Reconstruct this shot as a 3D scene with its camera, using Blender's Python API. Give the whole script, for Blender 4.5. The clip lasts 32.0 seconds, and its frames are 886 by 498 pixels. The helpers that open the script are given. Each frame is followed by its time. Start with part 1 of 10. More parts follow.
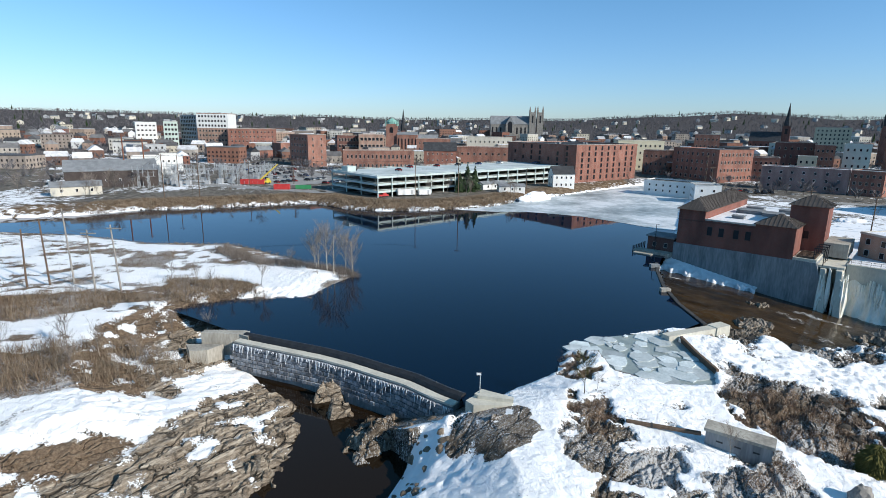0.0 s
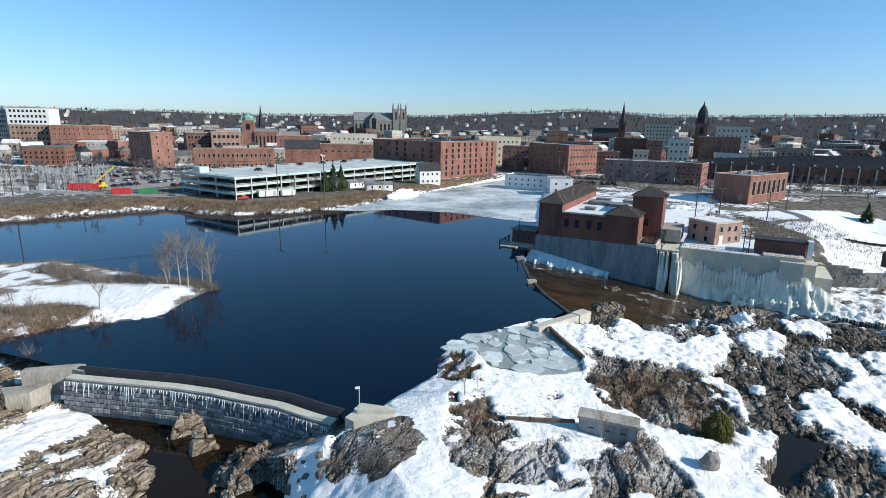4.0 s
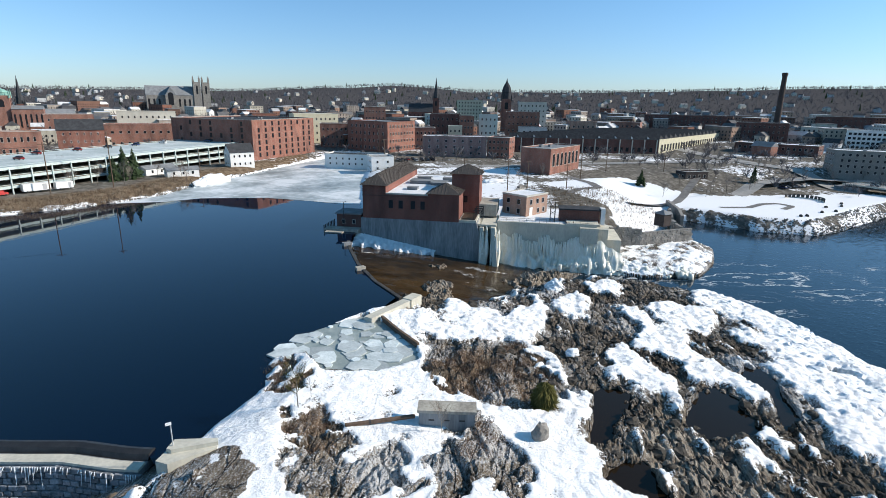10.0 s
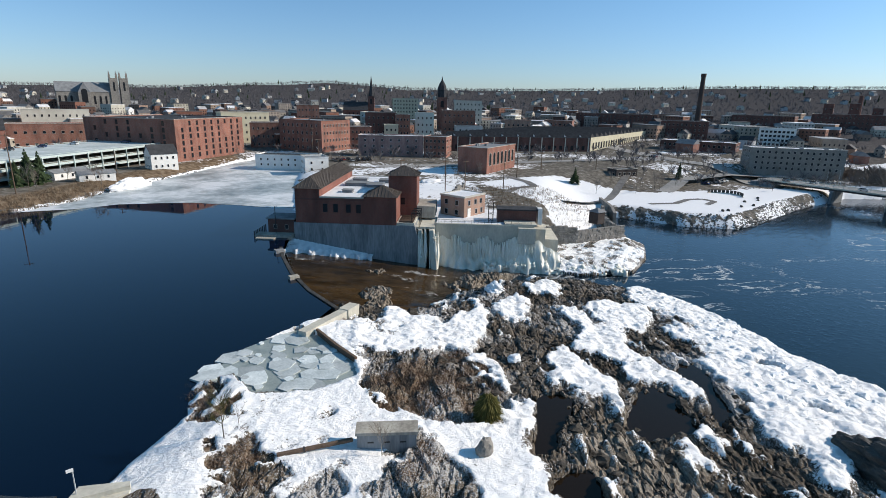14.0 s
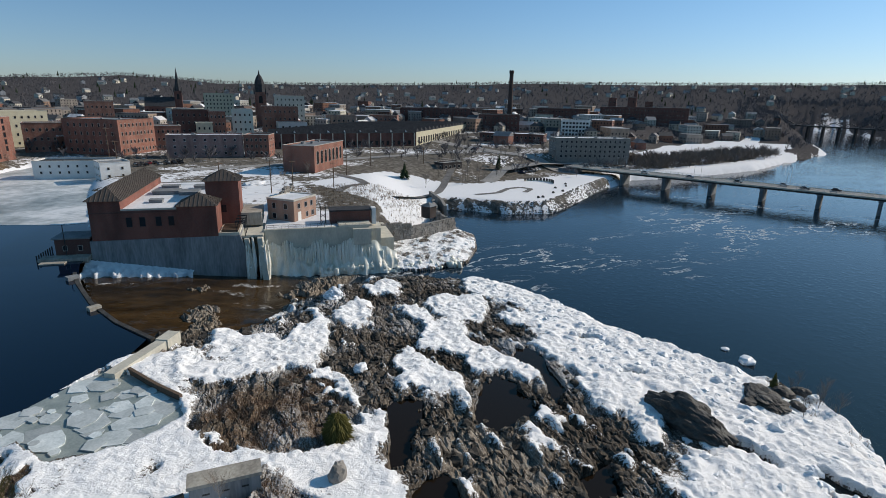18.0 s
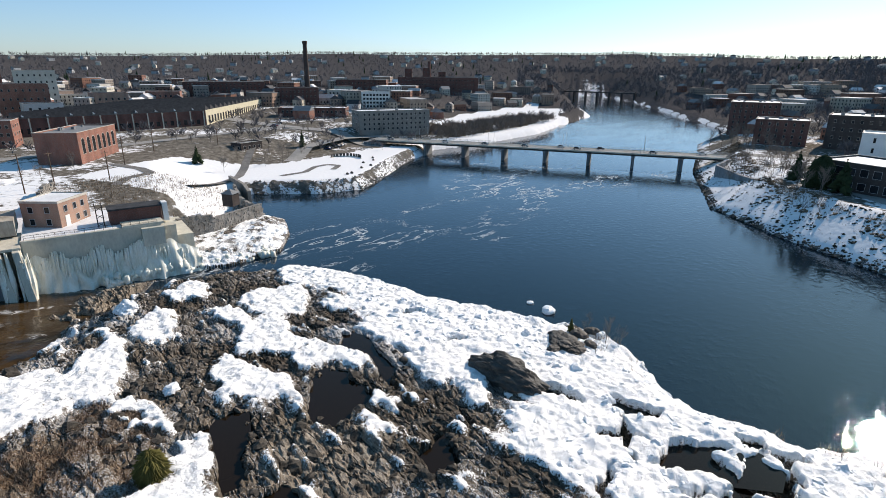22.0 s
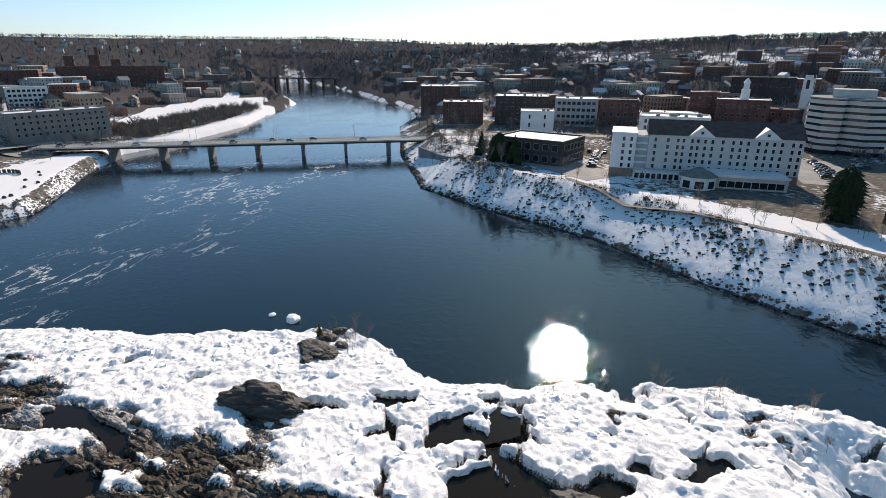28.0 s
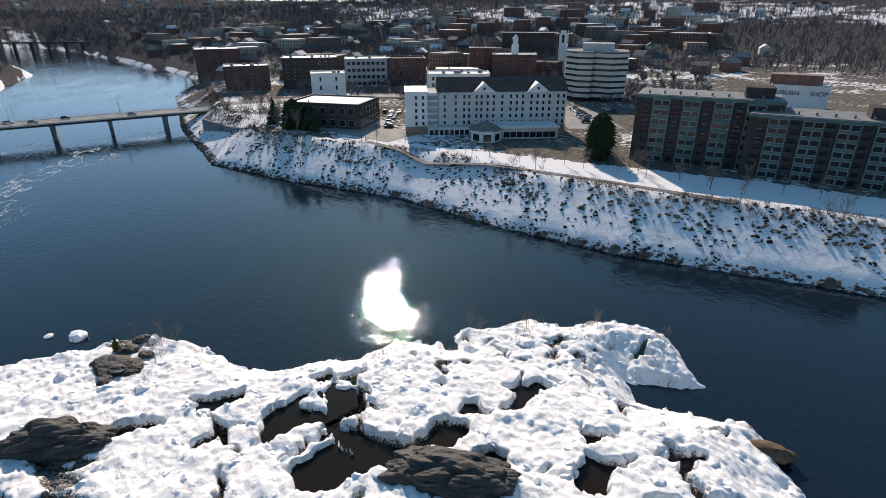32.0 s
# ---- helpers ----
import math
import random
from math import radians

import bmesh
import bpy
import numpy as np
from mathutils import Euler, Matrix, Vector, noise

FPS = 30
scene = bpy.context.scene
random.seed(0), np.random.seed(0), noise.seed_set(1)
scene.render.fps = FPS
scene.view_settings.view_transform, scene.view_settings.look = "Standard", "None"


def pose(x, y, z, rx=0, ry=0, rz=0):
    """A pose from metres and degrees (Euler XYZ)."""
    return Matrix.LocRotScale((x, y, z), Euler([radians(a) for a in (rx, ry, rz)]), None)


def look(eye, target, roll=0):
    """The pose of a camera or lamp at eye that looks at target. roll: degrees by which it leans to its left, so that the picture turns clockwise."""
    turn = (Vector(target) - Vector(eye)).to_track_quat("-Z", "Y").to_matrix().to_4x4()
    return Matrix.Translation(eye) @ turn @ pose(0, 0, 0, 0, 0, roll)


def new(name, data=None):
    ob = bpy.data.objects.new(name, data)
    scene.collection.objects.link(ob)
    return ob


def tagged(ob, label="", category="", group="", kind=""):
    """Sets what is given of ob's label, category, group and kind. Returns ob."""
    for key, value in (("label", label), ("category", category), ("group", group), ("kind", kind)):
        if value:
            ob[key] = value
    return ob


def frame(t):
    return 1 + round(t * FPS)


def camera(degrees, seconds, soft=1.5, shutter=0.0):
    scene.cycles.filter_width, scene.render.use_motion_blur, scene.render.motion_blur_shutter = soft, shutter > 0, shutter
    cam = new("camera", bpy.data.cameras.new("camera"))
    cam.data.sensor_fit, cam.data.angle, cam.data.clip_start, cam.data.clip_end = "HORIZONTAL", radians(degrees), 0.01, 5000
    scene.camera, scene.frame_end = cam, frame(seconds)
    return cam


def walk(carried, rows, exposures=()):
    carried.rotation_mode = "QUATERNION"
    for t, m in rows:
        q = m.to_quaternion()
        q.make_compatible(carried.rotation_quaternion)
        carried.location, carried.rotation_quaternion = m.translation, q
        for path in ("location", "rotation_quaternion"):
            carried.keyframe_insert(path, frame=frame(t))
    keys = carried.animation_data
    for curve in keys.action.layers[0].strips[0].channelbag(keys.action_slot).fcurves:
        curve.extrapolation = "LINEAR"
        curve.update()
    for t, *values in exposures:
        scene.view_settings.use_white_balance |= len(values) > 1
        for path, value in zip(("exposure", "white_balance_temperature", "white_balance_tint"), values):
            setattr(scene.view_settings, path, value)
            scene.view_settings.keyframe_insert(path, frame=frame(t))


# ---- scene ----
cam = camera(78.8, 32.0, 0.6)
PATH = [
    (0, (-5.514, -9.454, 46.746), (-5.54, -7.505, 46.298), 0.9),
    (0.5, (-5.632, -9.154, 46.835), (-5.565, -7.203, 46.403), 1.0),
    (1, (-5.714, -8.749, 46.873), (-5.537, -6.803, 46.445), 0.9),
    (1.5, (-5.783, -8.298, 46.883), (-5.553, -6.358, 46.455), 1.0),
    (2, (-5.753, -7.838, 46.917), (-5.489, -5.903, 46.486), 1.0),
    (2.5, (-5.7, -7.435, 46.971), (-5.4, -5.507, 46.534), 1.0),
    (4.5, (-5.401, -5.975, 47.4), (-4.893, -4.097, 46.938), 1.0),
    (5, (-5.277, -5.629, 47.51), (-4.709, -3.77, 47.037), 1.0),
    (5.5, (-5.134, -5.296, 47.63), (-4.514, -3.457, 47.145), 1.0),
    (6, (-5.015, -4.955, 47.767), (-4.344, -3.139, 47.265), 1.0),
    (6.5, (-4.87, -4.708, 47.925), (-4.16, -2.912, 47.405), 1.0),
    (7, (-4.705, -4.39, 48.106), (-3.94, -2.62, 47.574), 1.1),
    (7.5, (-4.542, -4.125, 48.278), (-3.712, -2.385, 47.746), 1.0),
    (8, (-4.39, -3.816, 48.426), (-3.507, -2.102, 47.895), 1.0),
    (8.5, (-4.271, -3.424, 48.538), (-3.346, -1.733, 48.007), 1.1),
    (9, (-4.035, -3.043, 48.639), (-3.079, -1.369, 48.108), 1.0),
    (9.5, (-3.789, -2.698, 48.766), (-2.793, -1.047, 48.235), 1.0),
    (10, (-3.584, -2.369, 48.89), (-2.561, -0.735, 48.36), 1.0),
    (10.5, (-3.332, -2.089, 48.99), (-2.29, -0.466, 48.46), 1.0),
    (11, (-3.061, -1.748, 49.083), (-1.982, -0.15, 48.552), 1.0),
    (11.5, (-2.765, -1.404, 49.133), (-1.662, 0.177, 48.602), 1.0),
    (12, (-2.485, -1.057, 49.222), (-1.364, 0.511, 48.688), 1.0),
    (12.5, (-2.211, -0.689, 49.321), (-1.065, 0.861, 48.787), 1.1),
    (13, (-1.913, -0.321, 49.431), (-0.754, 1.219, 48.897), 1.1),
    (13.5, (-1.583, 0.007, 49.508), (-0.417, 1.541, 48.973), 1.2),
    (14, (-1.23, 0.278, 49.583), (-0.026, 1.784, 49.049), 1.2),
    (14.5, (-0.972, 0.551, 49.627), (0.293, 2.005, 49.094), 1.1),
    (16.5, (0.153, 1.741, 50.136), (1.632, 2.974, 49.595), 1.0),
    (17, (0.493, 1.99, 50.278), (2.017, 3.167, 49.735), 1.0),
    (17.5, (0.856, 2.181, 50.418), (2.421, 3.302, 49.875), 1.0),
    (18, (1.139, 2.483, 50.548), (2.745, 3.545, 50.006), 1.1),
    (18.5, (1.427, 2.762, 50.684), (3.071, 3.763, 50.142), 1.1),
    (19, (1.754, 2.947, 50.839), (3.429, 3.894, 50.291), 1.1),
    (19.5, (2.068, 3.067, 51.0), (3.768, 3.958, 50.439), 1.0),
    (20, (2.398, 3.093, 51.229), (4.137, 3.897, 50.653), 0.9),
    (20.5, (2.642, 3.134, 51.487), (4.412, 3.855, 50.897), 0.7),
    (21, (2.805, 3.195, 51.743), (4.607, 3.819, 51.138), 0.6),
    (21.5, (2.937, 3.251, 51.992), (4.765, 3.778, 51.374), 0.5),
    (22, (3.006, 3.297, 52.235), (4.854, 3.732, 51.605), 0.5),
    (22.5, (3.061, 3.382, 52.484), (4.923, 3.729, 51.842), 0.4),
    (23, (3.079, 3.515, 52.744), (4.951, 3.774, 52.091), 0.5),
    (23.5, (3.095, 3.674, 53.04), (4.975, 3.844, 52.376), 0.6),
    (24, (3.215, 3.739, 53.305), (5.1, 3.831, 52.642), 0.5),
    (24.5, (3.478, 3.751, 53.532), (5.365, 3.756, 52.868), 0.3),
    (25, (3.788, 3.796, 53.725), (5.673, 3.712, 53.061), 0.2),
    (25.5, (4.144, 3.86, 53.927), (6.022, 3.687, 53.262), 0.3),
    (27.5, (5.263, 4.003, 55.322), (7.088, 3.539, 54.648), 0.2),
    (28, (5.504, 4.031, 55.555), (7.31, 3.499, 54.88), 0.2),
    (28.5, (5.772, 3.964, 55.8), (7.558, 3.37, 55.123), 0.2),
    (29, (6.062, 3.816, 56.056), (7.823, 3.155, 55.378), 0.2),
    (29.5, (6.301, 3.629, 56.29), (8.034, 2.896, 55.611), 0.2),
    (30, (6.457, 3.488, 56.476), (8.154, 2.677, 55.797), 0.1),
    (30.5, (6.636, 3.336, 56.637), (8.291, 2.45, 55.947), 0.0),
    (31, (6.779, 3.233, 56.749), (8.379, 2.278, 56.022), -0.1),
    (31.5, (6.671, 3.331, 56.802), (8.201, 2.294, 56.038), -0.1),
    (32, (6.237, 3.724, 56.791), (7.688, 2.608, 55.988), -0.1),
]
EXPOSURES = [(0, 0.1, 6400, 9), (2.5, 0.08, 6400, 9), (6, 0.18, 6500, 9), (9, 0.2, 6600, 10), (12, 0.1, 6700, 11), (14.5, -0.1, 6800, 12), (17, -0.38, 6850, 12), (19, -0.42, 6950, 12), (20.5, -0.14, 7100, 14), (22, 0.16, 7200, 15), (23, 0.25, 7300, 16), (25, 0.2, 7400, 17), (28, 0.12, 7500, 18), (32, 0.04, 7500, 18)]
walk(cam, [(t, look(eye, target, roll)) for t, eye, target, roll in PATH], EXPOSURES)

# ---- light ----
SUN_AZ, SUN_EL = 120.7, 30.0
world = bpy.data.worlds.new("sky")
scene.world = world
world.use_nodes = True
wn = world.node_tree.nodes
wl = world.node_tree.links
sky = wn.new("ShaderNodeTexSky")
sky.sky_type = "NISHITA"
sky.sun_disc = False
sky.sun_elevation = radians(SUN_EL)
sky.sun_rotation = radians(SUN_AZ)
sky.altitude = 100
sky.air_density = 1.0
sky.dust_density = 0.3
sky.ozone_density = 1.6
wn["Background"].inputs["Strength"].default_value = 0.10
tint = wn.new("ShaderNodeMix")
tint.data_type, tint.blend_type = "RGBA", "MULTIPLY"
tint.inputs[0].default_value = 1.0
up = wn.new("ShaderNodeTexCoord")
cut = wn.new("ShaderNodeSeparateXYZ")
wl.new(up.outputs["Generated"], cut.inputs[0])
hue = wn.new("ShaderNodeValToRGB")
hue.color_ramp.elements[0].position, hue.color_ramp.elements[0].color = 0.0, (0.74, 0.97, 1.44, 1)
hue.color_ramp.elements[1].position, hue.color_ramp.elements[1].color = 0.45, (0.66, 1.24, 1.34, 1)
wl.new(cut.outputs[2], hue.inputs[0])
wl.new(hue.outputs[0], tint.inputs[7])
wl.new(sky.outputs[0], tint.inputs[6])
wl.new(tint.outputs[2], wn["Background"].inputs["Color"])
sun = new("sun", bpy.data.lights.new("sun", "SUN"))
sun.data.energy = 5.0
sun.data.angle = radians(0.6)
sun.data.color = (1.0, 0.92, 0.82)
a, e = radians(SUN_AZ), radians(SUN_EL)
sun.matrix_world = look((math.sin(a) * math.cos(e) * 300, math.cos(a) * math.cos(e) * 300, math.sin(e) * 300), (0, 0, 0))

POND, RIVER = 9.5, 0.0


# ---- materials ----
def mat(name):
    m = bpy.data.materials.new(name)
    m.use_nodes = True
    n, l = m.node_tree.nodes, m.node_tree.links
    return m, n, l, n["Principled BSDF"]


def ramp(n, l, fac, stops):
    r = n.new("ShaderNodeValToRGB")
    while len(r.color_ramp.elements) < len(stops):
        r.color_ramp.elements.new(0.5)
    for el, (p, c) in zip(r.color_ramp.elements, stops):
        el.position, el.color = p, (*c, 1)
    l.new(fac, r.inputs[0])
    return r.outputs[0]


def noise_node(n, l, scale, detail=4, stretch=(1, 1, 1), turn=0.0, rough=0.55):
    geo = n.new("ShaderNodeNewGeometry")
    mp = n.new("ShaderNodeMapping")
    mp.inputs["Scale"].default_value = stretch
    src = geo.outputs["Position"]
    if turn:
        rot = n.new("ShaderNodeMapping")
        rot.inputs["Rotation"].default_value = (0, 0, turn)
        l.new(src, rot.inputs[0])
        src = rot.outputs[0]
    l.new(src, mp.inputs[0])
    t = n.new("ShaderNodeTexNoise")
    t.inputs["Scale"].default_value = scale
    t.inputs["Detail"].default_value = detail
    t.inputs["Roughness"].default_value = rough
    l.new(mp.outputs[0], t.inputs["Vector"])
    return t.outputs["Fac"]


def math_node(n, l, op, a, b=None, clamp=False):
    m = n.new("ShaderNodeMath")
    m.operation, m.use_clamp = op, clamp
    for k, v in enumerate((a, b)):
        if v is None:
            continue
        if isinstance(v, (int, float)):
            m.inputs[k].default_value = v
        else:
            l.new(v, m.inputs[k])
    return m.outputs[0]


def mix_node(n, l, fac, a, b):
    m = n.new("ShaderNodeMix")
    m.data_type = "RGBA"
    for k, v in ((0, fac), (6, a), (7, b)):
        if isinstance(v, (int, float)):
            m.inputs[k].default_value = v
        elif isinstance(v, tuple):
            m.inputs[k].default_value = (*v, 1)
        else:
            l.new(v, m.inputs[k])
    return m.outputs[2]


def bump_node(n, l, b, height, strength, dist):
    m = n.new("ShaderNodeBump")
    m.inputs["Strength"].default_value = strength
    m.inputs["Distance"].default_value = dist
    l.new(height, m.inputs["Height"])
    l.new(m.outputs[0], b.inputs["Normal"])


def surface(name, c1, c2, scale=1.0, rough=0.8, bump=0.3, dist=0.05, metal=0.0, fine=8.0, per_object=0.0, stretch=(1, 1, 1)):
    """A plain weathered surface: two colours mixed at two scales, with fine relief."""
    m, n, l, b = mat(name)
    big = noise_node(n, l, scale, 4, stretch)
    small = noise_node(n, l, scale * fine, 3, stretch)
    f = math_node(n, l, "ADD", math_node(n, l, "MULTIPLY", big, 0.65), math_node(n, l, "MULTIPLY", small, 0.35))
    col = ramp(n, l, f, [(0.35, c1), (0.65, c2)])
    if per_object:
        info = n.new("ShaderNodeObjectInfo")
        h = n.new("ShaderNodeHueSaturation")
        v = math_node(n, l, "ADD", math_node(n, l, "MULTIPLY", info.outputs["Random"], per_object), 1.0 - per_object / 2)
        l.new(v, h.inputs["Value"])
        l.new(col, h.inputs["Color"])
        col = h.outputs[0]
    l.new(col, b.inputs["Base Color"])
    b.inputs["Roughness"].default_value = rough
    b.inputs["Metallic"].default_value = metal
    if rough >= 0.8:
        b.inputs["Specular IOR Level"].default_value = 0.1
    if bump:
        bump_node(n, l, b, small, bump, dist)
    return m


def brick_surface(name, c1, c2, mortar, size=0.9):
    """Brickwork: courses along the height, with stains at a larger scale."""
    m, n, l, b = mat(name)
    co = n.new("ShaderNodeTexCoord")
    sep = n.new("ShaderNodeSeparateXYZ")
    l.new(co.outputs["Object"], sep.inputs[0])
    com = n.new("ShaderNodeCombineXYZ")
    l.new(math_node(n, l, "ADD", sep.outputs[0], sep.outputs[1]), com.inputs[0])
    l.new(sep.outputs[2], com.inputs[1])
    t = n.new("ShaderNodeTexBrick")
    t.inputs["Scale"].default_value = size
    t.inputs["Brick Width"].default_value = 0.22
    t.inputs["Row Height"].default_value = 0.075
    t.inputs["Mortar Size"].default_value = 0.008
    t.inputs["Color1"].default_value, t.inputs["Color2"].default_value = (*c1, 1), (*c2, 1)
    t.inputs["Mortar"].default_value = (*mortar, 1)
    l.new(com.outputs[0], t.inputs["Vector"])
    stain = noise_node(n, l, 0.25, 5, (1, 1, 0.35))
    dark = ramp(n, l, stain, [(0.3, (0.62, 0.6, 0.6)), (0.62, (1.12, 1.08, 1.05))])
    mx = n.new("ShaderNodeMix")
    mx.data_type, mx.blend_type = "RGBA", "MULTIPLY"
    mx.inputs[0].default_value = 1.0
    l.new(t.outputs["Color"], mx.inputs[6])
    l.new(dark, mx.inputs[7])
    l.new(mx.outputs[2], b.inputs["Base Color"])
    b.inputs["Roughness"].default_value = 0.9
    bump_node(n, l, b, t.outputs["Fac"], -0.3, 0.01)
    return m


BRICK_RED = brick_surface("brick_red", (0.29, 0.115, 0.08), (0.23, 0.09, 0.065), (0.26, 0.19, 0.16))
BRICK_DARK = brick_surface("brick_dark", (0.17, 0.07, 0.055), (0.12, 0.05, 0.04), (0.14, 0.1, 0.09))
BRICK_ORANGE = brick_surface("brick_orange", (0.31, 0.14, 0.10), (0.25, 0.11, 0.08), (0.28, 0.21, 0.18))
BRICK_TAN = brick_surface("brick_tan", (0.38, 0.24, 0.18), (0.33, 0.2, 0.15), (0.34, 0.28, 0.24))
BRICK_PINK = brick_surface("brick_pink", (0.36, 0.22, 0.20), (0.31, 0.18, 0.17), (0.34, 0.28, 0.26))
BRICK_PH = brick_surface("brick_powerhouse", (0.24, 0.085, 0.06), (0.19, 0.065, 0.05), (0.2, 0.12, 0.1))
WHITE_WALL = surface("white_painted_wall", (0.66, 0.66, 0.64), (0.78, 0.78, 0.76), 0.3, 0.7, 0.1, 0.01)
YELLOW_WALL = surface("pale_yellow_wall", (0.5, 0.46, 0.34), (0.6, 0.56, 0.42), 0.3, 0.8, 0.1, 0.01)
CREAM_WALL = surface("cream_wall", (0.52, 0.48, 0.40), (0.62, 0.58, 0.5), 0.3, 0.8, 0.1, 0.01)
GREY_WALL = surface("grey_wall", (0.34, 0.35, 0.36), (0.44, 0.45, 0.46), 0.3, 0.8, 0.1, 0.01)
DARK_WALL = surface("dark_brown_wall", (0.055, 0.045, 0.042), (0.09, 0.075, 0.07), 0.3, 0.85, 0.1, 0.01)
GREEN_WALL = surface("pale_green_wall", (0.45, 0.54, 0.50), (0.54, 0.62, 0.58), 0.3, 0.8, 0.1, 0.01)
BLUE_WALL = surface("blue_clapboard", (0.22, 0.36, 0.5), (0.28, 0.43, 0.57), 0.3, 0.8, 0.1, 0.01)
STONE_WALL = surface("grey_granite_wall", (0.17, 0.16, 0.145), (0.32, 0.3, 0.275), 0.5, 0.85, 0.4, 0.04)
CONCRETE = surface("weathered_concrete", (0.24, 0.22, 0.19), (0.46, 0.43, 0.37), 0.35, 0.85, 0.4, 0.03, stretch=(1, 1, 0.3))
CONCRETE_GREY = surface("grey_streaked_concrete", (0.15, 0.16, 0.17), (0.34, 0.35, 0.355), 0.22, 0.85, 0.4, 0.03, stretch=(1.6, 1.6, 0.25))
CONCRETE_PALE = surface("pale_concrete", (0.44, 0.42, 0.36), (0.62, 0.59, 0.5), 0.3, 0.85, 0.4, 0.03, stretch=(1, 1, 0.4))
ROOF_DARK = surface("dark_roofing", (0.035, 0.037, 0.04), (0.07, 0.072, 0.078), 0.5, 0.85, 0.3, 0.03)
ROOF_GREY = surface("grey_roofing", (0.16, 0.17, 0.18), (0.26, 0.27, 0.28), 0.3, 0.8, 0.3, 0.03)
ROOF_SNOW = surface("snowy_roof", (0.62, 0.63, 0.65), (0.82, 0.83, 0.85), 0.22, 0.7, 0.4, 0.08)
ROOF_TILE = surface("brown_ridged_roof_metal", (0.06, 0.048, 0.04), (0.10, 0.08, 0.065), 0.6, 0.6, 0.2, 0.02)
TRIM = surface("pale_stone_trim", (0.42, 0.4, 0.36), (0.55, 0.52, 0.47), 0.7, 0.8, 0.2, 0.01)
STEEL = surface("galvanised_steel", (0.36, 0.38, 0.39), (0.52, 0.54, 0.55), 1.0, 0.5, 0.1, 0.01, 0.2)
DARK_METAL = surface("dark_metal", (0.03, 0.03, 0.032), (0.06, 0.06, 0.062), 1.0, 0.5, 0.1, 0.01, 0.5)
WOOD_POLE = surface("weathered_pole_wood", (0.10, 0.07, 0.05), (0.17, 0.12, 0.09), 1.0, 0.9, 0.4, 0.02, stretch=(4, 4, 0.4))
POLE_PALE = surface("pale_grey_pole_wood", (0.24, 0.22, 0.2), (0.34, 0.32, 0.29), 1.0, 0.9, 0.4, 0.02, stretch=(4, 4, 0.4))
BARK = surface("grey_bark", (0.11, 0.095, 0.08), (0.19, 0.165, 0.145), 2.0, 0.95, 0.4, 0.02)
BARK_PALE = surface("pale_bark", (0.3, 0.26, 0.22), (0.42, 0.38, 0.33), 2.0, 0.95, 0.4, 0.02)
NEEDLES = surface("evergreen_needles", (0.02, 0.035, 0.018), (0.045, 0.065, 0.03), 1.2, 0.9, 0.0)
NEEDLES_GOLD = surface("yellow_green_needles", (0.075, 0.07, 0.02), (0.12, 0.105, 0.035), 1.2, 0.9, 0.0)
BRUSH_PLAIN = surface("dry_brown_brush", (0.13, 0.095, 0.066), (0.25, 0.19, 0.135), 0.8, 0.95, 0.0)
BRUSH, _n, _l, _b = mat("dry_brush_stems")
_g = _n.new("ShaderNodeNewGeometry")
_l.new(ramp(_n, _l, _g.outputs["Random Per Island"], [(0.0, (0.10, 0.07, 0.05)), (0.4, (0.2, 0.145, 0.10)), (0.7, (0.27, 0.21, 0.15)), (1.0, (0.36, 0.3, 0.23))]), _b.inputs["Base Color"])
_b.inputs["Roughness"].default_value = 0.95
_b.inputs["Specular IOR Level"].default_value = 0.05
BRUSH_RED, _n, _l, _b = mat("red_brown_brush_twigs")
_g = _n.new("ShaderNodeNewGeometry")
_l.new(ramp(_n, _l, _g.outputs["Random Per Island"], [(0.0, (0.09, 0.06, 0.042)), (0.45, (0.18, 0.12, 0.085)), (0.8, (0.28, 0.2, 0.145)), (1.0, (0.36, 0.29, 0.23))]), _b.inputs["Base Color"])
_b.inputs["Roughness"].default_value = 0.95
_b.inputs["Specular IOR Level"].default_value = 0.05
TWIG = surface("winter_twigs", (0.15, 0.127, 0.11), (0.23, 0.198, 0.175), 0.08, 0.95, 0.0)
ICE = surface("white_ice", (0.66, 0.7, 0.74), (0.84, 0.86, 0.88), 0.5, 0.45, 0.5, 0.06)
ICE_DIRTY = surface("yellowish_icicles", (0.68, 0.66, 0.55), (0.86, 0.86, 0.8), 0.5, 0.4, 0.5, 0.06, stretch=(1, 1, 0.25))
GLASS_DARK, _n, _l, _b = mat("window_glass")
_b.inputs["Base Color"].default_value = (0.02, 0.022, 0.026, 1)
_b.inputs["Roughness"].default_value = 0.12
_b.inputs["Specular IOR Level"].default_value = 0.3
GLASS_GREEN, _n, _l, _b = mat("green_tinted_glass")
_b.inputs["Base Color"].default_value = (0.10, 0.19, 0.18, 1)
_b.inputs["Roughness"].default_value = 0.1
ASPHALT = surface("asphalt", (0.07, 0.068, 0.066), (0.17, 0.165, 0.155), 0.1, 0.9, 0.2, 0.02)
ROCK_DARK = surface("dark_wet_rock", (0.018, 0.017, 0.015), (0.075, 0.07, 0.062), 0.5, 0.7, 0.7, 0.15, stretch=(1, 1, 2.5))


def attr(n, name):
    t = n.new("ShaderNodeAttribute")
    t.attribute_name = name
    return t.outputs["Fac"]


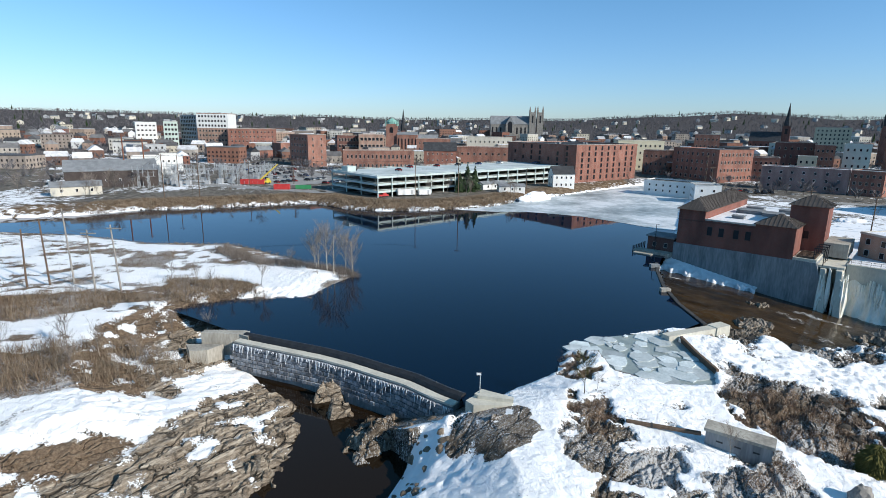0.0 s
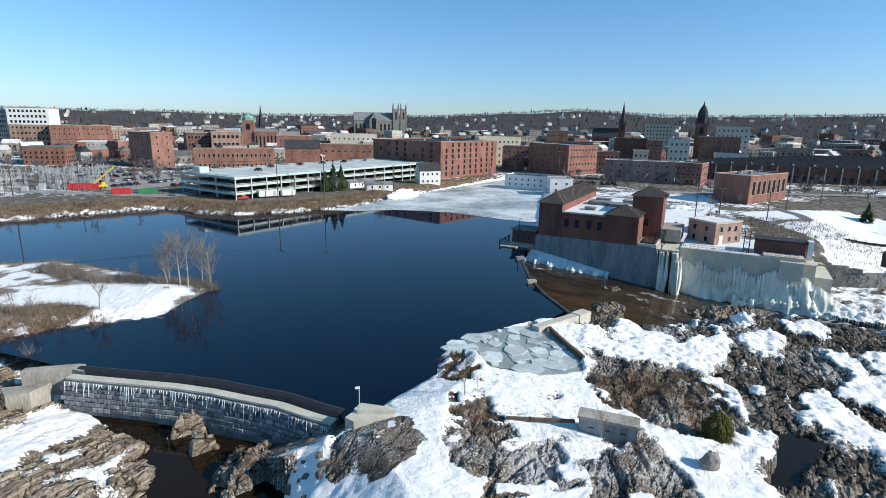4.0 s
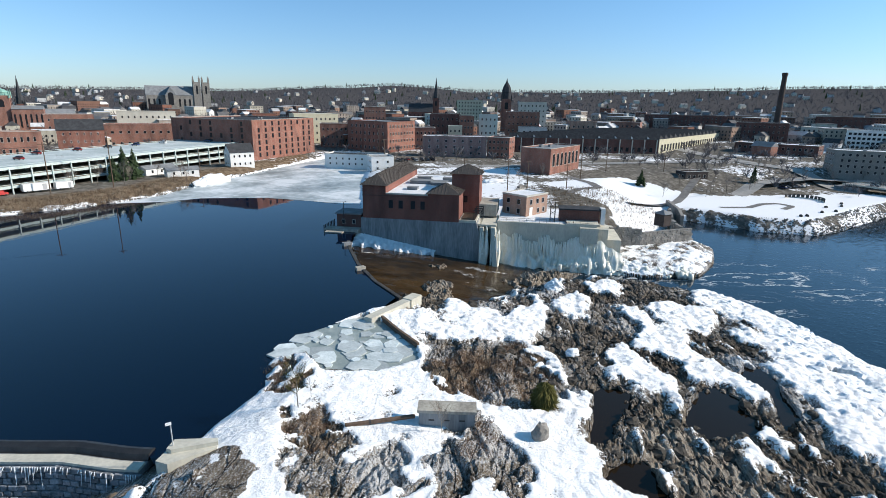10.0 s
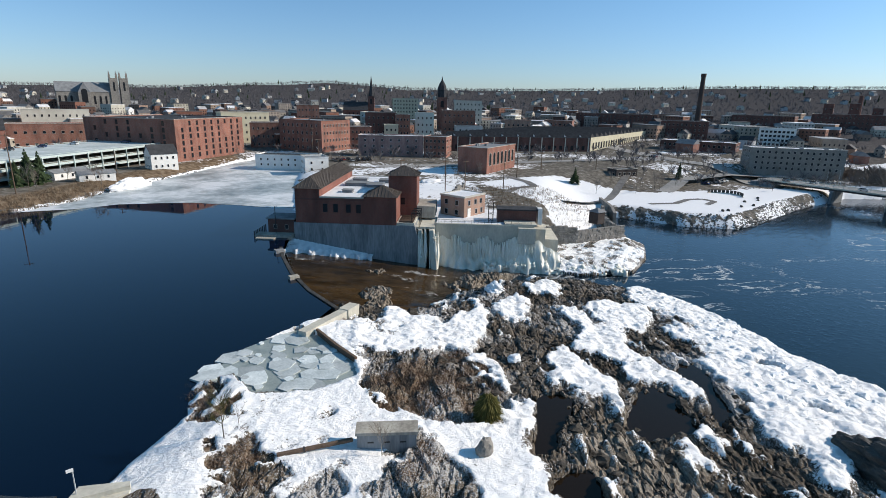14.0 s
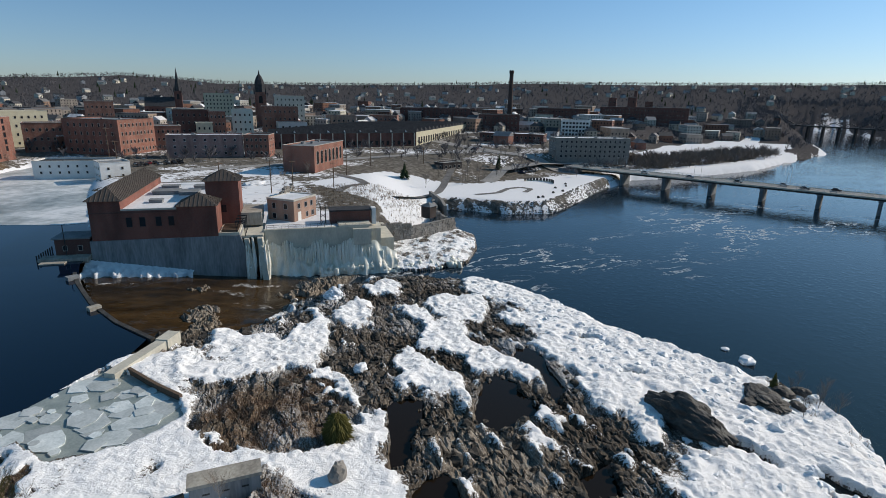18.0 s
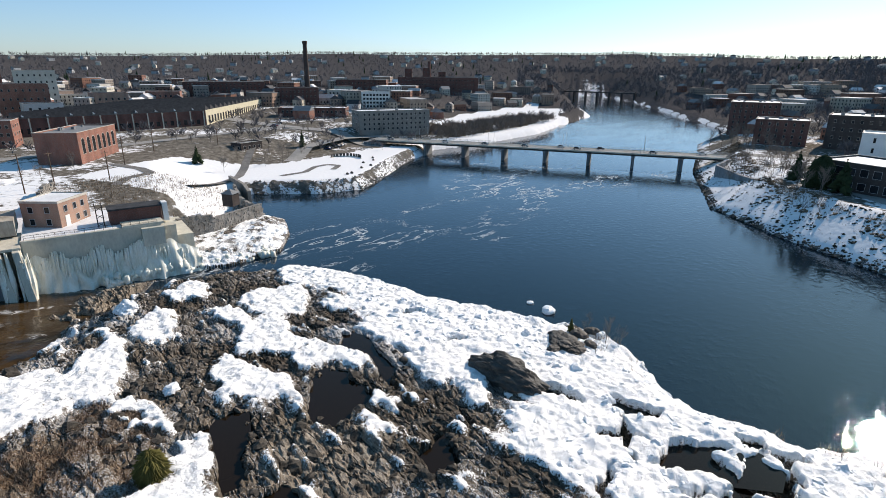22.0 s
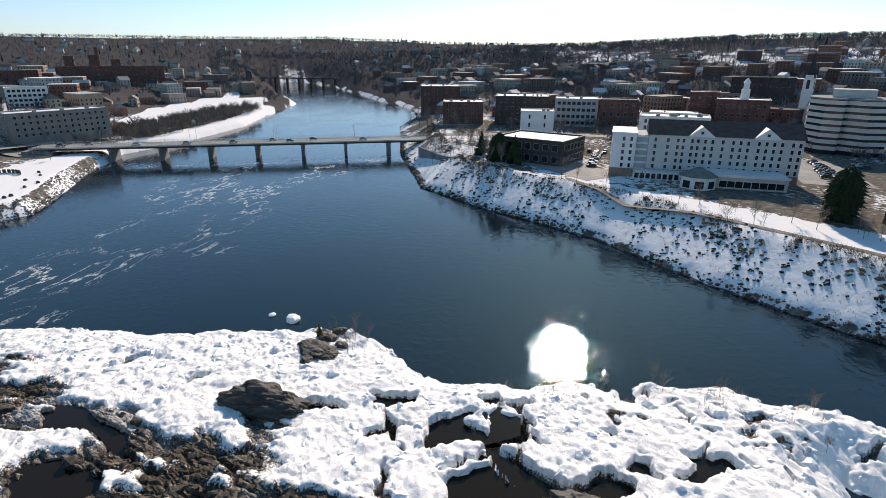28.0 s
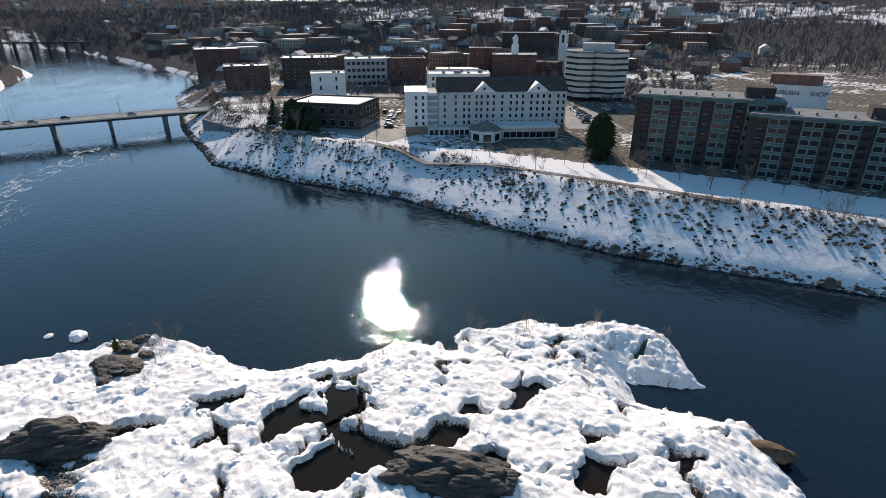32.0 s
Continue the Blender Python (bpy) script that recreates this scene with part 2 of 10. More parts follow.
def water(name, deep, ripple, wave, rough, foamy=False, gloss=0.5, shallow=None):
    m, n, l, b = mat(name)
    b.inputs["Base Color"].default_value = (*deep, 1)
    b.inputs["Roughness"].default_value = rough
    b.inputs["IOR"].default_value = 1.33
    b.inputs["Specular IOR Level"].default_value = gloss
    f = noise_node(n, l, wave, 0.6, (1.0, 1.5, 1.0), 0.6)
    swell = noise_node(n, l, wave * 0.3, 1, (1.0, 1.4, 1.0), 0.3)
    calm = ramp(n, l, noise_node(n, l, 0.035, 3, (0.6, 1.4, 1), 0.5), [(0.36, (0.45, 0.45, 0.45)), (0.6, (1, 1, 1))])
    gust = ramp(n, l, noise_node(n, l, wave * 0.28, 2, rough=0.6), [(0.45, (0.35, 0.35, 0.35)), (0.7, (1.6, 1.6, 1.6))])
    h = math_node(n, l, "ADD", math_node(n, l, "MULTIPLY", f, gust), math_node(n, l, "MULTIPLY", swell, 0.5))
    bump_node(n, l, b, math_node(n, l, "MULTIPLY", h, calm), 1.0, ripple)
    if foamy:
        # thin wandering threads of foam where the mask is high
        th = math_node(n, l, "ABSOLUTE", math_node(n, l, "SUBTRACT", noise_node(n, l, 0.085, 5, (0.6, 1.5, 1), 0.45, 0.6), 0.5))
        th = math_node(n, l, "SUBTRACT", 1.0, math_node(n, l, "MULTIPLY", th, 34.0), True)
        th = math_node(n, l, "MULTIPLY", th, ramp(n, l, noise_node(n, l, 1.6, 4, rough=0.7), [(0.36, (0.3, 0.3, 0.3)), (0.56, (1, 1, 1))]))
        k = math_node(n, l, "MULTIPLY", th, math_node(n, l, "MULTIPLY", attr(n, "foam"), 1.5), True)
        fm = ramp(n, l, k, [(0.25, (0, 0, 0)), (0.95, (1, 1, 1))])
        bed = deep
        if shallow:
            # the stained bed shows through where the water runs thin, and the fast water is churned white
            bed = mix_node(n, l, ramp(n, l, noise_node(n, l, 0.07, 4, (0.7, 1.4, 1), 0.55, 0.8), [(0.4, (0, 0, 0)), (0.62, (1, 1, 1))]), deep, shallow)
            churn = math_node(n, l, "MULTIPLY", math_node(n, l, "SUBTRACT", attr(n, "foam"), 0.35, True), ramp(n, l, noise_node(n, l, 0.9, 4, rough=0.65), [(0.4, (0, 0, 0)), (0.6, (1.6, 1.6, 1.6))]), True)
            fm = math_node(n, l, "ADD", fm, churn, True)
        l.new(mix_node(n, l, math_node(n, l, "MULTIPLY", fm, 0.75), bed, (0.7, 0.72, 0.72)), b.inputs["Base Color"])
        l.new(math_node(n, l, "ADD", math_node(n, l, "MULTIPLY", fm, 0.5), rough), b.inputs["Roughness"])
    return m


WATER_POND = water("still_dark_water", (0.001, 0.006, 0.019), 0.004, 0.6, 0.03, False, 0.36)
WATER_RIVER = water("rippled_river_water", (0.006, 0.015, 0.026), 0.034, 1.7, 0.012, True)
WATER_RAPIDS = water("brown_rapids_water", (0.02, 0.013, 0.006), 0.05, 1.2, 0.12, True, 0.35, (0.066, 0.04, 0.017))
WATER_POOL = water("brown_pool_water", (0.014, 0.009, 0.005), 0.004, 0.8, 0.05, False, 0.35)


def crack_node(n, l, scale, stretch, turn):
    """Thin dark joints between slabs: 1 in a joint, 0 elsewhere."""
    geo = n.new("ShaderNodeNewGeometry")
    rot, mp = n.new("ShaderNodeMapping"), n.new("ShaderNodeMapping")
    rot.inputs["Rotation"].default_value = (0, 0, turn)
    mp.inputs["Scale"].default_value = stretch
    l.new(geo.outputs["Position"], rot.inputs[0])
    l.new(rot.outputs[0], mp.inputs[0])
    wob = n.new("ShaderNodeTexNoise")
    wob.inputs["Scale"].default_value = 0.8
    l.new(mp.outputs[0], wob.inputs["Vector"])
    add = n.new("ShaderNodeVectorMath")
    add.operation = "ADD"
    l.new(mp.outputs[0], add.inputs[0])
    l.new(wob.outputs["Color"], add.inputs[1])
    v = n.new("ShaderNodeTexVoronoi")
    v.feature = "DISTANCE_TO_EDGE"
    v.inputs["Scale"].default_value = scale
    l.new(add.outputs[0], v.inputs["Vector"])
    return ramp(n, l, v.outputs["Distance"], [(0.0, (0.9, 0.9, 0.9)), (0.05, (0, 0, 0))])


def ledge_material():
    """Layered rock with brush-brown soil and broken snow cover, each with its own mask."""
    m, n, l, b = mat("rock_snow_and_soil")
    strata = noise_node(n, l, 0.9, 6, (0.16, 2.2, 3.0), radians(-52), 0.65)
    fine = noise_node(n, l, 4.0, 5, (0.35, 1.5, 2.0), radians(-52), 0.7)
    patch = noise_node(n, l, 0.07, 3)
    grain = noise_node(n, l, 3.0, 5, rough=0.7)
    crack = crack_node(n, l, 0.42, (0.3, 1.0, 0.8), radians(-52))
    mid = noise_node(n, l, 0.55, 5)
    rock_f = math_node(n, l, "ADD", math_node(n, l, "MULTIPLY", strata, 0.6), math_node(n, l, "MULTIPLY", fine, 0.4))
    grey = ramp(n, l, rock_f, [(0.36, (0.013, 0.010, 0.007)), (0.5, (0.06, 0.045, 0.032)), (0.64, (0.185, 0.148, 0.108))])
    tan = ramp(n, l, rock_f, [(0.36, (0.035, 0.027, 0.02)), (0.5, (0.22, 0.18, 0.138)), (0.63, (0.46, 0.405, 0.325))])
    tone = math_node(n, l, "ADD", attr(n, "ochre"), math_node(n, l, "MULTIPLY", math_node(n, l, "SUBTRACT", patch, 0.5), 1.5), True)
    rock = mix_node(n, l, crack, mix_node(n, l, tone, grey, tan), (0.018, 0.015, 0.012))
    soil = ramp(n, l, grain, [(0.3, (0.075, 0.05, 0.032)), (0.5, (0.15, 0.105, 0.07)), (0.7, (0.25, 0.19, 0.13))])
    gf = math_node(n, l, "ADD", attr(n, "brush"), math_node(n, l, "MULTIPLY", math_node(n, l, "SUBTRACT", mid, 0.5), 1.2))
    gf = ramp(n, l, gf, [(0.42, (0, 0, 0)), (0.58, (1, 1, 1))])
    base = mix_node(n, l, gf, rock, soil)
    snow = ramp(n, l, mid, [(0.3, (0.87, 0.875, 0.88)), (0.7, (0.94, 0.94, 0.94))])
    sn = math_node(n, l, "ADD", attr(n, "snow"), math_node(n, l, "MULTIPLY", math_node(n, l, "SUBTRACT", math_node(n, l, "ADD", math_node(n, l, "MULTIPLY", mid, 0.3), math_node(n, l, "MULTIPLY", grain, 0.7)), 0.5), 1.9))
    sf = ramp(n, l, sn, [(0.46, (0, 0, 0)), (0.54, (1, 1, 1))])
    speck = noise_node(n, l, 4.5, 5, (1, 1, 0.6), 0.4, 0.75)
    frost = ramp(n, l, math_node(n, l, "ADD", speck, math_node(n, l, "MULTIPLY", math_node(n, l, "SUBTRACT", patch, 0.5), 0.7)), [(0.5, (0, 0, 0)), (0.59, (0.82, 0.82, 0.82))])
    base = mix_node(n, l, math_node(n, l, "MULTIPLY", frost, math_node(n, l, "SUBTRACT", 1.0, attr(n, "ochre"), True)), base, (0.62, 0.64, 0.66))
    col = mix_node(n, l, sf, base, snow)
    l.new(col, b.inputs["Base Color"])
    b.inputs["Roughness"].default_value = 0.8
    b.inputs["Specular IOR Level"].default_value = 0.2
    crust = noise_node(n, l, 2.4, 6, (1.0, 1.7, 1.0), 0.7, 0.7)
    for size, share_ in ((0.85, 0.9), (2.3, 0.45)):
        cell = n.new("ShaderNodeTexVoronoi")
        cell.inputs["Scale"].default_value = size
        geo = n.new("ShaderNodeNewGeometry")
        warp = n.new("ShaderNodeVectorMath")
        warp.operation = "ADD"
        shift = n.new("ShaderNodeTexNoise")
        shift.inputs["Scale"].default_value = size * 1.4
        l.new(geo.outputs["Position"], warp.inputs[0])
        l.new(geo.outputs["Position"], shift.inputs["Vector"])
        l.new(shift.outputs["Color"], warp.inputs[1])
        l.new(warp.outputs[0], cell.inputs["Vector"])
        crust = math_node(n, l, "SUBTRACT", crust, math_node(n, l, "MULTIPLY", cell.outputs["Distance"], share_))
    bare = math_node(n, l, "SUBTRACT", 1.0, sf)
    h = math_node(n, l, "ADD", math_node(n, l, "MULTIPLY", math_node(n, l, "SUBTRACT", rock_f, crack), bare), math_node(n, l, "MULTIPLY", sf, math_node(n, l, "ADD", math_node(n, l, "MULTIPLY", crust, 0.5), 0.4)))
    bump_node(n, l, b, h, 0.9, 0.3)
    return m


def land_material():
    """Town ground: bare tan soil, dry grass and old snow."""
    m, n, l, b = mat("town_ground")
    mid = noise_node(n, l, 0.03, 5)
    fine = noise_node(n, l, 0.45, 5)
    soil = ramp(n, l, fine, [(0.3, (0.085, 0.076, 0.064)), (0.5, (0.15, 0.137, 0.12)), (0.7, (0.24, 0.222, 0.198))])
    sn = math_node(n, l, "ADD", attr(n, "snow"), math_node(n, l, "MULTIPLY", math_node(n, l, "SUBTRACT", math_node(n, l, "ADD", math_node(n, l, "MULTIPLY", mid, 0.6), math_node(n, l, "MULTIPLY", fine, 0.4)), 0.5), 1.6))
    sf = ramp(n, l, sn, [(0.46, (0, 0, 0)), (0.54, (1, 1, 1))])
    earth = ramp(n, l, fine, [(0.3, (0.085, 0.06, 0.04)), (0.5, (0.165, 0.12, 0.082)), (0.7, (0.25, 0.195, 0.14))])
    soil = mix_node(n, l, attr(n, "earth"), soil, earth)
    # woodland floor, its colour lifted towards blue-grey to stand for distance haze
    wood = ramp(n, l, fine, [(0.35, (0.055, 0.052, 0.054)), (0.65, (0.11, 0.104, 0.106))])
    base = mix_node(n, l, attr(n, "wood"), soil, wood)
    l.new(mix_node(n, l, sf, base, (0.8, 0.81, 0.83)), b.inputs["Base Color"])
    b.inputs["Roughness"].default_value = 1.0
    b.inputs["Specular IOR Level"].default_value = 0.0
    bump_node(n, l, b, fine, 0.5, 0.4)
    return m


LEDGE, LAND = ledge_material(), land_material()


# ---- mesh helpers ----
def part(name, bm, material, parent=None, label=""):
    """Links a bmesh as one mesh object under a thing or a part."""
    me = bpy.data.meshes.new(name)
    bm.to_mesh(me)
    bm.free()
    for mt in material if isinstance(material, (list, tuple)) else (material,):
        me.materials.append(mt)
    ob = new(name, me)
    ob.parent = parent
    return tagged(ob, label) if label else ob


def share(name, me, parent, m, label=""):
    ob = new(name, me)
    ob.parent = parent
    ob.matrix_basis = m
    return tagged(ob, label) if label else ob


def thing(name, m, label, category, group="", kind=""):
    ob = new(name)
    ob.empty_display_size = 0.3
    ob.matrix_basis = m
    return tagged(ob, label, category, group, kind)


def box(bm, x0, y0, z0, x1, y1, z1, mi=0):
    v = [bm.verts.new(c) for c in ((x0, y0, z0), (x1, y0, z0), (x1, y1, z0), (x0, y1, z0), (x0, y0, z1), (x1, y0, z1), (x1, y1, z1), (x0, y1, z1))]
    for q in ((3, 2, 1, 0), (4, 5, 6, 7), (0, 1, 5, 4), (1, 2, 6, 5), (2, 3, 7, 6), (3, 0, 4, 7)):
        bm.faces.new([v[k] for k in q]).material_index = mi
    return bm


def boxes(*bs):
    bm = bmesh.new()
    for b in bs:
        box(bm, *b)
    return bm


def prism(bm, poly, z0, z1, mi=0):
    """An upright prism over a polygon."""
    area = sum(p[0] * q[1] - q[0] * p[1] for p, q in zip(poly, poly[1:] + poly[:1]))
    if area < 0:
        poly = poly[::-1]
    lo = [bm.verts.new((x, y, z0)) for x, y in poly]
    hi = [bm.verts.new((x, y, z1)) for x, y in poly]
    k = len(poly)
    bm.faces.new(lo[::-1]).material_index = mi
    bm.faces.new(hi).material_index = mi
    for i in range(k):
        bm.faces.new((lo[i], lo[(i + 1) % k], hi[(i + 1) % k], hi[i])).material_index = mi
    return bm


def tube(bm, pts, radii, sides=5):
    """A tapered tube along points."""
    rings = []
    for i, p in enumerate(pts):
        d = (Vector(pts[min(i + 1, len(pts) - 1)]) - Vector(pts[max(i - 1, 0)])).normalized()
        u = d.orthogonal().normalized()
        w = d.cross(u)
        rings.append([bm.verts.new(Vector(p) + radii[i] * (math.cos(k * math.tau / sides) * u + math.sin(k * math.tau / sides) * w)) for k in range(sides)])
    for r, s in zip(rings, rings[1:]):
        for k in range(sides):
            bm.faces.new((r[k], r[(k + 1) % sides], s[(k + 1) % sides], s[k]))
    bm.faces.new(rings[0][::-1])
    bm.faces.new(rings[-1])
    return bm


def hip(bm, x0, y0, x1, y1, z0, z1, inset, mi=0):
    """A hipped roof: ridge along the longer side, shortened by inset at both ends."""
    base = [bm.verts.new(c) for c in ((x0, y0, z0), (x1, y0, z0), (x1, y1, z0), (x0, y1, z0))]
    if x1 - x0 >= y1 - y0:
        ym = (y0 + y1) / 2
        a, b = bm.verts.new((x0 + inset, ym, z1)), bm.verts.new((x1 - inset, ym, z1))
        fs = [(base[0], base[1], b, a), (base[2], base[3], a, b), (base[3], base[0], a), (base[1], base[2], b)]
    else:
        xm = (x0 + x1) / 2
        a, b = bm.verts.new((xm, y0 + inset, z1)), bm.verts.new((xm, y1 - inset, z1))
        fs = [(base[1], base[2], b, a), (base[3], base[0], a, b), (base[0], base[1], a), (base[2], base[3], b)]
    for f in fs:
        bm.faces.new(f).material_index = mi
    bm.faces.new(base[::-1]).material_index = mi
    return bm


# ---- noise on arrays ----
def vnoise(x, y, seed=0):
    xi, yi = np.floor(x).astype(np.int64), np.floor(y).astype(np.int64)
    fx, fy = x - xi, y - yi

    def h(i, j):
        k = (i * 374761393 + j * 668265263 + seed * 974634777) & 0x7FFFFFFF
        k = ((k ^ (k >> 13)) * 1274126177) & 0x7FFFFFFF
        return ((k ^ (k >> 16)) & 0xFFFF) / 65535.0

    u, v = fx * fx * (3 - 2 * fx), fy * fy * (3 - 2 * fy)
    return (h(xi, yi) * (1 - u) + h(xi + 1, yi) * u) * (1 - v) + (h(xi, yi + 1) * (1 - u) + h(xi + 1, yi + 1) * u) * v


def fbm(x, y, octaves=4, seed=0, gain=0.5):
    out, amp, tot = 0.0, 1.0, 0.0
    for o in range(octaves):
        out = out + amp * vnoise(x * 2**o + 17.3 * o, y * 2**o - 9.1 * o, seed + o)
        tot += amp
        amp *= gain
    return out / tot


def ridged(x, y, octaves=4, seed=0):
    out, amp, tot = 0.0, 1.0, 0.0
    for o in range(octaves):
        out = out + amp * (1 - np.abs(2 * vnoise(x * 2**o + 5.7 * o, y * 2**o + 3.3 * o, seed + o) - 1))
        tot += amp
        amp *= 0.5
    return out / tot


def sstep(a, b, x):
    t = np.clip((x - a) / (b - a), 0, 1)
    return t * t * (3 - 2 * t)


def poly_sd(x, y, poly):
    """Signed distance to a polygon, positive inside."""
    d = np.full(np.shape(x), 1e9)
    inside = np.zeros(np.shape(x), bool)
    for (ax, ay), (bx, by) in zip(poly, poly[1:] + poly[:1]):
        ex, ey = bx - ax, by - ay
        t = np.clip(((x - ax) * ex + (y - ay) * ey) / (ex * ex + ey * ey), 0, 1)
        d = np.minimum(d, np.hypot(x - ax - t * ex, y - ay - t * ey))
        if ay != by:
            inside ^= ((ay > y) != (by > y)) & (x < (bx - ax) * (y - ay) / (by - ay) + ax)
    return np.where(inside, d, -d)


def line_d(x, y, pts):
    d = np.full(np.shape(x), 1e9)
    for (ax, ay), (bx, by) in zip(pts, pts[1:]):
        ex, ey = bx - ax, by - ay
        t = np.clip(((x - ax) * ex + (y - ay) * ey) / (ex * ex + ey * ey), 0, 1)
        d = np.minimum(d, np.hypot(x - ax - t * ex, y - ay - t * ey))
    return d


def blobs(x, y, items):
    """Soft union of turned ellipses (x, y, half length, half width, degrees)."""
    out = np.zeros(np.shape(x))
    for cx, cy, a, b, deg in items:
        c, s = math.cos(radians(deg)), math.sin(radians(deg))
        u, v = ((x - cx) * c + (y - cy) * s) / a, (-(x - cx) * s + (y - cy) * c) / b
        out = np.maximum(out, 1 - np.hypot(u, v))
    return out


def shapes_sd(x, y, shapes, reach=6.0):
    """Signed distance to the nearest of several outlines, cut off at -reach."""
    out = np.full(np.shape(x), -reach)
    for poly in shapes:
        xs, ys = [p[0] for p in poly], [p[1] for p in poly]
        near = (x > min(xs) - reach) & (x < max(xs) + reach) & (y > min(ys) - reach) & (y < max(ys) + reach)
        if near.any():
            out[near] = np.maximum(out[near], poly_sd(x[near], y[near], poly))
    return out


def grid_mesh(name, xs, ys, height, layers, material):
    """One sheet over the plan, with its masks."""
    gx, gy = np.meshgrid(xs, ys)
    z = height(gx, gy)
    nx, ny = len(xs), len(ys)
    co = np.stack([gx, gy, z], -1).reshape(-1, 3)
    i = (np.arange(ny - 1)[:, None] * nx + np.arange(nx - 1)[None]).reshape(-1)
    quads = np.stack([i, i + 1, i + nx + 1, i + nx], -1)
    me = bpy.data.meshes.new(name)
    me.vertices.add(len(co))
    me.vertices.foreach_set("co", co.ravel())
    me.loops.add(quads.size)
    me.loops.foreach_set("vertex_index", quads.ravel())
    me.polygons.add(len(quads))
    me.polygons.foreach_set("loop_start", np.arange(0, quads.size, 4))
    me.polygons.foreach_set("loop_total", np.full(len(quads), 4))
    me.update(calc_edges=True)
    for key, values in layers(gx, gy, z).items():
        at = me.attributes.new(key, "FLOAT", "POINT")
        at.data.foreach_set("value", np.asarray(values, np.float32).ravel())
    me.materials.append(material)
    me.polygons.foreach_set("use_smooth", np.ones(len(quads), bool))
    return new(name, me)


def soup(name, verts, faces, material, smooth=False):
    me = bpy.data.meshes.new(name)
    me.from_pydata(verts, [], faces)
    me.materials.append(material)
    if smooth:
        me.polygons.foreach_set("use_smooth", np.ones(len(me.polygons), bool))
    return new(name, me)


# ---- plan: shores ----
SOUTH_SHORE = [(-330, -330), (-150, -235), (-60, -182), (0, -148), (29, -134), (54, -121), (77, -108), (107, -98), (151, -89), (195, -67), (235, -53), (262, -56), (320, -62), (380, -75), (450, -89), (518, -117), (573, -134), (650, -127), (707, -118), (863, -111), (1045, -95), (1300, -50)]
NORTH_SHORE = [(1300, 45), (1100, 12), (930, 10), (833, -2), (760, -12), (699, -16), (640, 0), (567, 16), (485, 33), (401, 69), (365, 94), (321, 97), (288, 97), (250, 94), (231, 95), (216, 111), (212, 128), (207, 138), (196, 136), (176, 122), (150, 118), (110, 132), (90, 150), (58, 152), (40, 95), (-5, 60), (-36, 80), (-60, 55), (-75, 20), (-120, -40), (-330, -160)]
RIVER_POLY = SOUTH_SHORE + NORTH_SHORE
POND_POLY = [(-330, 120), (-150, 200), (-139, 214), (-111, 224), (-82, 239), (-71, 244), (-55, 230), (-39, 224), (-20, 226), (0, 234), (16, 245), (33, 268), (76, 309), (104, 338), (124, 352), (134, 318), (126, 290), (104, 250), (84, 205), (66, 160), (58, 150), (46, 118), (44, 90), (34, 84), (20, 70), (10, 60), (-2, 54), (-8, 61), (-20, 70), (-34, 77), (-43, 79), (-60, 96), (-95, 130), (-150, 130), (-330, 60)]
LEFT_BANK = [(-330, 175), (-190, 170), (-126, 164), (-100, 154), (-73, 155), (-52, 140), (-40, 131), (-28, 121), (-32, 113), (-34, 102), (-40, 92), (-42, 80), (-36, 74), (-28, 66), (-25, 57), (-26, 48), (-30, 38), (-45, 22), (-70, 0), (-120, -45), (-330, -165)]
ISLAND = [(-5, 56), (4, 63), (11, 69), (14, 78), (23, 84), (34, 88), (45, 89), (54, 98), (64, 102), (73, 99), (82, 105), (92, 103), (110, 99), (123, 85), (130, 73), (130, 62), (124, 46), (119, 36), (115.6, 22), (113.8, 12), (110.5, 5), (112.5, 0), (109.7, -6.7), (102.3, -11.8), (93.2, -14.4), (88.2, -16.1), (84.4, -20.9)]
ISLAND += [(82.6, -27.4), (78.7, -32.6), (79.1, -42.5), (74.5, -47), (70.2, -48.2), (75.8, -53.4), (72.5, -57.8), (69.5, -67.1), (63.3, -70), (62, -77), (56.2, -81.8), (49.7, -83), (46, -81.7), (37.8, -73.7), (42.2, -69.2), (46.4, -66), (41.6, -62.9), (37.6, -65), (33.4, -67.3), (28.5, -70.9), (24.7, -68.5), (22.6, -66.2), (18.2, -63.9), (0, -50), (-12, 0), (-14, 40), (-10, 52)]

POND_SHORE = [(-10, 52), (-5, 56), (4, 63), (11, 69), (14, 78), (23, 84), (34, 88), (45, 89)]
BANK_CHANNEL = [(-42, 80), (-36, 74), (-28, 66), (-25, 57), (-26, 48), (-30, 38), (-45, 22), (-70, 0), (-120, -45), (-330, -165)]
APRON = [(96, 124), (104, 118), (117, 105), (126, 93), (141, 86), (158, 92), (173, 102), (176, 116), (186, 128), (160, 124), (130, 128)]
RAPIDS = [(44, 90), (46, 118), (56, 146), (64, 154), (97, 124), (112, 106), (92, 98), (82, 99), (73, 93), (64, 96), (54, 93)]
ICE_FIELD = [(133, 72), (124, 44), (119, 26), (114, 6), (106, -12), (91, -18), (81, -43), (76, -57), (50, -86), (16, -66), (4, -50), (18, -34), (38, -20), (52, -4), (64, 8), (80, 12), (84, 26), (95, 36), (108, 50), (116, 66)]
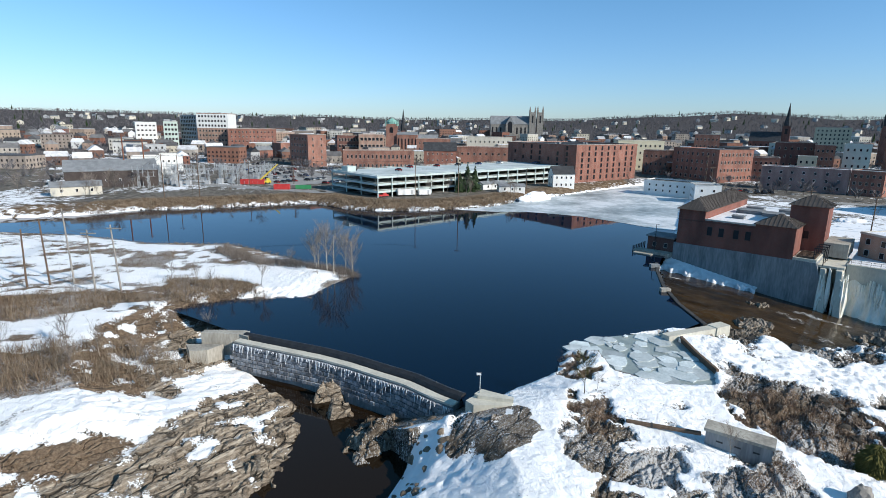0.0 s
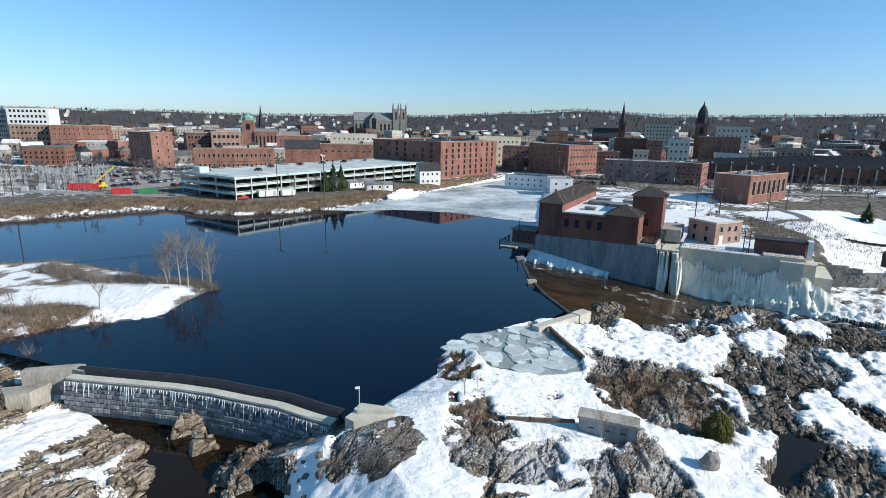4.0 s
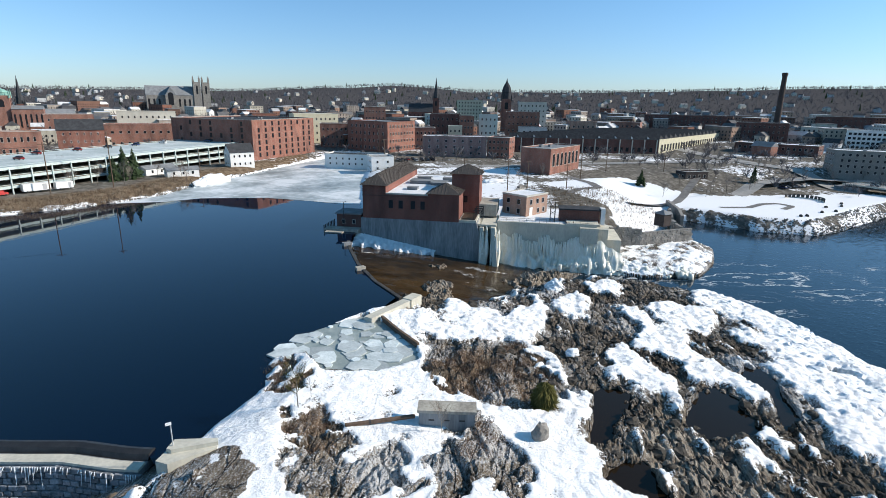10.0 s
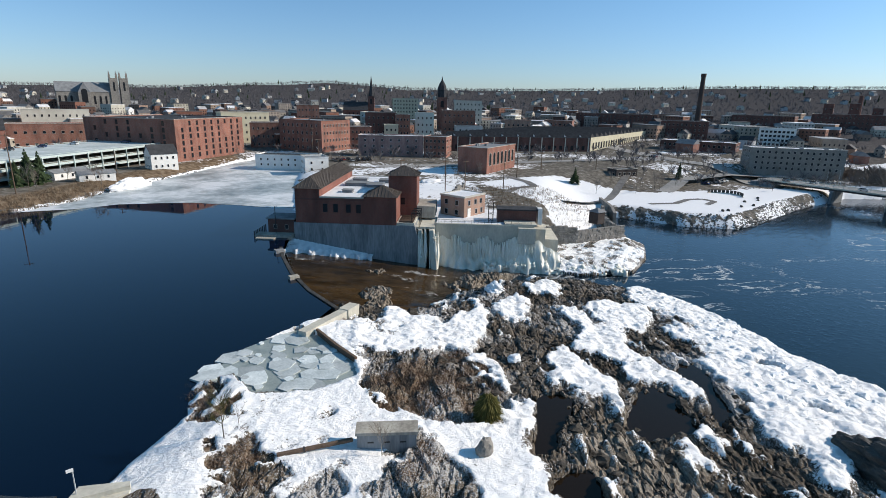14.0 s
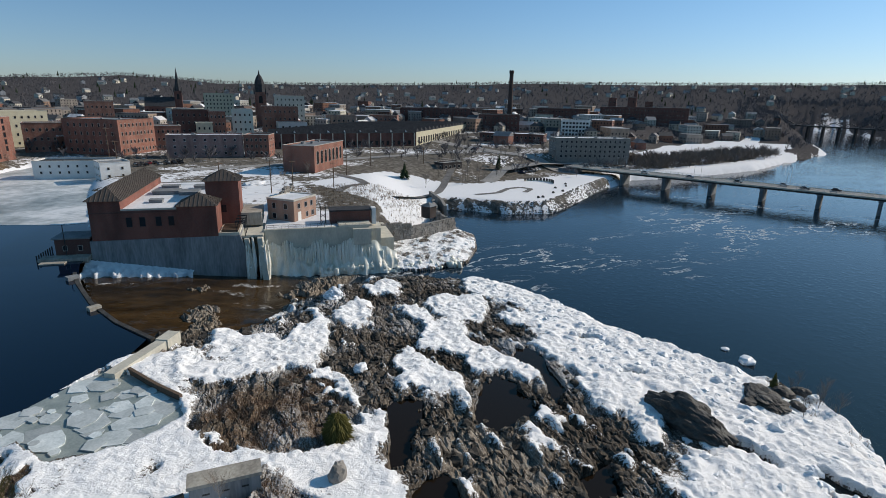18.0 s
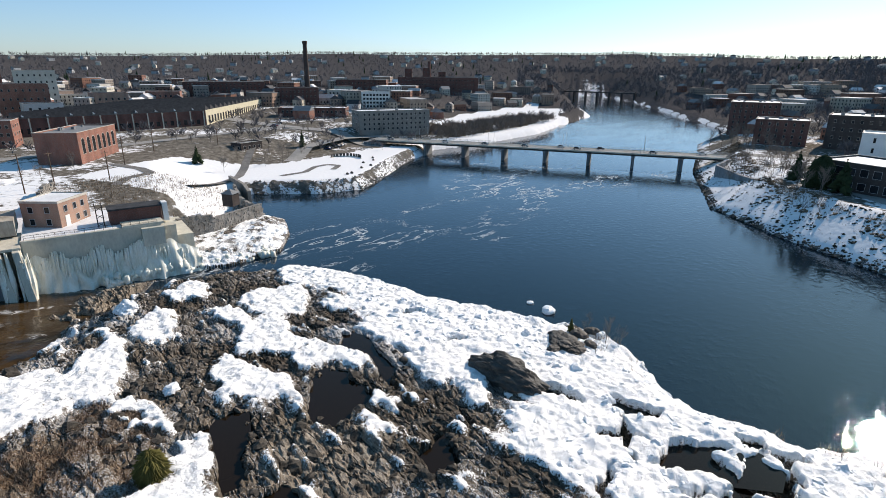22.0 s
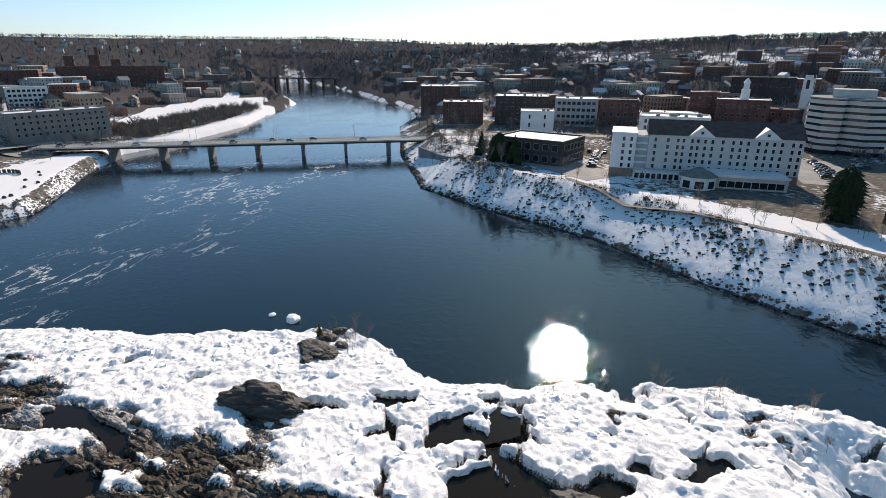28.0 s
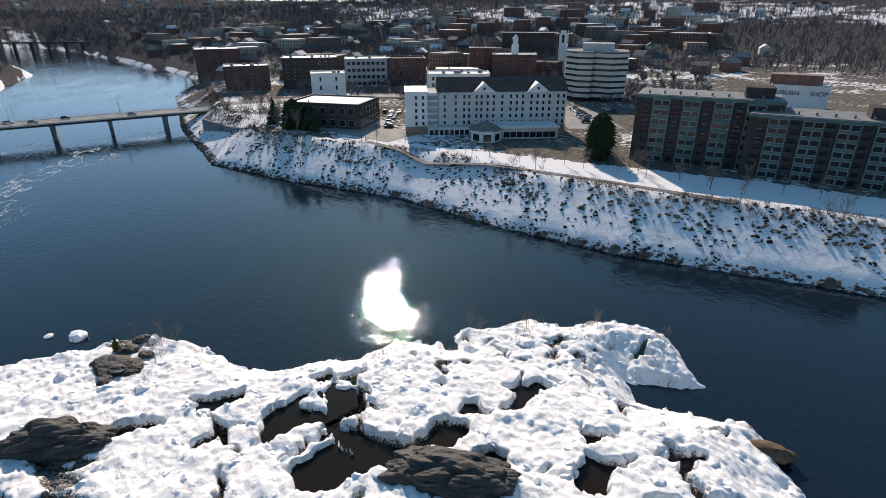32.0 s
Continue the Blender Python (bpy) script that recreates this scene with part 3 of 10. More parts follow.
# pools: x, y, half length, half width, degrees
POOLS = [(94, 22, 3, 0.9, -30), (104, 34, 3, 0.8, -40)]
POOL_SHAPES = [
    [(54.7, 48.0), (58.9, 46.1), (58.8, 44.3), (54.4, 41.2), (51.0, 40.4), (48.7, 37.9), (45.6, 36.7), (44.3, 37.4), (49.4, 42.0)],
    [(42.7, 33.3), (45.9, 33.4), (47.4, 32.0), (45.9, 29.3), (44.4, 26.8), (40.4, 28.9), (40.3, 31.2)],
    [(72.1, 41.0), (74.9, 38.7), (74.9, 35.9), (70.6, 31.8), (69.0, 30.1), (65.1, 31.3), (60.7, 32.0), (60.3, 35.2), (65.7, 38.3)],
    [(89.3, 43.3), (90.6, 40.3), (87.8, 37.0), (83.2, 32.9), (80.6, 30.4), (73.1, 27.3), (73.9, 29.3), (81.3, 33.8), (82.6, 37.2), (85.1, 41.5)],
    [(57.8, 18.8), (62.8, 16.9), (57.9, 14.8), (55.9, 16.5)],
]
# gaps in the ice field
POOL_SHAPES += [
    [(74.8, -22.0), (74.8, -26.4), (73.1, -26.2), (72.7, -23.0)],
    [(81.1, -6.2), (79.3, -8.9), (78.6, -12.9), (76.6, -12.3), (76.0, -8.8), (76.4, -6.5)],
    [(71.3, -16.4), (71.1, -20.8), (69.7, -17.9), (66.5, -18.7), (64.1, -21.1), (64.1, -17.6), (64.9, -14.7), (64.5, -10.8), (70.0, -13.4)],
    [(68.9, -23.5), (66.2, -26.9), (62.2, -25.1), (61.8, -20.4), (56.0, -23.8), (51.8, -26.3), (53.2, -30.1), (52.7, -32.7), (49.4, -33.9), (48.1, -31.9), (48.6, -29.5), (50.0, -26.9), (49.6, -24.8), (52.7, -21.8), (58.4, -19.1), (63.4, -19.4)],
]
POOL_SHAPES += [
    [(57.8, -12.2), (58.2, -15.8), (58.3, -18.2), (55.0, -19.8), (51.8, -22.0), (49.2, -24.5), (49.2, -22.9), (51.8, -19.6), (50.4, -18.4), (51.9, -15.0), (51.7, -12.1), (54.0, -10.9)],
    [(81.4, 5.5), (79.7, 0.4), (77.4, -1.4), (78.8, 4.7)],
    [(54.8, -37.4), (53.8, -38.7), (50.7, -37.1), (52.2, -35.3)],
    [(39.6, -45.5), (36.9, -47.0), (35.7, -47.6), (37.0, -43.5)],
    [(35.9, -41.8), (33.7, -42.2), (32.2, -43.4), (32.1, -41.2), (30.8, -38.3), (32.4, -36.4), (34.6, -38.1)],
    [(44.8, -30.0), (44.5, -33.6), (42.3, -33.9), (40.2, -31.1), (42.0, -30.4), (43.8, -29.7)],
    [(49.0, -39.3), (47.7, -41.9), (49.5, -47.3), (49.2, -50.0), (51.6, -49.5), (52.2, -46.4), (53.5, -44.7), (50.9, -44.5)],
    [(30.6, -48.7), (28.2, -51.8), (27.3, -53.2), (27.0, -51.1), (29.4, -48.4)],
]
# snow-capped ridges and drifts
SNOW_PATCHES = [
    [(37.4, 83.4), (44.7, 84.5), (49.2, 82.1), (53.9, 87.4), (56.4, 87.7), (56.0, 80.7), (60.0, 79.0), (56.9, 70.0), (48.6, 72.5), (43.9, 70.3), (40.6, 73.6)],
    [(54.5, 62.2), (58.1, 59.1), (54.6, 54.1), (51.1, 52.1), (50.9, 56.0)],
    [(53.4, 75.5), (56.7, 72.8), (68.1, 79.6), (72.4, 78.1), (67.5, 71.6), (59.4, 66.1), (55.9, 63.7), (53.6, 67.2), (49.0, 67.8), (49.0, 70.3)],
    [(44.0, 80.6), (50.1, 81.3), (50.3, 76.7), (54.4, 75.1), (51.4, 69.3), (46.2, 68.9), (41.7, 70.8), (42.3, 75.6)],
    [(77.4, 80.0), (87.2, 82.5), (86.9, 78.6), (77.6, 71.0), (73.6, 70.9), (74.2, 75.7)],
    [(95.8, 69.6), (104.8, 72.4), (106.9, 67.6), (111.7, 63.9), (103.8, 57.7), (95.6, 56.0), (91.9, 57.4), (93.0, 65.2)],
    [(89.7, 71.9), (93.8, 70.4), (90.0, 63.0), (93.6, 60.0), (83.8, 50.7), (84.0, 46.8), (83.0, 41.4), (83.4, 34.8), (76.6, 35.0), (77.8, 40.4), (74.0, 43.2), (78.1, 48.1), (77.2, 52.2), (75.1, 55.7), (84.7, 61.8)],
]
SNOW_PATCHES += [
    [(67.9, 56.1), (73.6, 57.6), (71.0, 51.2), (69.4, 43.2), (65.9, 41.9), (63.2, 44.1), (62.9, 48.2), (64.4, 51.8)],
    [(95.6, 88.7), (103.1, 88.8), (104.7, 83.5), (98.4, 81.0), (92.5, 82.9)],
    [(122.3, 75.4), (127.6, 71.3), (126.7, 64.6), (123.2, 59.8), (114.4, 59.1), (112.4, 63.7), (114.0, 69.2)],
    [(103.7, 54.4), (109.6, 48.8), (113.1, 41.3), (115.7, 30.2), (110.0, 22.5), (92.6, 17.7), (87.3, 25.4), (90.0, 29.7), (87.3, 33.0), (95.4, 40.7), (101.7, 46.0), (99.8, 49.7)],
    [(54.3, 61.9), (57.5, 61.8), (55.6, 55.6), (52.3, 51.0), (50.0, 51.1), (50.5, 54.8), (51.9, 58.4)],
]
SNOW_PATCHES += [
    [(46.9, 45.6), (52.4, 46.4), (51.7, 44.1), (47.2, 41.5), (42.6, 39.6), (39.3, 35.0), (35.5, 32.7), (31.6, 33.8), (28.9, 36.2), (37.0, 39.8), (38.8, 42.9), (42.6, 43.8)],
    [(35.0, 50.5), (36.8, 47.4), (39.8, 45.2), (38.8, 42.9), (35.1, 40.8), (32.6, 42.0), (32.9, 45.8)],
    [(83.8, 28.9), (89.4, 26.2), (88.3, 19.8), (84.1, 15.9), (72.0, 12.0), (71.7, 14.6), (78.5, 18.7), (76.2, 21.3), (79.8, 25.6)],
    [(-12, 55), (-5, 53), (-5, 46), (-2, 43), (8, 47), (9, 36), (2, 30), (-14, 32), (-14, 48)],
]
# bare rock and dry brush between the drifts of the west end
WEST_ROCK = [
    [(8.6, 48.3), (13.1, 52.8), (16.4, 49.7), (16.0, 46.3), (13.0, 42.8), (9.7, 41.8), (8.0, 43.9)],
    [(12.7, 41.8), (16.0, 44.2), (21.4, 46.6), (21.4, 42.2), (20.1, 39.2), (9.8, 37.8)],
    [(24.2, 43.5), (26.9, 45.9), (31.5, 47.1), (34.2, 46.0), (32.9, 41.0), (22.6, 39.6)],
    [(36.2, 64.4), (41.9, 67.3), (45.5, 64.6), (49.9, 62.3), (48.1, 56.3), (42.5, 50.5), (38.7, 51.0), (37.9, 57.2), (34.1, 58.6)],
    [(9.5, 52.0), (12.6, 48.9), (17.0, 48.8), (17.0, 45.0), (12.0, 43.0), (8.6, 46.5)],
    [(23.4, 42.0), (29.2, 46.8), (33.2, 47.5), (32.9, 43.0), (33.1, 38.8), (32.0, 35.4), (28.0, 32.4), (20.4, 35.1)],
    [(20.0, 45.0), (23.0, 47.0), (24.6, 44.8), (22.3, 42.8), (18.9, 40.4), (15.5, 42.0)],
]
BRUSH_SHAPES = [
    [(10.4, 74.7), (13.8, 76.6), (17.6, 74.3), (17.6, 66.8), (18.6, 63.0), (16.9, 61.4), (12.7, 64.1), (11.0, 68.7)],
    [(9.9, 58.6), (12.1, 59.4), (16.8, 57.1), (17.3, 51.0), (17.0, 48.8), (12.6, 48.9), (9.5, 52.7)],
    [(34.0, 63.1), (41.7, 63.9), (54.7, 65.4), (54.3, 56.2), (50.6, 49.9), (42.1, 45.5), (39.1, 47.8), (35.4, 51.8), (32.0, 55.1)],
    [(27.8, 44.5), (32.9, 45.8), (32.6, 42.0), (29.5, 40.1), (27.2, 40.2), (25.0, 41.4)],
]
STRATA = radians(38)


def worley(x, y, seed=0):
    """Distances to the two nearest scattered points, that cell's random number and the offset from its point."""
    xi, yi = np.floor(x).astype(np.int64), np.floor(y).astype(np.int64)
    d1, d2 = np.full(x.shape, 9.0), np.full(x.shape, 9.0)
    rnd, ox, oy = np.zeros(x.shape), np.zeros(x.shape), np.zeros(x.shape)

    def h(i, j, s):
        k = (i * 374761393 + j * 668265263 + (seed * 7 + s) * 974634777) & 0x7FFFFFFF
        k = ((k ^ (k >> 13)) * 1274126177) & 0x7FFFFFFF
        return ((k ^ (k >> 16)) & 0xFFFF) / 65535.0

    for dj in (-1, 0, 1):
        for di in (-1, 0, 1):
            ci, cj = xi + di, yi + dj
            ex, ey = x - ci - h(ci, cj, 1), y - cj - h(ci, cj, 2)
            d = np.hypot(ex, ey)
            near = d < d1
            d2 = np.where(near, d1, np.minimum(d2, d))
            rnd, ox, oy = np.where(near, h(ci, cj, 3), rnd), np.where(near, ex, ox), np.where(near, ey, oy)
            d1 = np.where(near, d, d1)
    return d1, d2, rnd, ox, oy


def blocks(u, v, seed):
    """Tilted angular blocks with cracks between them, about -0.5 to 0.7 high."""
    d1, d2, r, ox, oy = worley(u, v, seed)
    tilt = ox * (np.sin(r * 61) * 0.7) + oy * (0.35 + 0.5 * np.sin(r * 37))
    return (r - 0.5) + tilt * 0.8 - 0.5 * (1 - sstep(0.0, 0.16, d2 - d1))


def domes(x, y, seed):
    d1, d2, r, ox, oy = worley(x, y, seed)
    return (0.45 + 0.55 * r) * np.sqrt(np.clip(1 - 1.25 * d1 * d1, 0, 1)) - 0.15 * (1 - sstep(0.0, 0.12, d2 - d1))


def ledge_base(x, y):
    return np.clip(11 - 0.085 * (x - 10) + 0.03 * (y - 50), 1.6, 11.2)


WEST_SNOW = [(-4, 51), (4, 62), (11, 68), (14, 78), (24, 85), (42, 88), (38, 72), (34, 60), (36, 50), (44, 44), (43, 30), (36, 22), (14, 22), (-6, 30)]
ICE_POND = [(13, 77), (24, 84), (34, 85), (36.0, 80), (36.0, 70), (34, 65), (27, 64), (20, 67), (19.5, 73)]
BANK_STRIP = [(-42, 79), (-46.5, 76), (-46, 70), (-46, 64), (-51, 60), (-57, 57.5), (-66, 53), (-85, 44), (-85, 32), (-60, 42), (-52, 47.5), (-45, 51), (-43, 55), (-42, 61), (-39.5, 67), (-37, 74)]
PEN_BROWN = [(-84, 82), (-73, 92), (-66, 98), (-54, 89), (-47, 94), (-43, 100), (-50, 108), (-57, 112), (-72, 112), (-68, 102), (-88, 100), (-110, 92)]
PEN_BROWN_FAR = [(-94, 127), (-91, 136), (-78, 133), (-78, 121), (-88, 121)]
PEN_RIM = [(-70, 144), (-58, 131), (-48, 129), (-31, 126), (-28, 119)]
PEN_THICKET = [(-47, 78), (-50, 66), (-58, 60), (-66, 50), (-100, 40), (-100, 62), (-75, 70), (-60, 77)]
PEN_BAND = [(-45, 87), (-54, 86), (-61, 79.5), (-67, 75), (-90, 66)]
PEN_POND_EDGE = LEFT_BANK[:12]


MASKS = {}


def ledge_masks(x, y):
    key = (x.shape, float(x.sum()), float(y.sum()))
    if key in MASKS:
        return MASKS[key]
    wx, wy = x + 5 * (fbm(x / 6, y / 6, 3, 91) - 0.5), y + 5 * (fbm(x / 6, y / 6, 3, 92) - 0.5)
    px, py = x + 2.6 * (fbm(x / 2.4, y / 2.4, 4, 93, 0.6) - 0.5), y + 2.6 * (fbm(x / 2.4, y / 2.4, 4, 94, 0.6) - 0.5)
    n1, n2 = fbm(x / 9, y / 9, 4, 3), fbm(x / 2.6, y / 2.6, 3, 8)
    c, s = math.cos(STRATA), math.sin(STRATA)
    u, v = x * c - y * s, x * s + y * c
    streak = fbm(u / 2.6, v / 13, 3, 21)
    ix, iy = x + 3.5 * (fbm(x / 5, y / 5, 4, 95, 0.6) - 0.5), y + 3.5 * (fbm(x / 5, y / 5, 4, 96, 0.6) - 0.5)
    warped = (x > 60) | (y < 10)
    isl, lb, ice = poly_sd(np.where(warped, ix, x), np.where(warped, iy, y), ISLAND), poly_sd(x, y, LEFT_BANK), poly_sd(x, y, ICE_FIELD)
    field = sstep(-5, 3, ice + 9 * (n1 - 0.5) + 8 * (streak - 0.5))
    snow = field * np.clip(1.0 + 1.3 * (fbm(x / 5, y / 5, 3, 33) - 0.55) * (1 - sstep(2, 9, ice)), 0, 1)
    rough_tip = np.clip(blobs(x, y, [(58, -56, 17, 7, 35), (64, -44, 10, 5, -40)]) * 2.5, 0, 1)
    snow = np.clip(snow - rough_tip * (0.05 + 3.2 * np.clip(0.5 - n2, 0, 1)), 0, 1)
    drift = shapes_sd(px, py, SNOW_PATCHES)
    snow = np.maximum(snow, sstep(-2.2, 1.0, drift) * np.clip(0.92 + 1.1 * (n2 - 0.5) + 0.5 * (streak - 0.5), 0, 1))
    west = sstep(-3, 2, poly_sd(px, py, WEST_SNOW))
    wrock = sstep(-1.6, 0.2, shapes_sd(px, py, WEST_ROCK)) * sstep(0.38, 0.48, 0.62 * n2 + 0.38 * streak)
    snow = np.maximum(snow, west * np.clip(0.96 + 0.7 * (n1 - 0.5) + 0.6 * (streak - 0.5) + 0.8 * (n2 - 0.5), 0, 1))
    mid = (isl > 0) * (0.06 + 1.5 * (streak - 0.5) + 1.0 * (n1 - 0.5) + 1.2 * (n2 - 0.5))
    snow = np.maximum(snow, np.clip(mid, 0, 0.9) * sstep(-2, 3, isl))
    snow = snow * (1 - wrock)
    inner = line_d(x, y, BANK_CHANNEL)
    brown = np.maximum(sstep(-2, 2, poly_sd(wx, wy, PEN_BROWN)), sstep(-1.5, 1.5, poly_sd(wx, wy, PEN_BROWN_FAR)))
    brown = np.maximum(brown, sstep(3.8, 1.6, line_d(wx, wy, PEN_RIM)))
    thicket = sstep(-2, 2, poly_sd(wx, wy, PEN_THICKET))
    pen = sstep(0, 4, lb) * np.clip(0.66 + 1.6 * (fbm(x / 16, y / 8, 4, 31) - 0.5) + 1.7 * (n2 - 0.5), 0, 1) * (1 - 0.92 * np.maximum(brown, thicket))
    pen = np.maximum(pen, sstep(4.2, 2.0, line_d(wx, wy, PEN_BAND)) * np.clip(0.75 + 1.3 * (n2 - 0.5), 0, 1))
    bluff = (lb > 0) * sstep(27.5, 25.5, inner + 4 * (n1 - 0.5))
    pen = pen * (1 - bluff) + bluff * np.clip(0.24 + 1.7 * (n2 - 0.5) + 0.8 * (streak - 0.5) + 0.5 * (n1 - 0.5), 0, 0.8)
    strip = sstep(-1.6, 0.8, poly_sd(px, py, BANK_STRIP)) * np.clip(1.0 + 1.5 * (n2 - 0.5) + 0.6 * (n1 - 0.5), 0, 1)
    frozen = np.clip(1.4 - line_d(x, y, [(-46, 97), (-41, 108), (-48, 122), (-62, 118)]) / 7, 0, 1)
    snow = np.where(lb > 0, np.maximum(np.maximum(pen, strip), frozen), snow)
    ap = poly_sd(x, y, APRON)
    snow = np.where(ap > -1, np.clip(0.66 + 1.6 * (n2 - 0.5) + 0.8 * (n1 - 0.5), 0, 1), snow)
    pool = np.maximum(blobs(wx, wy, POOLS), np.clip((shapes_sd(px, py, POOL_SHAPES) + 0.45) / 3.0, 0, 1))
    seam = sstep(0.91, 0.95, ridged(px / 11, py / 8, 2, 87)) * sstep(6, -14, y) * sstep(0, 4, isl) * (ice > 2)
    pool = np.maximum(pool, 0.16 * seam)
    snow = snow * (1 - sstep(0.0, 0.1, pool))
    brush = sstep(-1.2, 0.8, shapes_sd(px, py, BRUSH_SHAPES)) * np.clip(0.56 + 2.4 * (fbm(x / 1.7, y / 1.7, 3, 98) - 0.5), 0, 1)
    brush = np.maximum(brush, (lb > 0) * sstep(15, 19, inner) * 0.95 * (1 - strip))
    brush = np.maximum(brush, (lb > 0) * sstep(-50, -54, x + 0.6 * (y - 36)) * sstep(16, 12, inner) * sstep(0.4, 0.55, n1))
    snow = np.where(lb > 0, snow, snow * (1 - 0.92 * sstep(0.3, 0.6, brush)))
    MASKS.clear()
    MASKS[key] = (snow, brush, pool, isl, lb, ap, inner, n1, n2, streak, u, v, wrock)
    return MASKS[key]


def crag_field(x, y, n2, streak):
    """The upstanding rocks beside the dam, with ragged outlines."""
    return blobs(x + 4.5 * (n2 - 0.5), y + 5.5 * (streak - 0.5), CRAGS)


CRAGS = [(0.4, 49.3, 5.6, 6.4, -25), (-15.5, 57.5, 6.6, 4.4, 50), (-22.5, 64.5, 2.4, 1.6, 0), (-24, 68.5, 2.6, 2.0, 40), (-28.5, 49.5, 2.2, 1.6, 0)]


def ledge_height(x, y):
    snow, brush, pool, isl, lb, ap, inner, n1, n2, streak, u, v, wrock = ledge_masks(x, y)
    to_pond, to_low = line_d(x, y, POND_SHORE), line_d(x, y, ISLAND[7:])
    big = blocks(u / 3.4, v / 7.5, 4)
    mid = blocks(u / 1.3 + 0.3 * n1, v / 2.3, 6)
    tiny = fbm(x / 0.9, y / 0.9, 3, 61) - 0.5
    small = blocks(u / 0.8 + n2, v / 1.15, 9)
    crag = 0.7 * big + 0.4 * mid + 0.24 * small + 0.2 * tiny
    ripples = ridged(x / 1.5 + 1.4 * n1 + 0.3 * y, y / 0.9 + 0.8 * n2, 3, 65) - 0.5
    lumpy = 0.42 * domes(x / 5.2 + 2.5 * n1, y / 3.6 + n2, 11) + 0.55 * (ridged(x / 4.2 + n1, y / 3.0, 3, 64) - 0.5) + 0.4 * (streak - 0.5) + 0.14 * domes(x / 1.9 + n2, y / 1.5 + n1, 12) + 0.7 * (fbm(x / 2.4, y / 2.4, 4, 63, 0.6) - 0.5) + 0.5 * ripples + 0.3 * tiny
    low = 0.1 + 4.0 * sstep(10, 2, x) * sstep(15, 30, y)
    side = sstep(-3, 3, to_low - to_pond)
    edge = side * (9.25 + 0.25 * isl) + (1 - side) * (low + 0.45 * isl)
    zi = np.where(isl > 0, np.minimum(ledge_base(x, y), edge), np.where(to_pond < to_low, 9.2 + 0.5 * isl, low + 0.6 * isl))
    inside = sstep(-0.5, 2.4, isl)
    sn = sstep(0.3, 0.7, snow)
    smooth = sstep(-3, 4, poly_sd(x, y, WEST_SNOW)) * sn
    zi = zi + inside * ((1 - sn) * (1 - 0.45 * brush) * crag + sn * (1 - 0.75 * smooth) * (lumpy + 0.1 * crag + 0.25) + sn * smooth * (0.45 + 0.5 * (n1 - 0.5) + 0.12 * ripples))
    zi = zi + inside * 0.9 * wrock * (0.7 + 0.6 * big)
    zi = zi - 2.2 * sstep(-0.02, 0.12, pool)
    zi = np.where(poly_sd(x, y, ICE_POND) > -0.5, np.minimum(zi, 9.2), zi)
    dome = crag_field(x, y, n2, streak)
    dome = np.where(dome > 0, dome + 0.16 * big + 0.1 * mid, 0)
    # the bank beside the dam: rock terraces, a snow shelf, the brown bluff and the peninsula on top
    penpond = line_d(x, y, PEN_POND_EDGE)
    bluff = np.interp(inner, [0, 2, 6, 13, 18, 26], [3.2, 4.6, 5.6, 6.9, 7.6, 10.6])
    zl = np.where(lb > 0, np.minimum(9.3 + 0.16 * np.clip(penpond, 0, 8), bluff), np.where(inner < penpond, 3.4 + 0.7 * lb, 9.3 + 0.5 * lb))
    zl = np.minimum(zl, 10.6)
    slab = 0.8 * blocks(u / 2.6 + 0.5 * n1, v / 9, 19) + 0.45 * blocks(u / 1.1, v / 4, 20) + 0.2 * blocks(u / 0.7 + n2, v / 1.6, 23)
    rl = sstep(19, 14, inner) * sstep(-1, 2, lb)
    zl = zl + rl * (1 - 0.75 * sn) * (0.3 * crag + 1.1 * slab + 0.2) + sstep(0, 3, lb) * (0.5 * (n1 - 0.5) + 0.25 * tiny + sstep(15, 20, inner) * sstep(30, 24, inner) * 0.5 * mid + 0.2 * sn * ripples)
    # channel floor, apron ice and rapids
    za = np.where(ap > 0, np.minimum(0.3 + 0.35 * ap, 2.4) + 0.9 * domes(x / 1.6, y / 1.6, 15), -2.0)
    rp = poly_sd(x, y, RAPIDS)
    bars = sstep(0.0, 0.5, blobs(x + 7 * (n1 - 0.5), y + 6 * (n2 - 0.5), [(63, 104, 12, 5.0, 55), (57, 98, 5, 3, 20), (90, 106, 9, 3.8, -10), (99, 108, 9, 3.2, -30), (73, 122, 5, 1.2, -30)]))
    zr = np.where(rp > -1, np.clip(5.8 - 0.12 * ((x - 46) * 0.86 + (140 - y) * 0.35), 0.0, 6.6) + 0.9 * (fbm(x / 4, y / 4, 3, 66) - 0.5) + bars * (1.5 + 0.6 * big + 0.6 * mid + 0.4 * small), -3)
    ch = np.where((x > -45) & (x < 8) & (y < 80) & (y > -60), 2.4 + 1.4 * (n1 - 0.5) + 0.8 * mid, -3.0)
    ch = np.where(poly_sd(x, y, POND_POLY) > 0, -3.0, ch)
    z = np.maximum(np.maximum(zi, ch), np.maximum(za, zr))
    z = np.where(lb > -14, np.maximum(z, zl), z)
    return np.where(dome > 0, np.maximum(z, np.where(x > -6, 4.6, 2.6) + np.clip(dome, 0, 1) ** 0.75 * np.where(x > -6, 7.4, 4.6) + 0.7 * crag + 0.9 * slab * np.clip(3 * dome, 0, 1)), z)


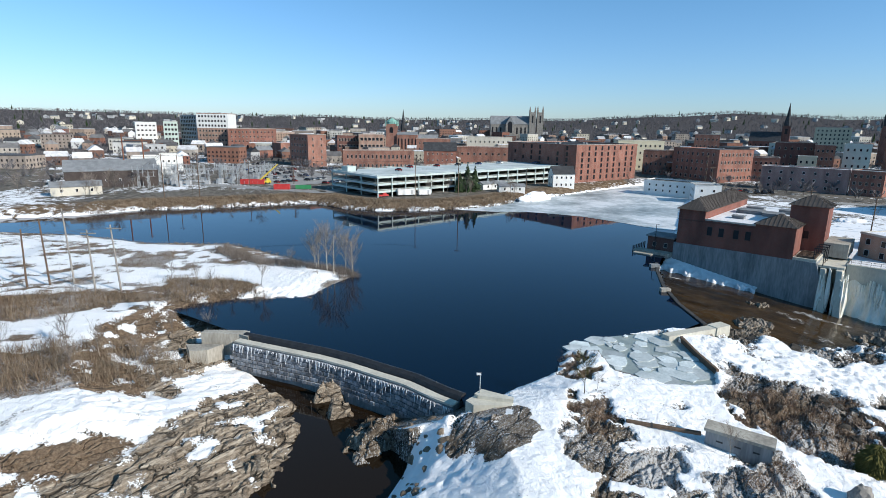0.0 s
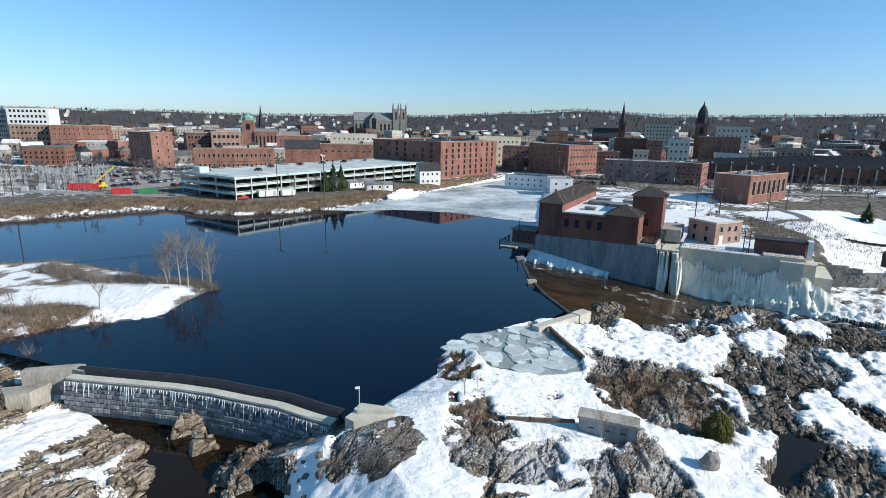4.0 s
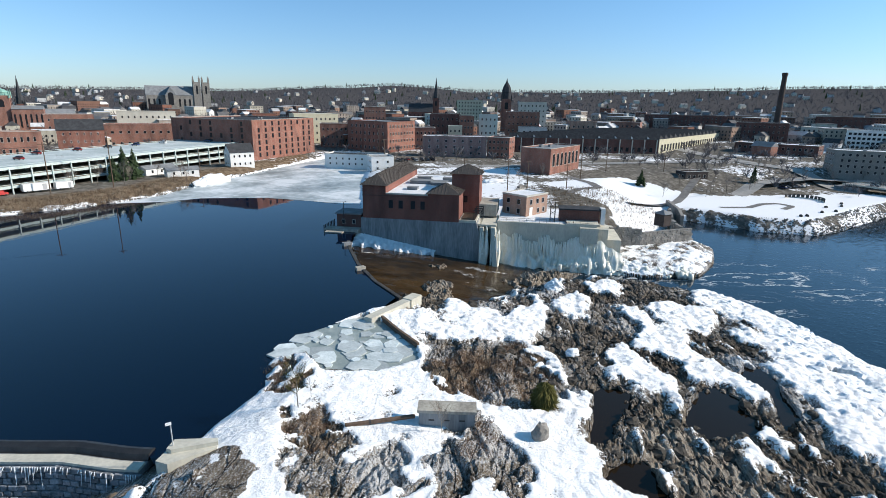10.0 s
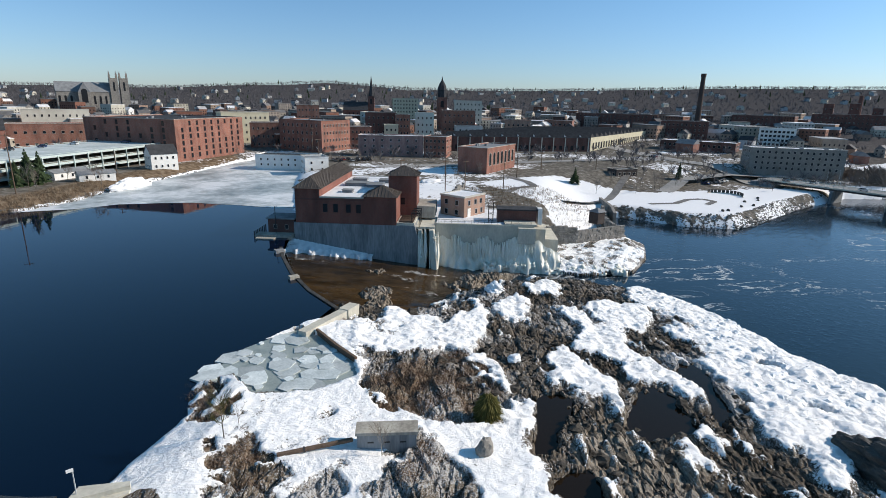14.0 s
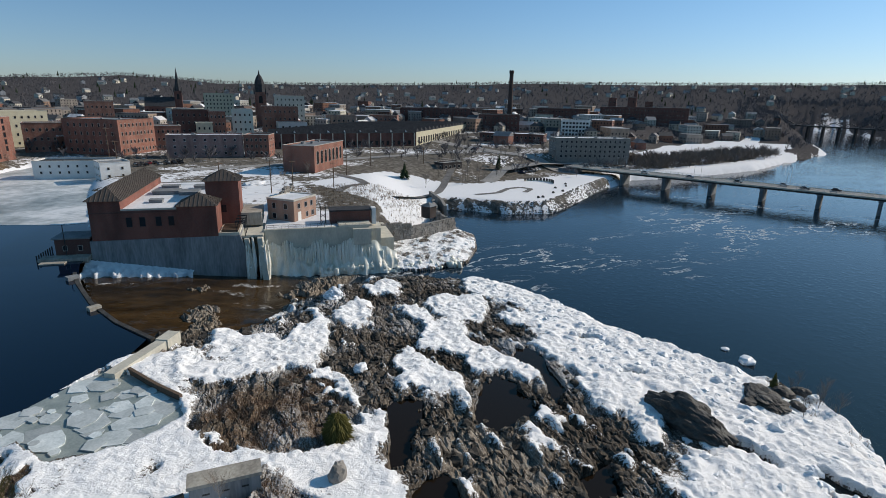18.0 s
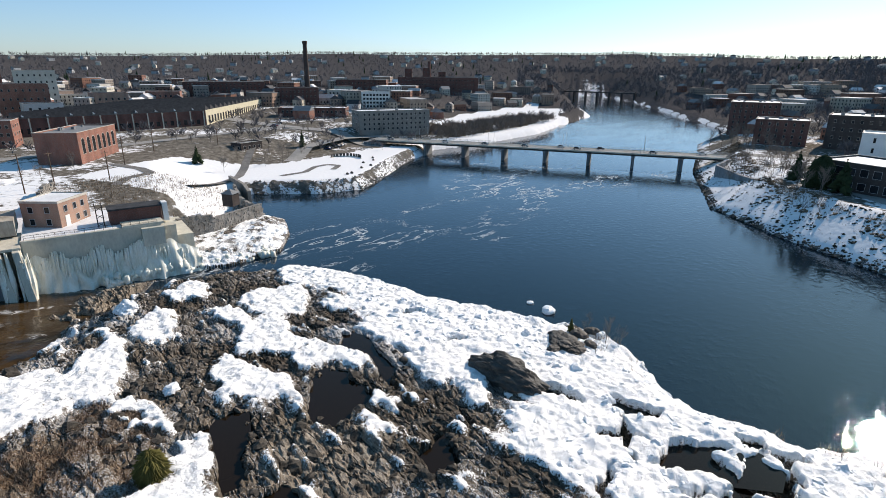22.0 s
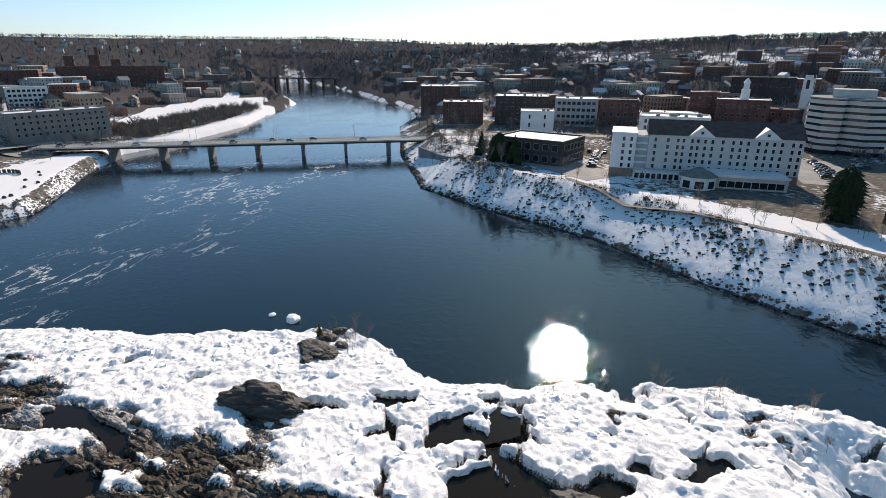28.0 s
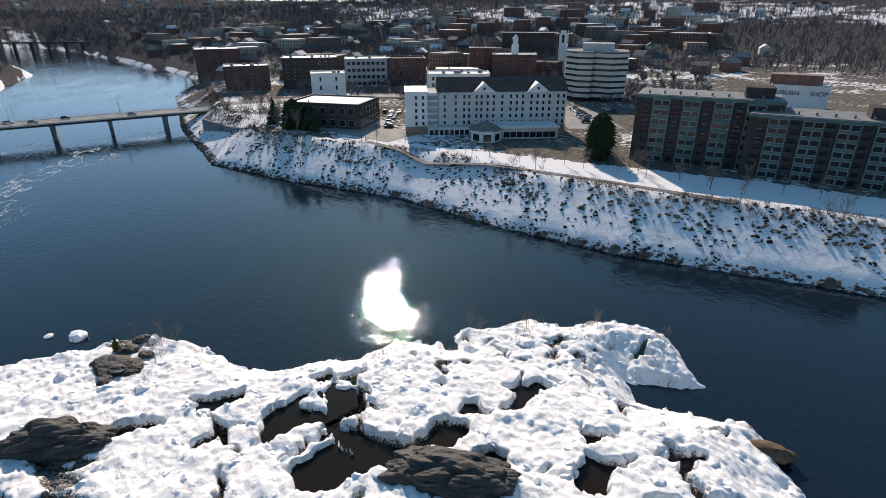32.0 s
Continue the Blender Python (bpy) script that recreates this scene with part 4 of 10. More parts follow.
def ledge_layers(x, y, z):
    snow, brush, pool, isl, lb, ap, inner, n1, n2, streak, u, v, wrock = ledge_masks(x, y)
    gy, gx = np.gradient(z)
    steep = np.hypot(gx, gy) / 0.32
    snow = snow * (1 - 0.7 * sstep(1.3, 2.6, steep) * (1 - 0.8 * sstep(0, 5, poly_sd(x, y, ICE_FIELD))))
    rp = poly_sd(x, y, RAPIDS)
    snow = np.where((rp > 0) & (isl < 0), 0, snow)
    ochre = np.clip(0.32 + 0.9 * ((lb > -8) & (inner < 26)) + 0.55 * (rp > 0) + 0.5 * (blobs(x, y, [(56, 30, 12, 9, 30)]) > 0), 0, 1)
    dome = crag_field(x, y, n2, streak)
    snow = snow * (1 - 0.85 * sstep(0.04, 0.16, dome) * sstep(0.3, 0.42, n2 * 0.6 + streak * 0.4))
    return {"snow": snow, "brush": brush, "ochre": ochre}


def spaced(*stops):
    """Coordinates from (start, step) pairs up to the last stop."""
    out = []
    for (a, st), (b, _) in zip(stops, stops[1:]):
        out += list(np.arange(a, b - 1e-6, st))
    return np.array(out + [stops[-1][0]])


ledge = grid_mesh("ground_falls", spaced((-190, 1.3), (-66, 0.31), (132, 0.9), (188, 1)), spaced((-90, 0.31), (106, 1.0), (170, 1)), ledge_height, ledge_layers, LEDGE)
lv = np.zeros(len(ledge.data.loops), np.int32)
ledge.data.loops.foreach_get("vertex_index", lv)
lsn = np.zeros(len(ledge.data.vertices), np.float32)
ledge.data.attributes["snow"].data.foreach_get("value", lsn)
ledge.data.polygons.foreach_set("use_smooth", lsn[lv].reshape(-1, 4).mean(1) > 0.4)
tagged(ledge, "grey-brown layered rock ledges under broken old snow and ice", "rock ledge", kind="structure")

# ---- the wide ground ----
HORIZON = [(-60, 0.9), (-38, 0.55), (-27, 0.6), (-6, 0.4), (10, 0.5), (20, 1.0), (27, 1.4), (35, 0.85), (49, 1.05), (68, 1.5), (80, 1.5), (95, 1.65), (106, 1.25), (122, 1.2), (130, 1.7), (138, 1.95), (150, 1.9), (170, 1.7), (300, 1.0)]


def land_height(x, y):
    r, az = np.hypot(x, y), np.degrees(np.arctan2(x, y))
    az = np.where(az < -60, az + 360, az)
    dr, dp = -poly_sd(x, y, RIVER_POLY), -poly_sd(x, y, POND_POLY)
    south = sstep(-40, -62, y) * sstep(60, 90, az)
    el = np.interp(az, [h[0] for h in HORIZON], [h[1] for h in HORIZON])
    far = np.interp(az, [95, 132], [2300.0, 1350.0])
    top = 50 + far * np.tan(np.radians(el + 0.1)) - 4
    h0 = 12.5 * (1 - south) + 11.0 * south + 0.022 * np.clip(r - 380, 0, 600)
    h = h0 + (top - h0) * sstep(0.32, 1.0, r / far) ** 1.4 + 10 * (fbm(x / 260, y / 260, 4, 5) - 0.5) * sstep(700, 1300, r)
    h = np.where(r > far, top * 0.9, h)
    h = np.where(r > 420, np.minimum(h, 5 + np.interp(az, [60, 72, 104, 122], [0.5, 0.07, 0.07, 0.5]) * np.clip(dr, 0, None) + 0.2 * np.clip(r - 900, 0, None)), h)
    park = poly_sd(x, y, [(176, 122), (207, 138), (212, 128), (216, 111), (231, 93), (290, 94), (345, 95), (380, 84), (360, 130), (300, 150), (225, 165)])
    h = np.where(park > -30, h + (4.8 - h) * sstep(-30, 2, park), h)
    field = poly_sd(x, y, [(370, 96), (401, 66), (485, 30), (567, 12), (640, -3), (760, -16), (800, 100), (520, 150), (420, 130)])
    h = np.where(field > -40, h + (5.0 - h) * sstep(-40, 0, field), h)
    rise = np.where(south > 0.5, 0.5, 0.75)
    z = np.where(dr > 0, np.minimum(h, 0.2 + rise * dr + 0.5 * (fbm(x / 5, y / 5, 2, 9) - 0.5) * sstep(0, 8, dr)), -3.0)
    zp = np.where(dp > 0, np.minimum(h, POND + 0.1 + 0.32 * dp), POND - 3.0)
    z = np.where(dr > 0, np.minimum(z, zp), z)
    hole = poly_sd(x, y, LEFT_BANK)
    return np.where((hole > -6) & (x > -186) & (dr > -40), np.minimum(z, 6.0), z)


def hill_band(r, az):
    """The open snowy flank of the ridge beyond the south town."""
    far = np.interp(az, [95, 132], [2300.0, 1350.0])
    return (az > 117) & (az < 170) & (r > 0.62 * far) & (r < 0.79 * far)


def land_layers(x, y, z):
    r, az = np.hypot(x, y), np.degrees(np.arctan2(x, y))
    dr, dp = -poly_sd(x, y, RIVER_POLY), -poly_sd(x, y, POND_POLY)
    snow = np.full(x.shape, 0.41)
    lawn = poly_sd(x, y, [(20, -178), (40, -150), (128, -116), (186, -92), (190, -104), (150, -124), (118, -140), (70, -164)])
    bank = (y < -40) & (dr < 24) & (x < 330)
    snow = np.where(bank, 0.82, snow)
    snow = np.where((x >= 330) & (y < 0) & (dr < 7), 0.6, snow)
    snow = np.where((y < -60) & (dr >= 24) & (dr < 42), 0.5, snow)
    snow = np.maximum(snow, 0.85 * sstep(-3, 2, lawn))
    park = poly_sd(x, y, [(150, 118), (176, 122), (207, 138), (216, 111), (231, 93), (290, 94), (345, 95), (340, 118), (262, 150), (225, 190), (170, 185)])
    snow = np.maximum(snow, 0.9 * sstep(-4, 3, park))
    field = poly_sd(x, y, [(440, 84), (567, 50), (640, 20), (760, 10), (790, 70), (620, 130), (500, 130)])
    snow = np.maximum(snow, 0.95 * sstep(-6, 6, field))
    yard = poly_sd(x, y, [(96, 128), (66, 165), (80, 195), (115, 270), (150, 262), (190, 240), (170, 190), (150, 150), (125, 120)])
    snow = np.maximum(snow, 0.53 * sstep(-3, 5, yard))
    snow = np.where((dr > 0) & (dr < 7.0) & (y > 80) & (x > 195) & (x < 345), np.where(dr < 2.4, 0.8, 0.46), snow)
    snow = np.where((y < -40) & (dr > 0) & (dr < 1.2), 0.3, snow)
    snow = np.where((dp < 2.5) & (dp > 0) & (dr > 20), 0.7, snow)
    snow = np.where((x < 70) & (y > 215) & (dp > 2.5) & (dp < 26), 0.22, snow)
    wood = sstep(420, 720, r)
    snow = np.where((dr > 0) & (dr < 16) & (x > 350) & (x < 640) & (y > -10), 0.85, snow)
    snow = np.where((r > 600) & (snow < 0.6), 0.16, snow)
    snow = np.where((az > 126) & (r > 700), 0.24, snow)
    snow = np.where(hill_band(r, az), 0.56, snow)
    earth = sstep(22, 14, dp) * (dp > 0) * (x < 110)
    return {"snow": snow, "wood": wood, "earth": earth}


wide = [-4800, -3600, -2900, -2500, -2200, -1950, -1700, -1450, -1250, -1050, -880, -740, -620, -520, -440, -380, -330]
ground = grid_mesh("ground", np.array(wide + list(np.arange(-288, 560, 3.2)) + [600, 650, 710, 780, 860, 950, 1050, 1170, 1300, 1450, 1600, 1800, 2000, 2250, 2550, 2900, 3600, 4800]),
                   np.array(wide + list(np.arange(-300, 480, 3.2)) + [520, 580, 650, 730, 820, 920, 1050, 1200, 1350, 1500, 1700, 1900, 2150, 2450, 2900, 3600, 4800]), land_height, land_layers, LAND)
tagged(ground, "tan winter ground with patches of old snow", "ground", kind="structure")


def sheet(name, poly, z, material, label):
    bm = bmesh.new()
    f = bm.faces.new([bm.verts.new((x, y, z)) for x, y in poly])
    if f.normal.z < 0:
        f.normal_flip()
    bmesh.ops.triangulate(bm, faces=bm.faces[:])
    return tagged(part(name, bm, material), label, "water", kind="structure")


POND_SHEET = [(-330, 150), (-200, 240), (-130, 250), (-60, 262), (20, 280), (100, 345), (140, 365), (160, 330), (140, 280), (100, 200), (72, 160), (60.5, 150), (57, 146), (50, 131), (46.5, 117), (44.5, 104), (44.5, 92), (34, 84), (28, 66), (12, 60), (-3, 57), (-3.6, 59.8), (-5.9, 61.4), (-10.8, 65.7), (-15.8, 68.6), (-20.5, 71.5), (-26.1, 74.3), (-33.3, 77.1), (-42.2, 80.6), (-60, 92), (-120, 120), (-330, 60)]
sheet("water_pond", POND_SHEET, POND, WATER_POND, "deep blue still mill pond water")
FOAM = [[(126, 88), (160, 78), (205, 62), (262, 40), (318, 10), (352, -6)], [(150, 70), (190, 52), (240, 34), (300, 26)], [(135, 62), (150, 58), (164, 64), (180, 60)], [(168, 50), (205, 44), (250, 20), (300, -20)], [(250, 60), (290, 44), (316, 30)], [(270, -20), (300, -34), (318, -50)], [(180, 30), (215, 22), (262, 2), (300, -46)], [(330, 90), (322, 60), (318, 30), (318, 0), (314, -40), (322, -62)], [(100, 110), (118, 100), (132, 92)]]


def river_layers(x, y, z):
    wx, wy = x + 16 * (fbm(x / 14, y / 14, 3, 81) - 0.5), y + 16 * (fbm(x / 14, y / 14, 3, 82) - 0.5)
    d = np.full(x.shape, 1e9)
    for ln in FOAM:
        d = np.minimum(d, line_d(wx, wy, ln))
    foam = np.clip(1.1 - d / 13, 0, 1) * np.clip(2.4 * (fbm(x / 16, y / 16, 3, 83) - 0.25), 0, 1)
    pier = np.clip(1 - line_d(wx, wy, [(316, 70), (313, -56)]) / 7, 0, 1) * 0.7
    return {"foam": np.maximum(foam, pier * np.clip(2.4 * (fbm(x / 4, y / 4, 3, 84) - 0.4), 0, 1))}


river = grid_mesh("water_river", spaced((-400, 40), (80, 1.6), (372, 40), (1500, 40)), spaced((-400, 30), (-80, 1.6), (136, 30), (300, 30)), lambda x, y: np.zeros(x.shape) + RIVER, river_layers, WATER_RIVER)
tagged(river, "dark rippled river water with white foam streaks", "water", kind="structure")
rapid = grid_mesh("water_rapids", spaced((42, 1.0), (112, 1)), spaced((90, 1.0), (156, 1)), lambda x, y: np.clip(6.75 - 0.12 * ((x - 46) * 0.86 + (140 - y) * 0.35), -0.4, 6.75) + 0.22 * (fbm(x / 2, y / 2, 2, 67) - 0.5) - 6 * sstep(0.5, -0.5, poly_sd(x, y, RAPIDS)), lambda x, y, z: {"foam": np.clip(blobs(x + 5 * (fbm(x / 4, y / 4, 3, 69) - 0.5), y, [(83.5, 120, 9, 2.2, -52), (78, 115, 7, 2.6, -62), (76, 104, 8, 2.0, -75), (92, 113, 10, 1.2, -40), (60, 138, 6, 1.0, -30)]) * 1.5, 0, 1) * np.clip(2.5 * (fbm(x / 5, y / 2.5, 3, 68) - 0.3), 0, 1)}, WATER_RAPIDS)
tagged(rapid, "shallow brown water running over the apron", "water", kind="structure")
for shape in POOL_SHAPES:
    mx_, my_ = sum(p[0] for p in shape) / len(shape), sum(p[1] for p in shape) / len(shape)
    zb = float(ledge_base(np.array(mx_), np.array(my_))) - 0.8
    bm = bmesh.new()
    bm.faces.new([bm.verts.new((mx_ + 1.25 * (p[0] - mx_), my_ + 1.25 * (p[1] - my_), zb)) for p in shape])
    bmesh.ops.recalc_face_normals(bm, faces=bm.faces[:])
    bmesh.ops.triangulate(bm, faces=bm.faces[:])
    if bm.faces[:][0].normal.z < 0:
        bmesh.ops.reverse_faces(bm, faces=bm.faces[:])
    tagged(part("rock_pool", bm, WATER_POOL), "dark brown meltwater pool between the ledges", "water", "rock pools", "structure")
for k, (px, py, pa, pb, deg) in enumerate(POOLS):
    bm = bmesh.new()
    zb = float(ledge_base(np.array(px), np.array(py))) - 0.75
    c, s = math.cos(radians(deg)), math.sin(radians(deg))
    bm.faces.new([bm.verts.new((px + 1.5 * (pa * math.cos(t) * c - pb * math.sin(t) * s), py + 1.5 * (pa * math.cos(t) * s + pb * math.sin(t) * c), zb)) for t in np.linspace(0, math.tau, 24, endpoint=False)])
    tagged(part("rock_pool", bm, WATER_POOL), "dark brown meltwater pool between the ledges", "water", "rock pools", "structure")
sheet("water_channel", [(-40, 78), (-4, 58), (2, 30), (-6, -30), (-40, -30), (-40, 40)], 3.9, WATER_POOL, "dark brown water in the channel below the dam")

# ---- windows and buildings ----
WINDOWS = {}


def window_mesh(w, h, frame_mat=None, glass=None):
    key = (round(w, 2), round(h, 2), frame_mat, glass)
    if key not in WINDOWS:
        bm = bmesh.new()
        t = 0.07
        rings = [[bm.verts.new(c) for c in ((-w / 2 - g, y, -g * 1.5), (w / 2 + g, y, -g * 1.5), (w / 2 + g, y, h + g * 1.5), (-w / 2 - g, y, h + g * 1.5))] for g, y in ((t, 0.12), (t, -0.1), (0, -0.1), (0, -0.01))]
        for r, q in zip(rings, rings[1:]):
            for i in range(4):
                bm.faces.new((r[i], r[(i + 1) % 4], q[(i + 1) % 4], q[i]))
        bm.faces.new(rings[3]).material_index = 1
        me = bpy.data.meshes.new("window")
        bm.to_mesh(me)
        bm.free()
        me.materials.append(frame_mat or TRIM)
        me.materials.append(glass or GLASS_DARK)
        WINDOWS[key] = me
    return WINDOWS[key]


def arch_mesh(w, h, frame_mat=None):
    """An arched window: a pale surround round a dark round-headed pane."""
    key = ("arch", w, h, frame_mat)
    if key not in WINDOWS:
        bm = bmesh.new()
        for mi, grow, y0 in ((0, 0.18, -0.06), (1, 0.0, -0.09)):
            r = w / 2 + grow
            pts = [(-r, -grow), (r, -grow)] + [(r * math.cos(a), h - w / 2 + r * math.sin(a)) for a in np.linspace(0, math.pi, 9)]
            f = [bm.verts.new((x, y0, z)) for x, z in pts]
            g = [bm.verts.new((x, 0.1, z)) for x, z in pts]
            bm.faces.new(f).material_index = mi
            for i in range(len(pts)):
                j = (i + 1) % len(pts)
                bm.faces.new((f[j], f[i], g[i], g[j])).material_index = mi
        bmesh.ops.recalc_face_normals(bm, faces=bm.faces[:])
        me = bpy.data.meshes.new("arched_window")
        bm.to_mesh(me)
        bm.free()
        me.materials.append(frame_mat or TRIM)
        me.materials.append(GLASS_DARK)
        WINDOWS[key] = me
    return WINDOWS[key]


def windows_on(parent, length, z0, storeys, storey, bays, w, h, m, frame_mat=None, glass=None, skip=0.0, margin=0.06, rng=None, arched=False):
    me = arch_mesh(w, h, frame_mat) if arched else window_mesh(w, h, frame_mat, glass)
    for s in range(storeys):
        for b in range(bays):
            if rng and rng.random() < skip:
                continue
            x = length * (margin + (1 - 2 * margin) * (b + 0.5) / bays)
            share("window", me, parent, m @ pose(x, 0, z0 + s * storey + storey * 0.3))


def building(name, label, p0, p1, depth, z0, z1, wall, roof=None, storeys=3, bays=8, side=4, win=(1.1, 1.7), category="building", group="", top=None, skip=0.0, frame_mat=None, parapet=0.7, units=0, seed=1, glass=None, left=True, right=True, arched=False, cornice=True):
    """A flat-roofed block with its front along p0 to p1, left to right as seen from outside."""
    rng = random.Random(seed)
    length = math.hypot(p1[0] - p0[0], p1[1] - p0[1])
    ang = math.degrees(math.atan2(p1[1] - p0[1], p1[0] - p0[0]))
    ob = thing(name, pose(p0[0], p0[1], z0, 0, 0, ang), label, category, group)
    h = z1 - z0
    part("wall", boxes((0, 0, -4, length, depth, h - parapet)), wall, ob)
    q = 0.35
    part("parapet", boxes((-0.08, -0.08, h - parapet + 0.004, length + 0.08, q, h), (-0.08, depth - q, h - parapet + 0.004, length + 0.08, depth + 0.08, h), (-0.08, q, h - parapet + 0.004, q, depth - q, h), (length - q, q, h - parapet + 0.004, length + 0.08, depth - q, h)), wall, ob)
    part("roof", boxes((q, q, h - parapet + 0.004, length - q, depth - q, h - parapet + 0.2)), roof or ROOF_SNOW, ob)
    if cornice:
        part("cornice", boxes((-0.22, -0.22, h - 0.01, length + 0.22, 0.28, h + 0.16), (-0.22, depth - 0.28, h - 0.01, length + 0.22, depth + 0.22, h + 0.16), (-0.22, 0.28, h - 0.01, 0.28, depth - 0.28, h + 0.16), (length - 0.28, 0.28, h - 0.01, length + 0.22, depth - 0.28, h + 0.16)), top or TRIM, ob)
    st = (h - parapet - 0.4) / max(storeys, 1)
    if bays:
        windows_on(ob, length, 0.1, storeys, st, bays, *win, Matrix.Identity(4), frame_mat, glass, skip, 0.04, rng, arched)
    if side and left:
        windows_on(ob, depth, 0.1, storeys, st, side, *win, pose(0, depth, 0, 0, 0, -90), frame_mat, glass, skip, 0.06, rng, arched)
    if side and right:
        windows_on(ob, depth, 0.1, storeys, st, side, *win, pose(length, 0, 0, 0, 0, 90), frame_mat, glass, skip, 0.06, rng, arched)
    for _ in range(units):
        ux, uy, us = rng.uniform(0.1, 0.85) * length, rng.uniform(0.25, 0.75) * depth, rng.uniform(0.8, 1.7)
        part("rooftop_unit", boxes((ux, uy, h - parapet + 0.2, ux + us * 1.4, uy + us, h - parapet + 0.2 + us * 0.8), (ux + 0.1, uy + 0.1, h - parapet + 0.2 + us * 0.8, ux + us, uy + us * 0.8, h - parapet + 0.3 + us * 0.8)), ROOF_GREY, ob)
    return ob


def house(name, label, p0, ang, w, d, h, rise, wall, roof, z0, bays=2, storeys=2, group="", category="house", overhang=0.35):
    """A gabled house, ridge along its length."""
    ob = thing(name, pose(p0[0], p0[1], z0, 0, 0, ang), label, category, group)
    bm = boxes((0, 0, -3, w, d, h))
    g = [bm.verts.new(c) for c in ((0, 0, h), (0, d, h), (0, d / 2, h + rise), (w, 0, h), (w, d, h), (w, d / 2, h + rise))]
    bm.faces.new((g[0], g[2], g[1]))
    bm.faces.new((g[3], g[4], g[5]))
    part("wall", bm, wall, ob)
    bm = bmesh.new()
    o = overhang
    k = rise / (d / 2)
    for sgn in (0, 1):
        y0, y1 = (-o, d / 2) if sgn == 0 else (d + o, d / 2)
        lo, hi = h - o * k + 0.05, h + rise + 0.05
        v = [bm.verts.new(c) for c in ((-o, y0, lo), (w + o, y0, lo), (w + o, y1, hi), (-o, y1, hi))]
        u = [bm.verts.new(c) for c in ((-o, y0, lo + 0.2), (w + o, y0, lo + 0.2), (w + o, y1, hi + 0.2), (-o, y1, hi + 0.2))]
        for q in ((v[0], v[1], v[2], v[3]), (u[0], u[1], u[2], u[3]), (v[0], v[1], u[1], u[0]), (v[1], v[2], u[2], u[1]), (v[3], v[0], u[0], u[3])):
            bm.faces.new(q)
    bmesh.ops.recalc_face_normals(bm, faces=bm.faces[:])
    part("roof", bm, roof, ob)
    st = h / storeys
    windows_on(ob, w, 0.1, storeys, st, bays, 0.9, 1.3, Matrix.Identity(4), WHITE_WALL)
    windows_on(ob, d, 0.1, storeys, st, 2, 0.9, 1.3, pose(0, d, 0, 0, 0, -90), WHITE_WALL, margin=0.12)
    windows_on(ob, d, 0.1, storeys, st, 2, 0.9, 1.3, pose(w, 0, 0, 0, 0, 90), WHITE_WALL, margin=0.12)
    return ob

# ---- town blocks, in order round the bend ----
tower = building("hospital_tower", "white and brick hospital tower of seven storeys", (-267, 553), (-236, 555), 26, 16, 55, BRICK_TAN, ROOF_SNOW, 8, 9, 5, (1.6, 1.9), top=WHITE_WALL, units=4, seed=2)
part("upper_facing", boxes((-0.2, -0.2, 24, 31.3, 26.2, 38.2)), WHITE_WALL, tower, "white panelled upper storeys")
windows_on(tower, 31.1, 24.2, 3, 4.6, 9, 1.7, 2.0, pose(0, -0.21, 0), GREY_WALL, margin=0.04)
building("hospital_wing", "dark glass hospital wing beside the brick tower", (-294, 573), (-268, 554), 22, 16, 53, GREY_WALL, ROOF_SNOW, 9, 9, 4, (2.2, 2.4), seed=3)
building("office_block", "white flat-roofed office block", (-356, 596), (-338, 607), 20, 18, 45, WHITE_WALL, ROOF_SNOW, 5, 5, 4, (2.0, 1.6), seed=4)
building("office_block", "pale blue glass office block", (-304, 557), (-292, 563), 18, 16, 46, GREEN_WALL, ROOF_SNOW, 6, 4, 4, (2.0, 2.2), seed=5)
building("warehouse", "white low warehouse with a snowy roof", (-220, 352), (-192, 366), 18, 13, 23, WHITE_WALL, ROOF_SNOW, 1, 5, 2, (1.5, 1.4), "warehouse", seed=6)
building("warehouse", "small white block warehouse", (-193, 338), (-184, 343), 9, 13, 26, WHITE_WALL, ROOF_SNOW, 2, 3, 2, (0.9, 1.0), "warehouse", seed=7)
building("brick_mill", "weathered red brick mill with many windows", (-233, 546), (-189, 562), 18, 16, 40, BRICK_RED, ROOF_DARK, 5, 12, 5, seed=8, units=3)
building("brick_mill", "tall plain brick mill with a dark side wall", (-115, 406), (-104, 419), 24, 13.5, 38, BRICK_ORANGE, ROOF_DARK, 5, 2, 6, (1.2, 1.8), seed=9, units=1)
building("brick_mill", "long brick mill with tall pilasters", (-103, 456), (-85, 462), 16, 14, 37, BRICK_DARK, ROOF_DARK, 4, 7, 3, (1.5, 2.4), seed=10)
building("brick_mill", "brick mill with large paned windows", (-84, 452), (-63, 456), 16, 14, 38, BRICK_TAN, ROOF_DARK, 4, 6, 3, (2.2, 2.4), seed=11)
building("brick_mill", "low orange brick mill with arched bays", (-84, 383), (-33, 390), 14, 13.5, 28, BRICK_ORANGE, ROOF_GREY, 2, 16, 3, (1.1, 2.6), seed=12)
building("brick_block", "orange brick block with a flat roof", (-39, 509), (-7, 511), 16, 16, 34, BRICK_ORANGE, ROOF_GREY, 3, 8, 3, seed=13)
building("brick_mill", "long brown brick mill with a low flat roof", (-2, 431), (61, 425), 16, 14, 30, BRICK_ORANGE, ROOF_SNOW, 2, 12, 3, (1.6, 1.6), seed=14)
building("brick_block", "white and cream painted block", (9, 530), (53, 527), 16, 16, 36, CREAM_WALL, ROOF_SNOW, 3, 9, 3, seed=15)
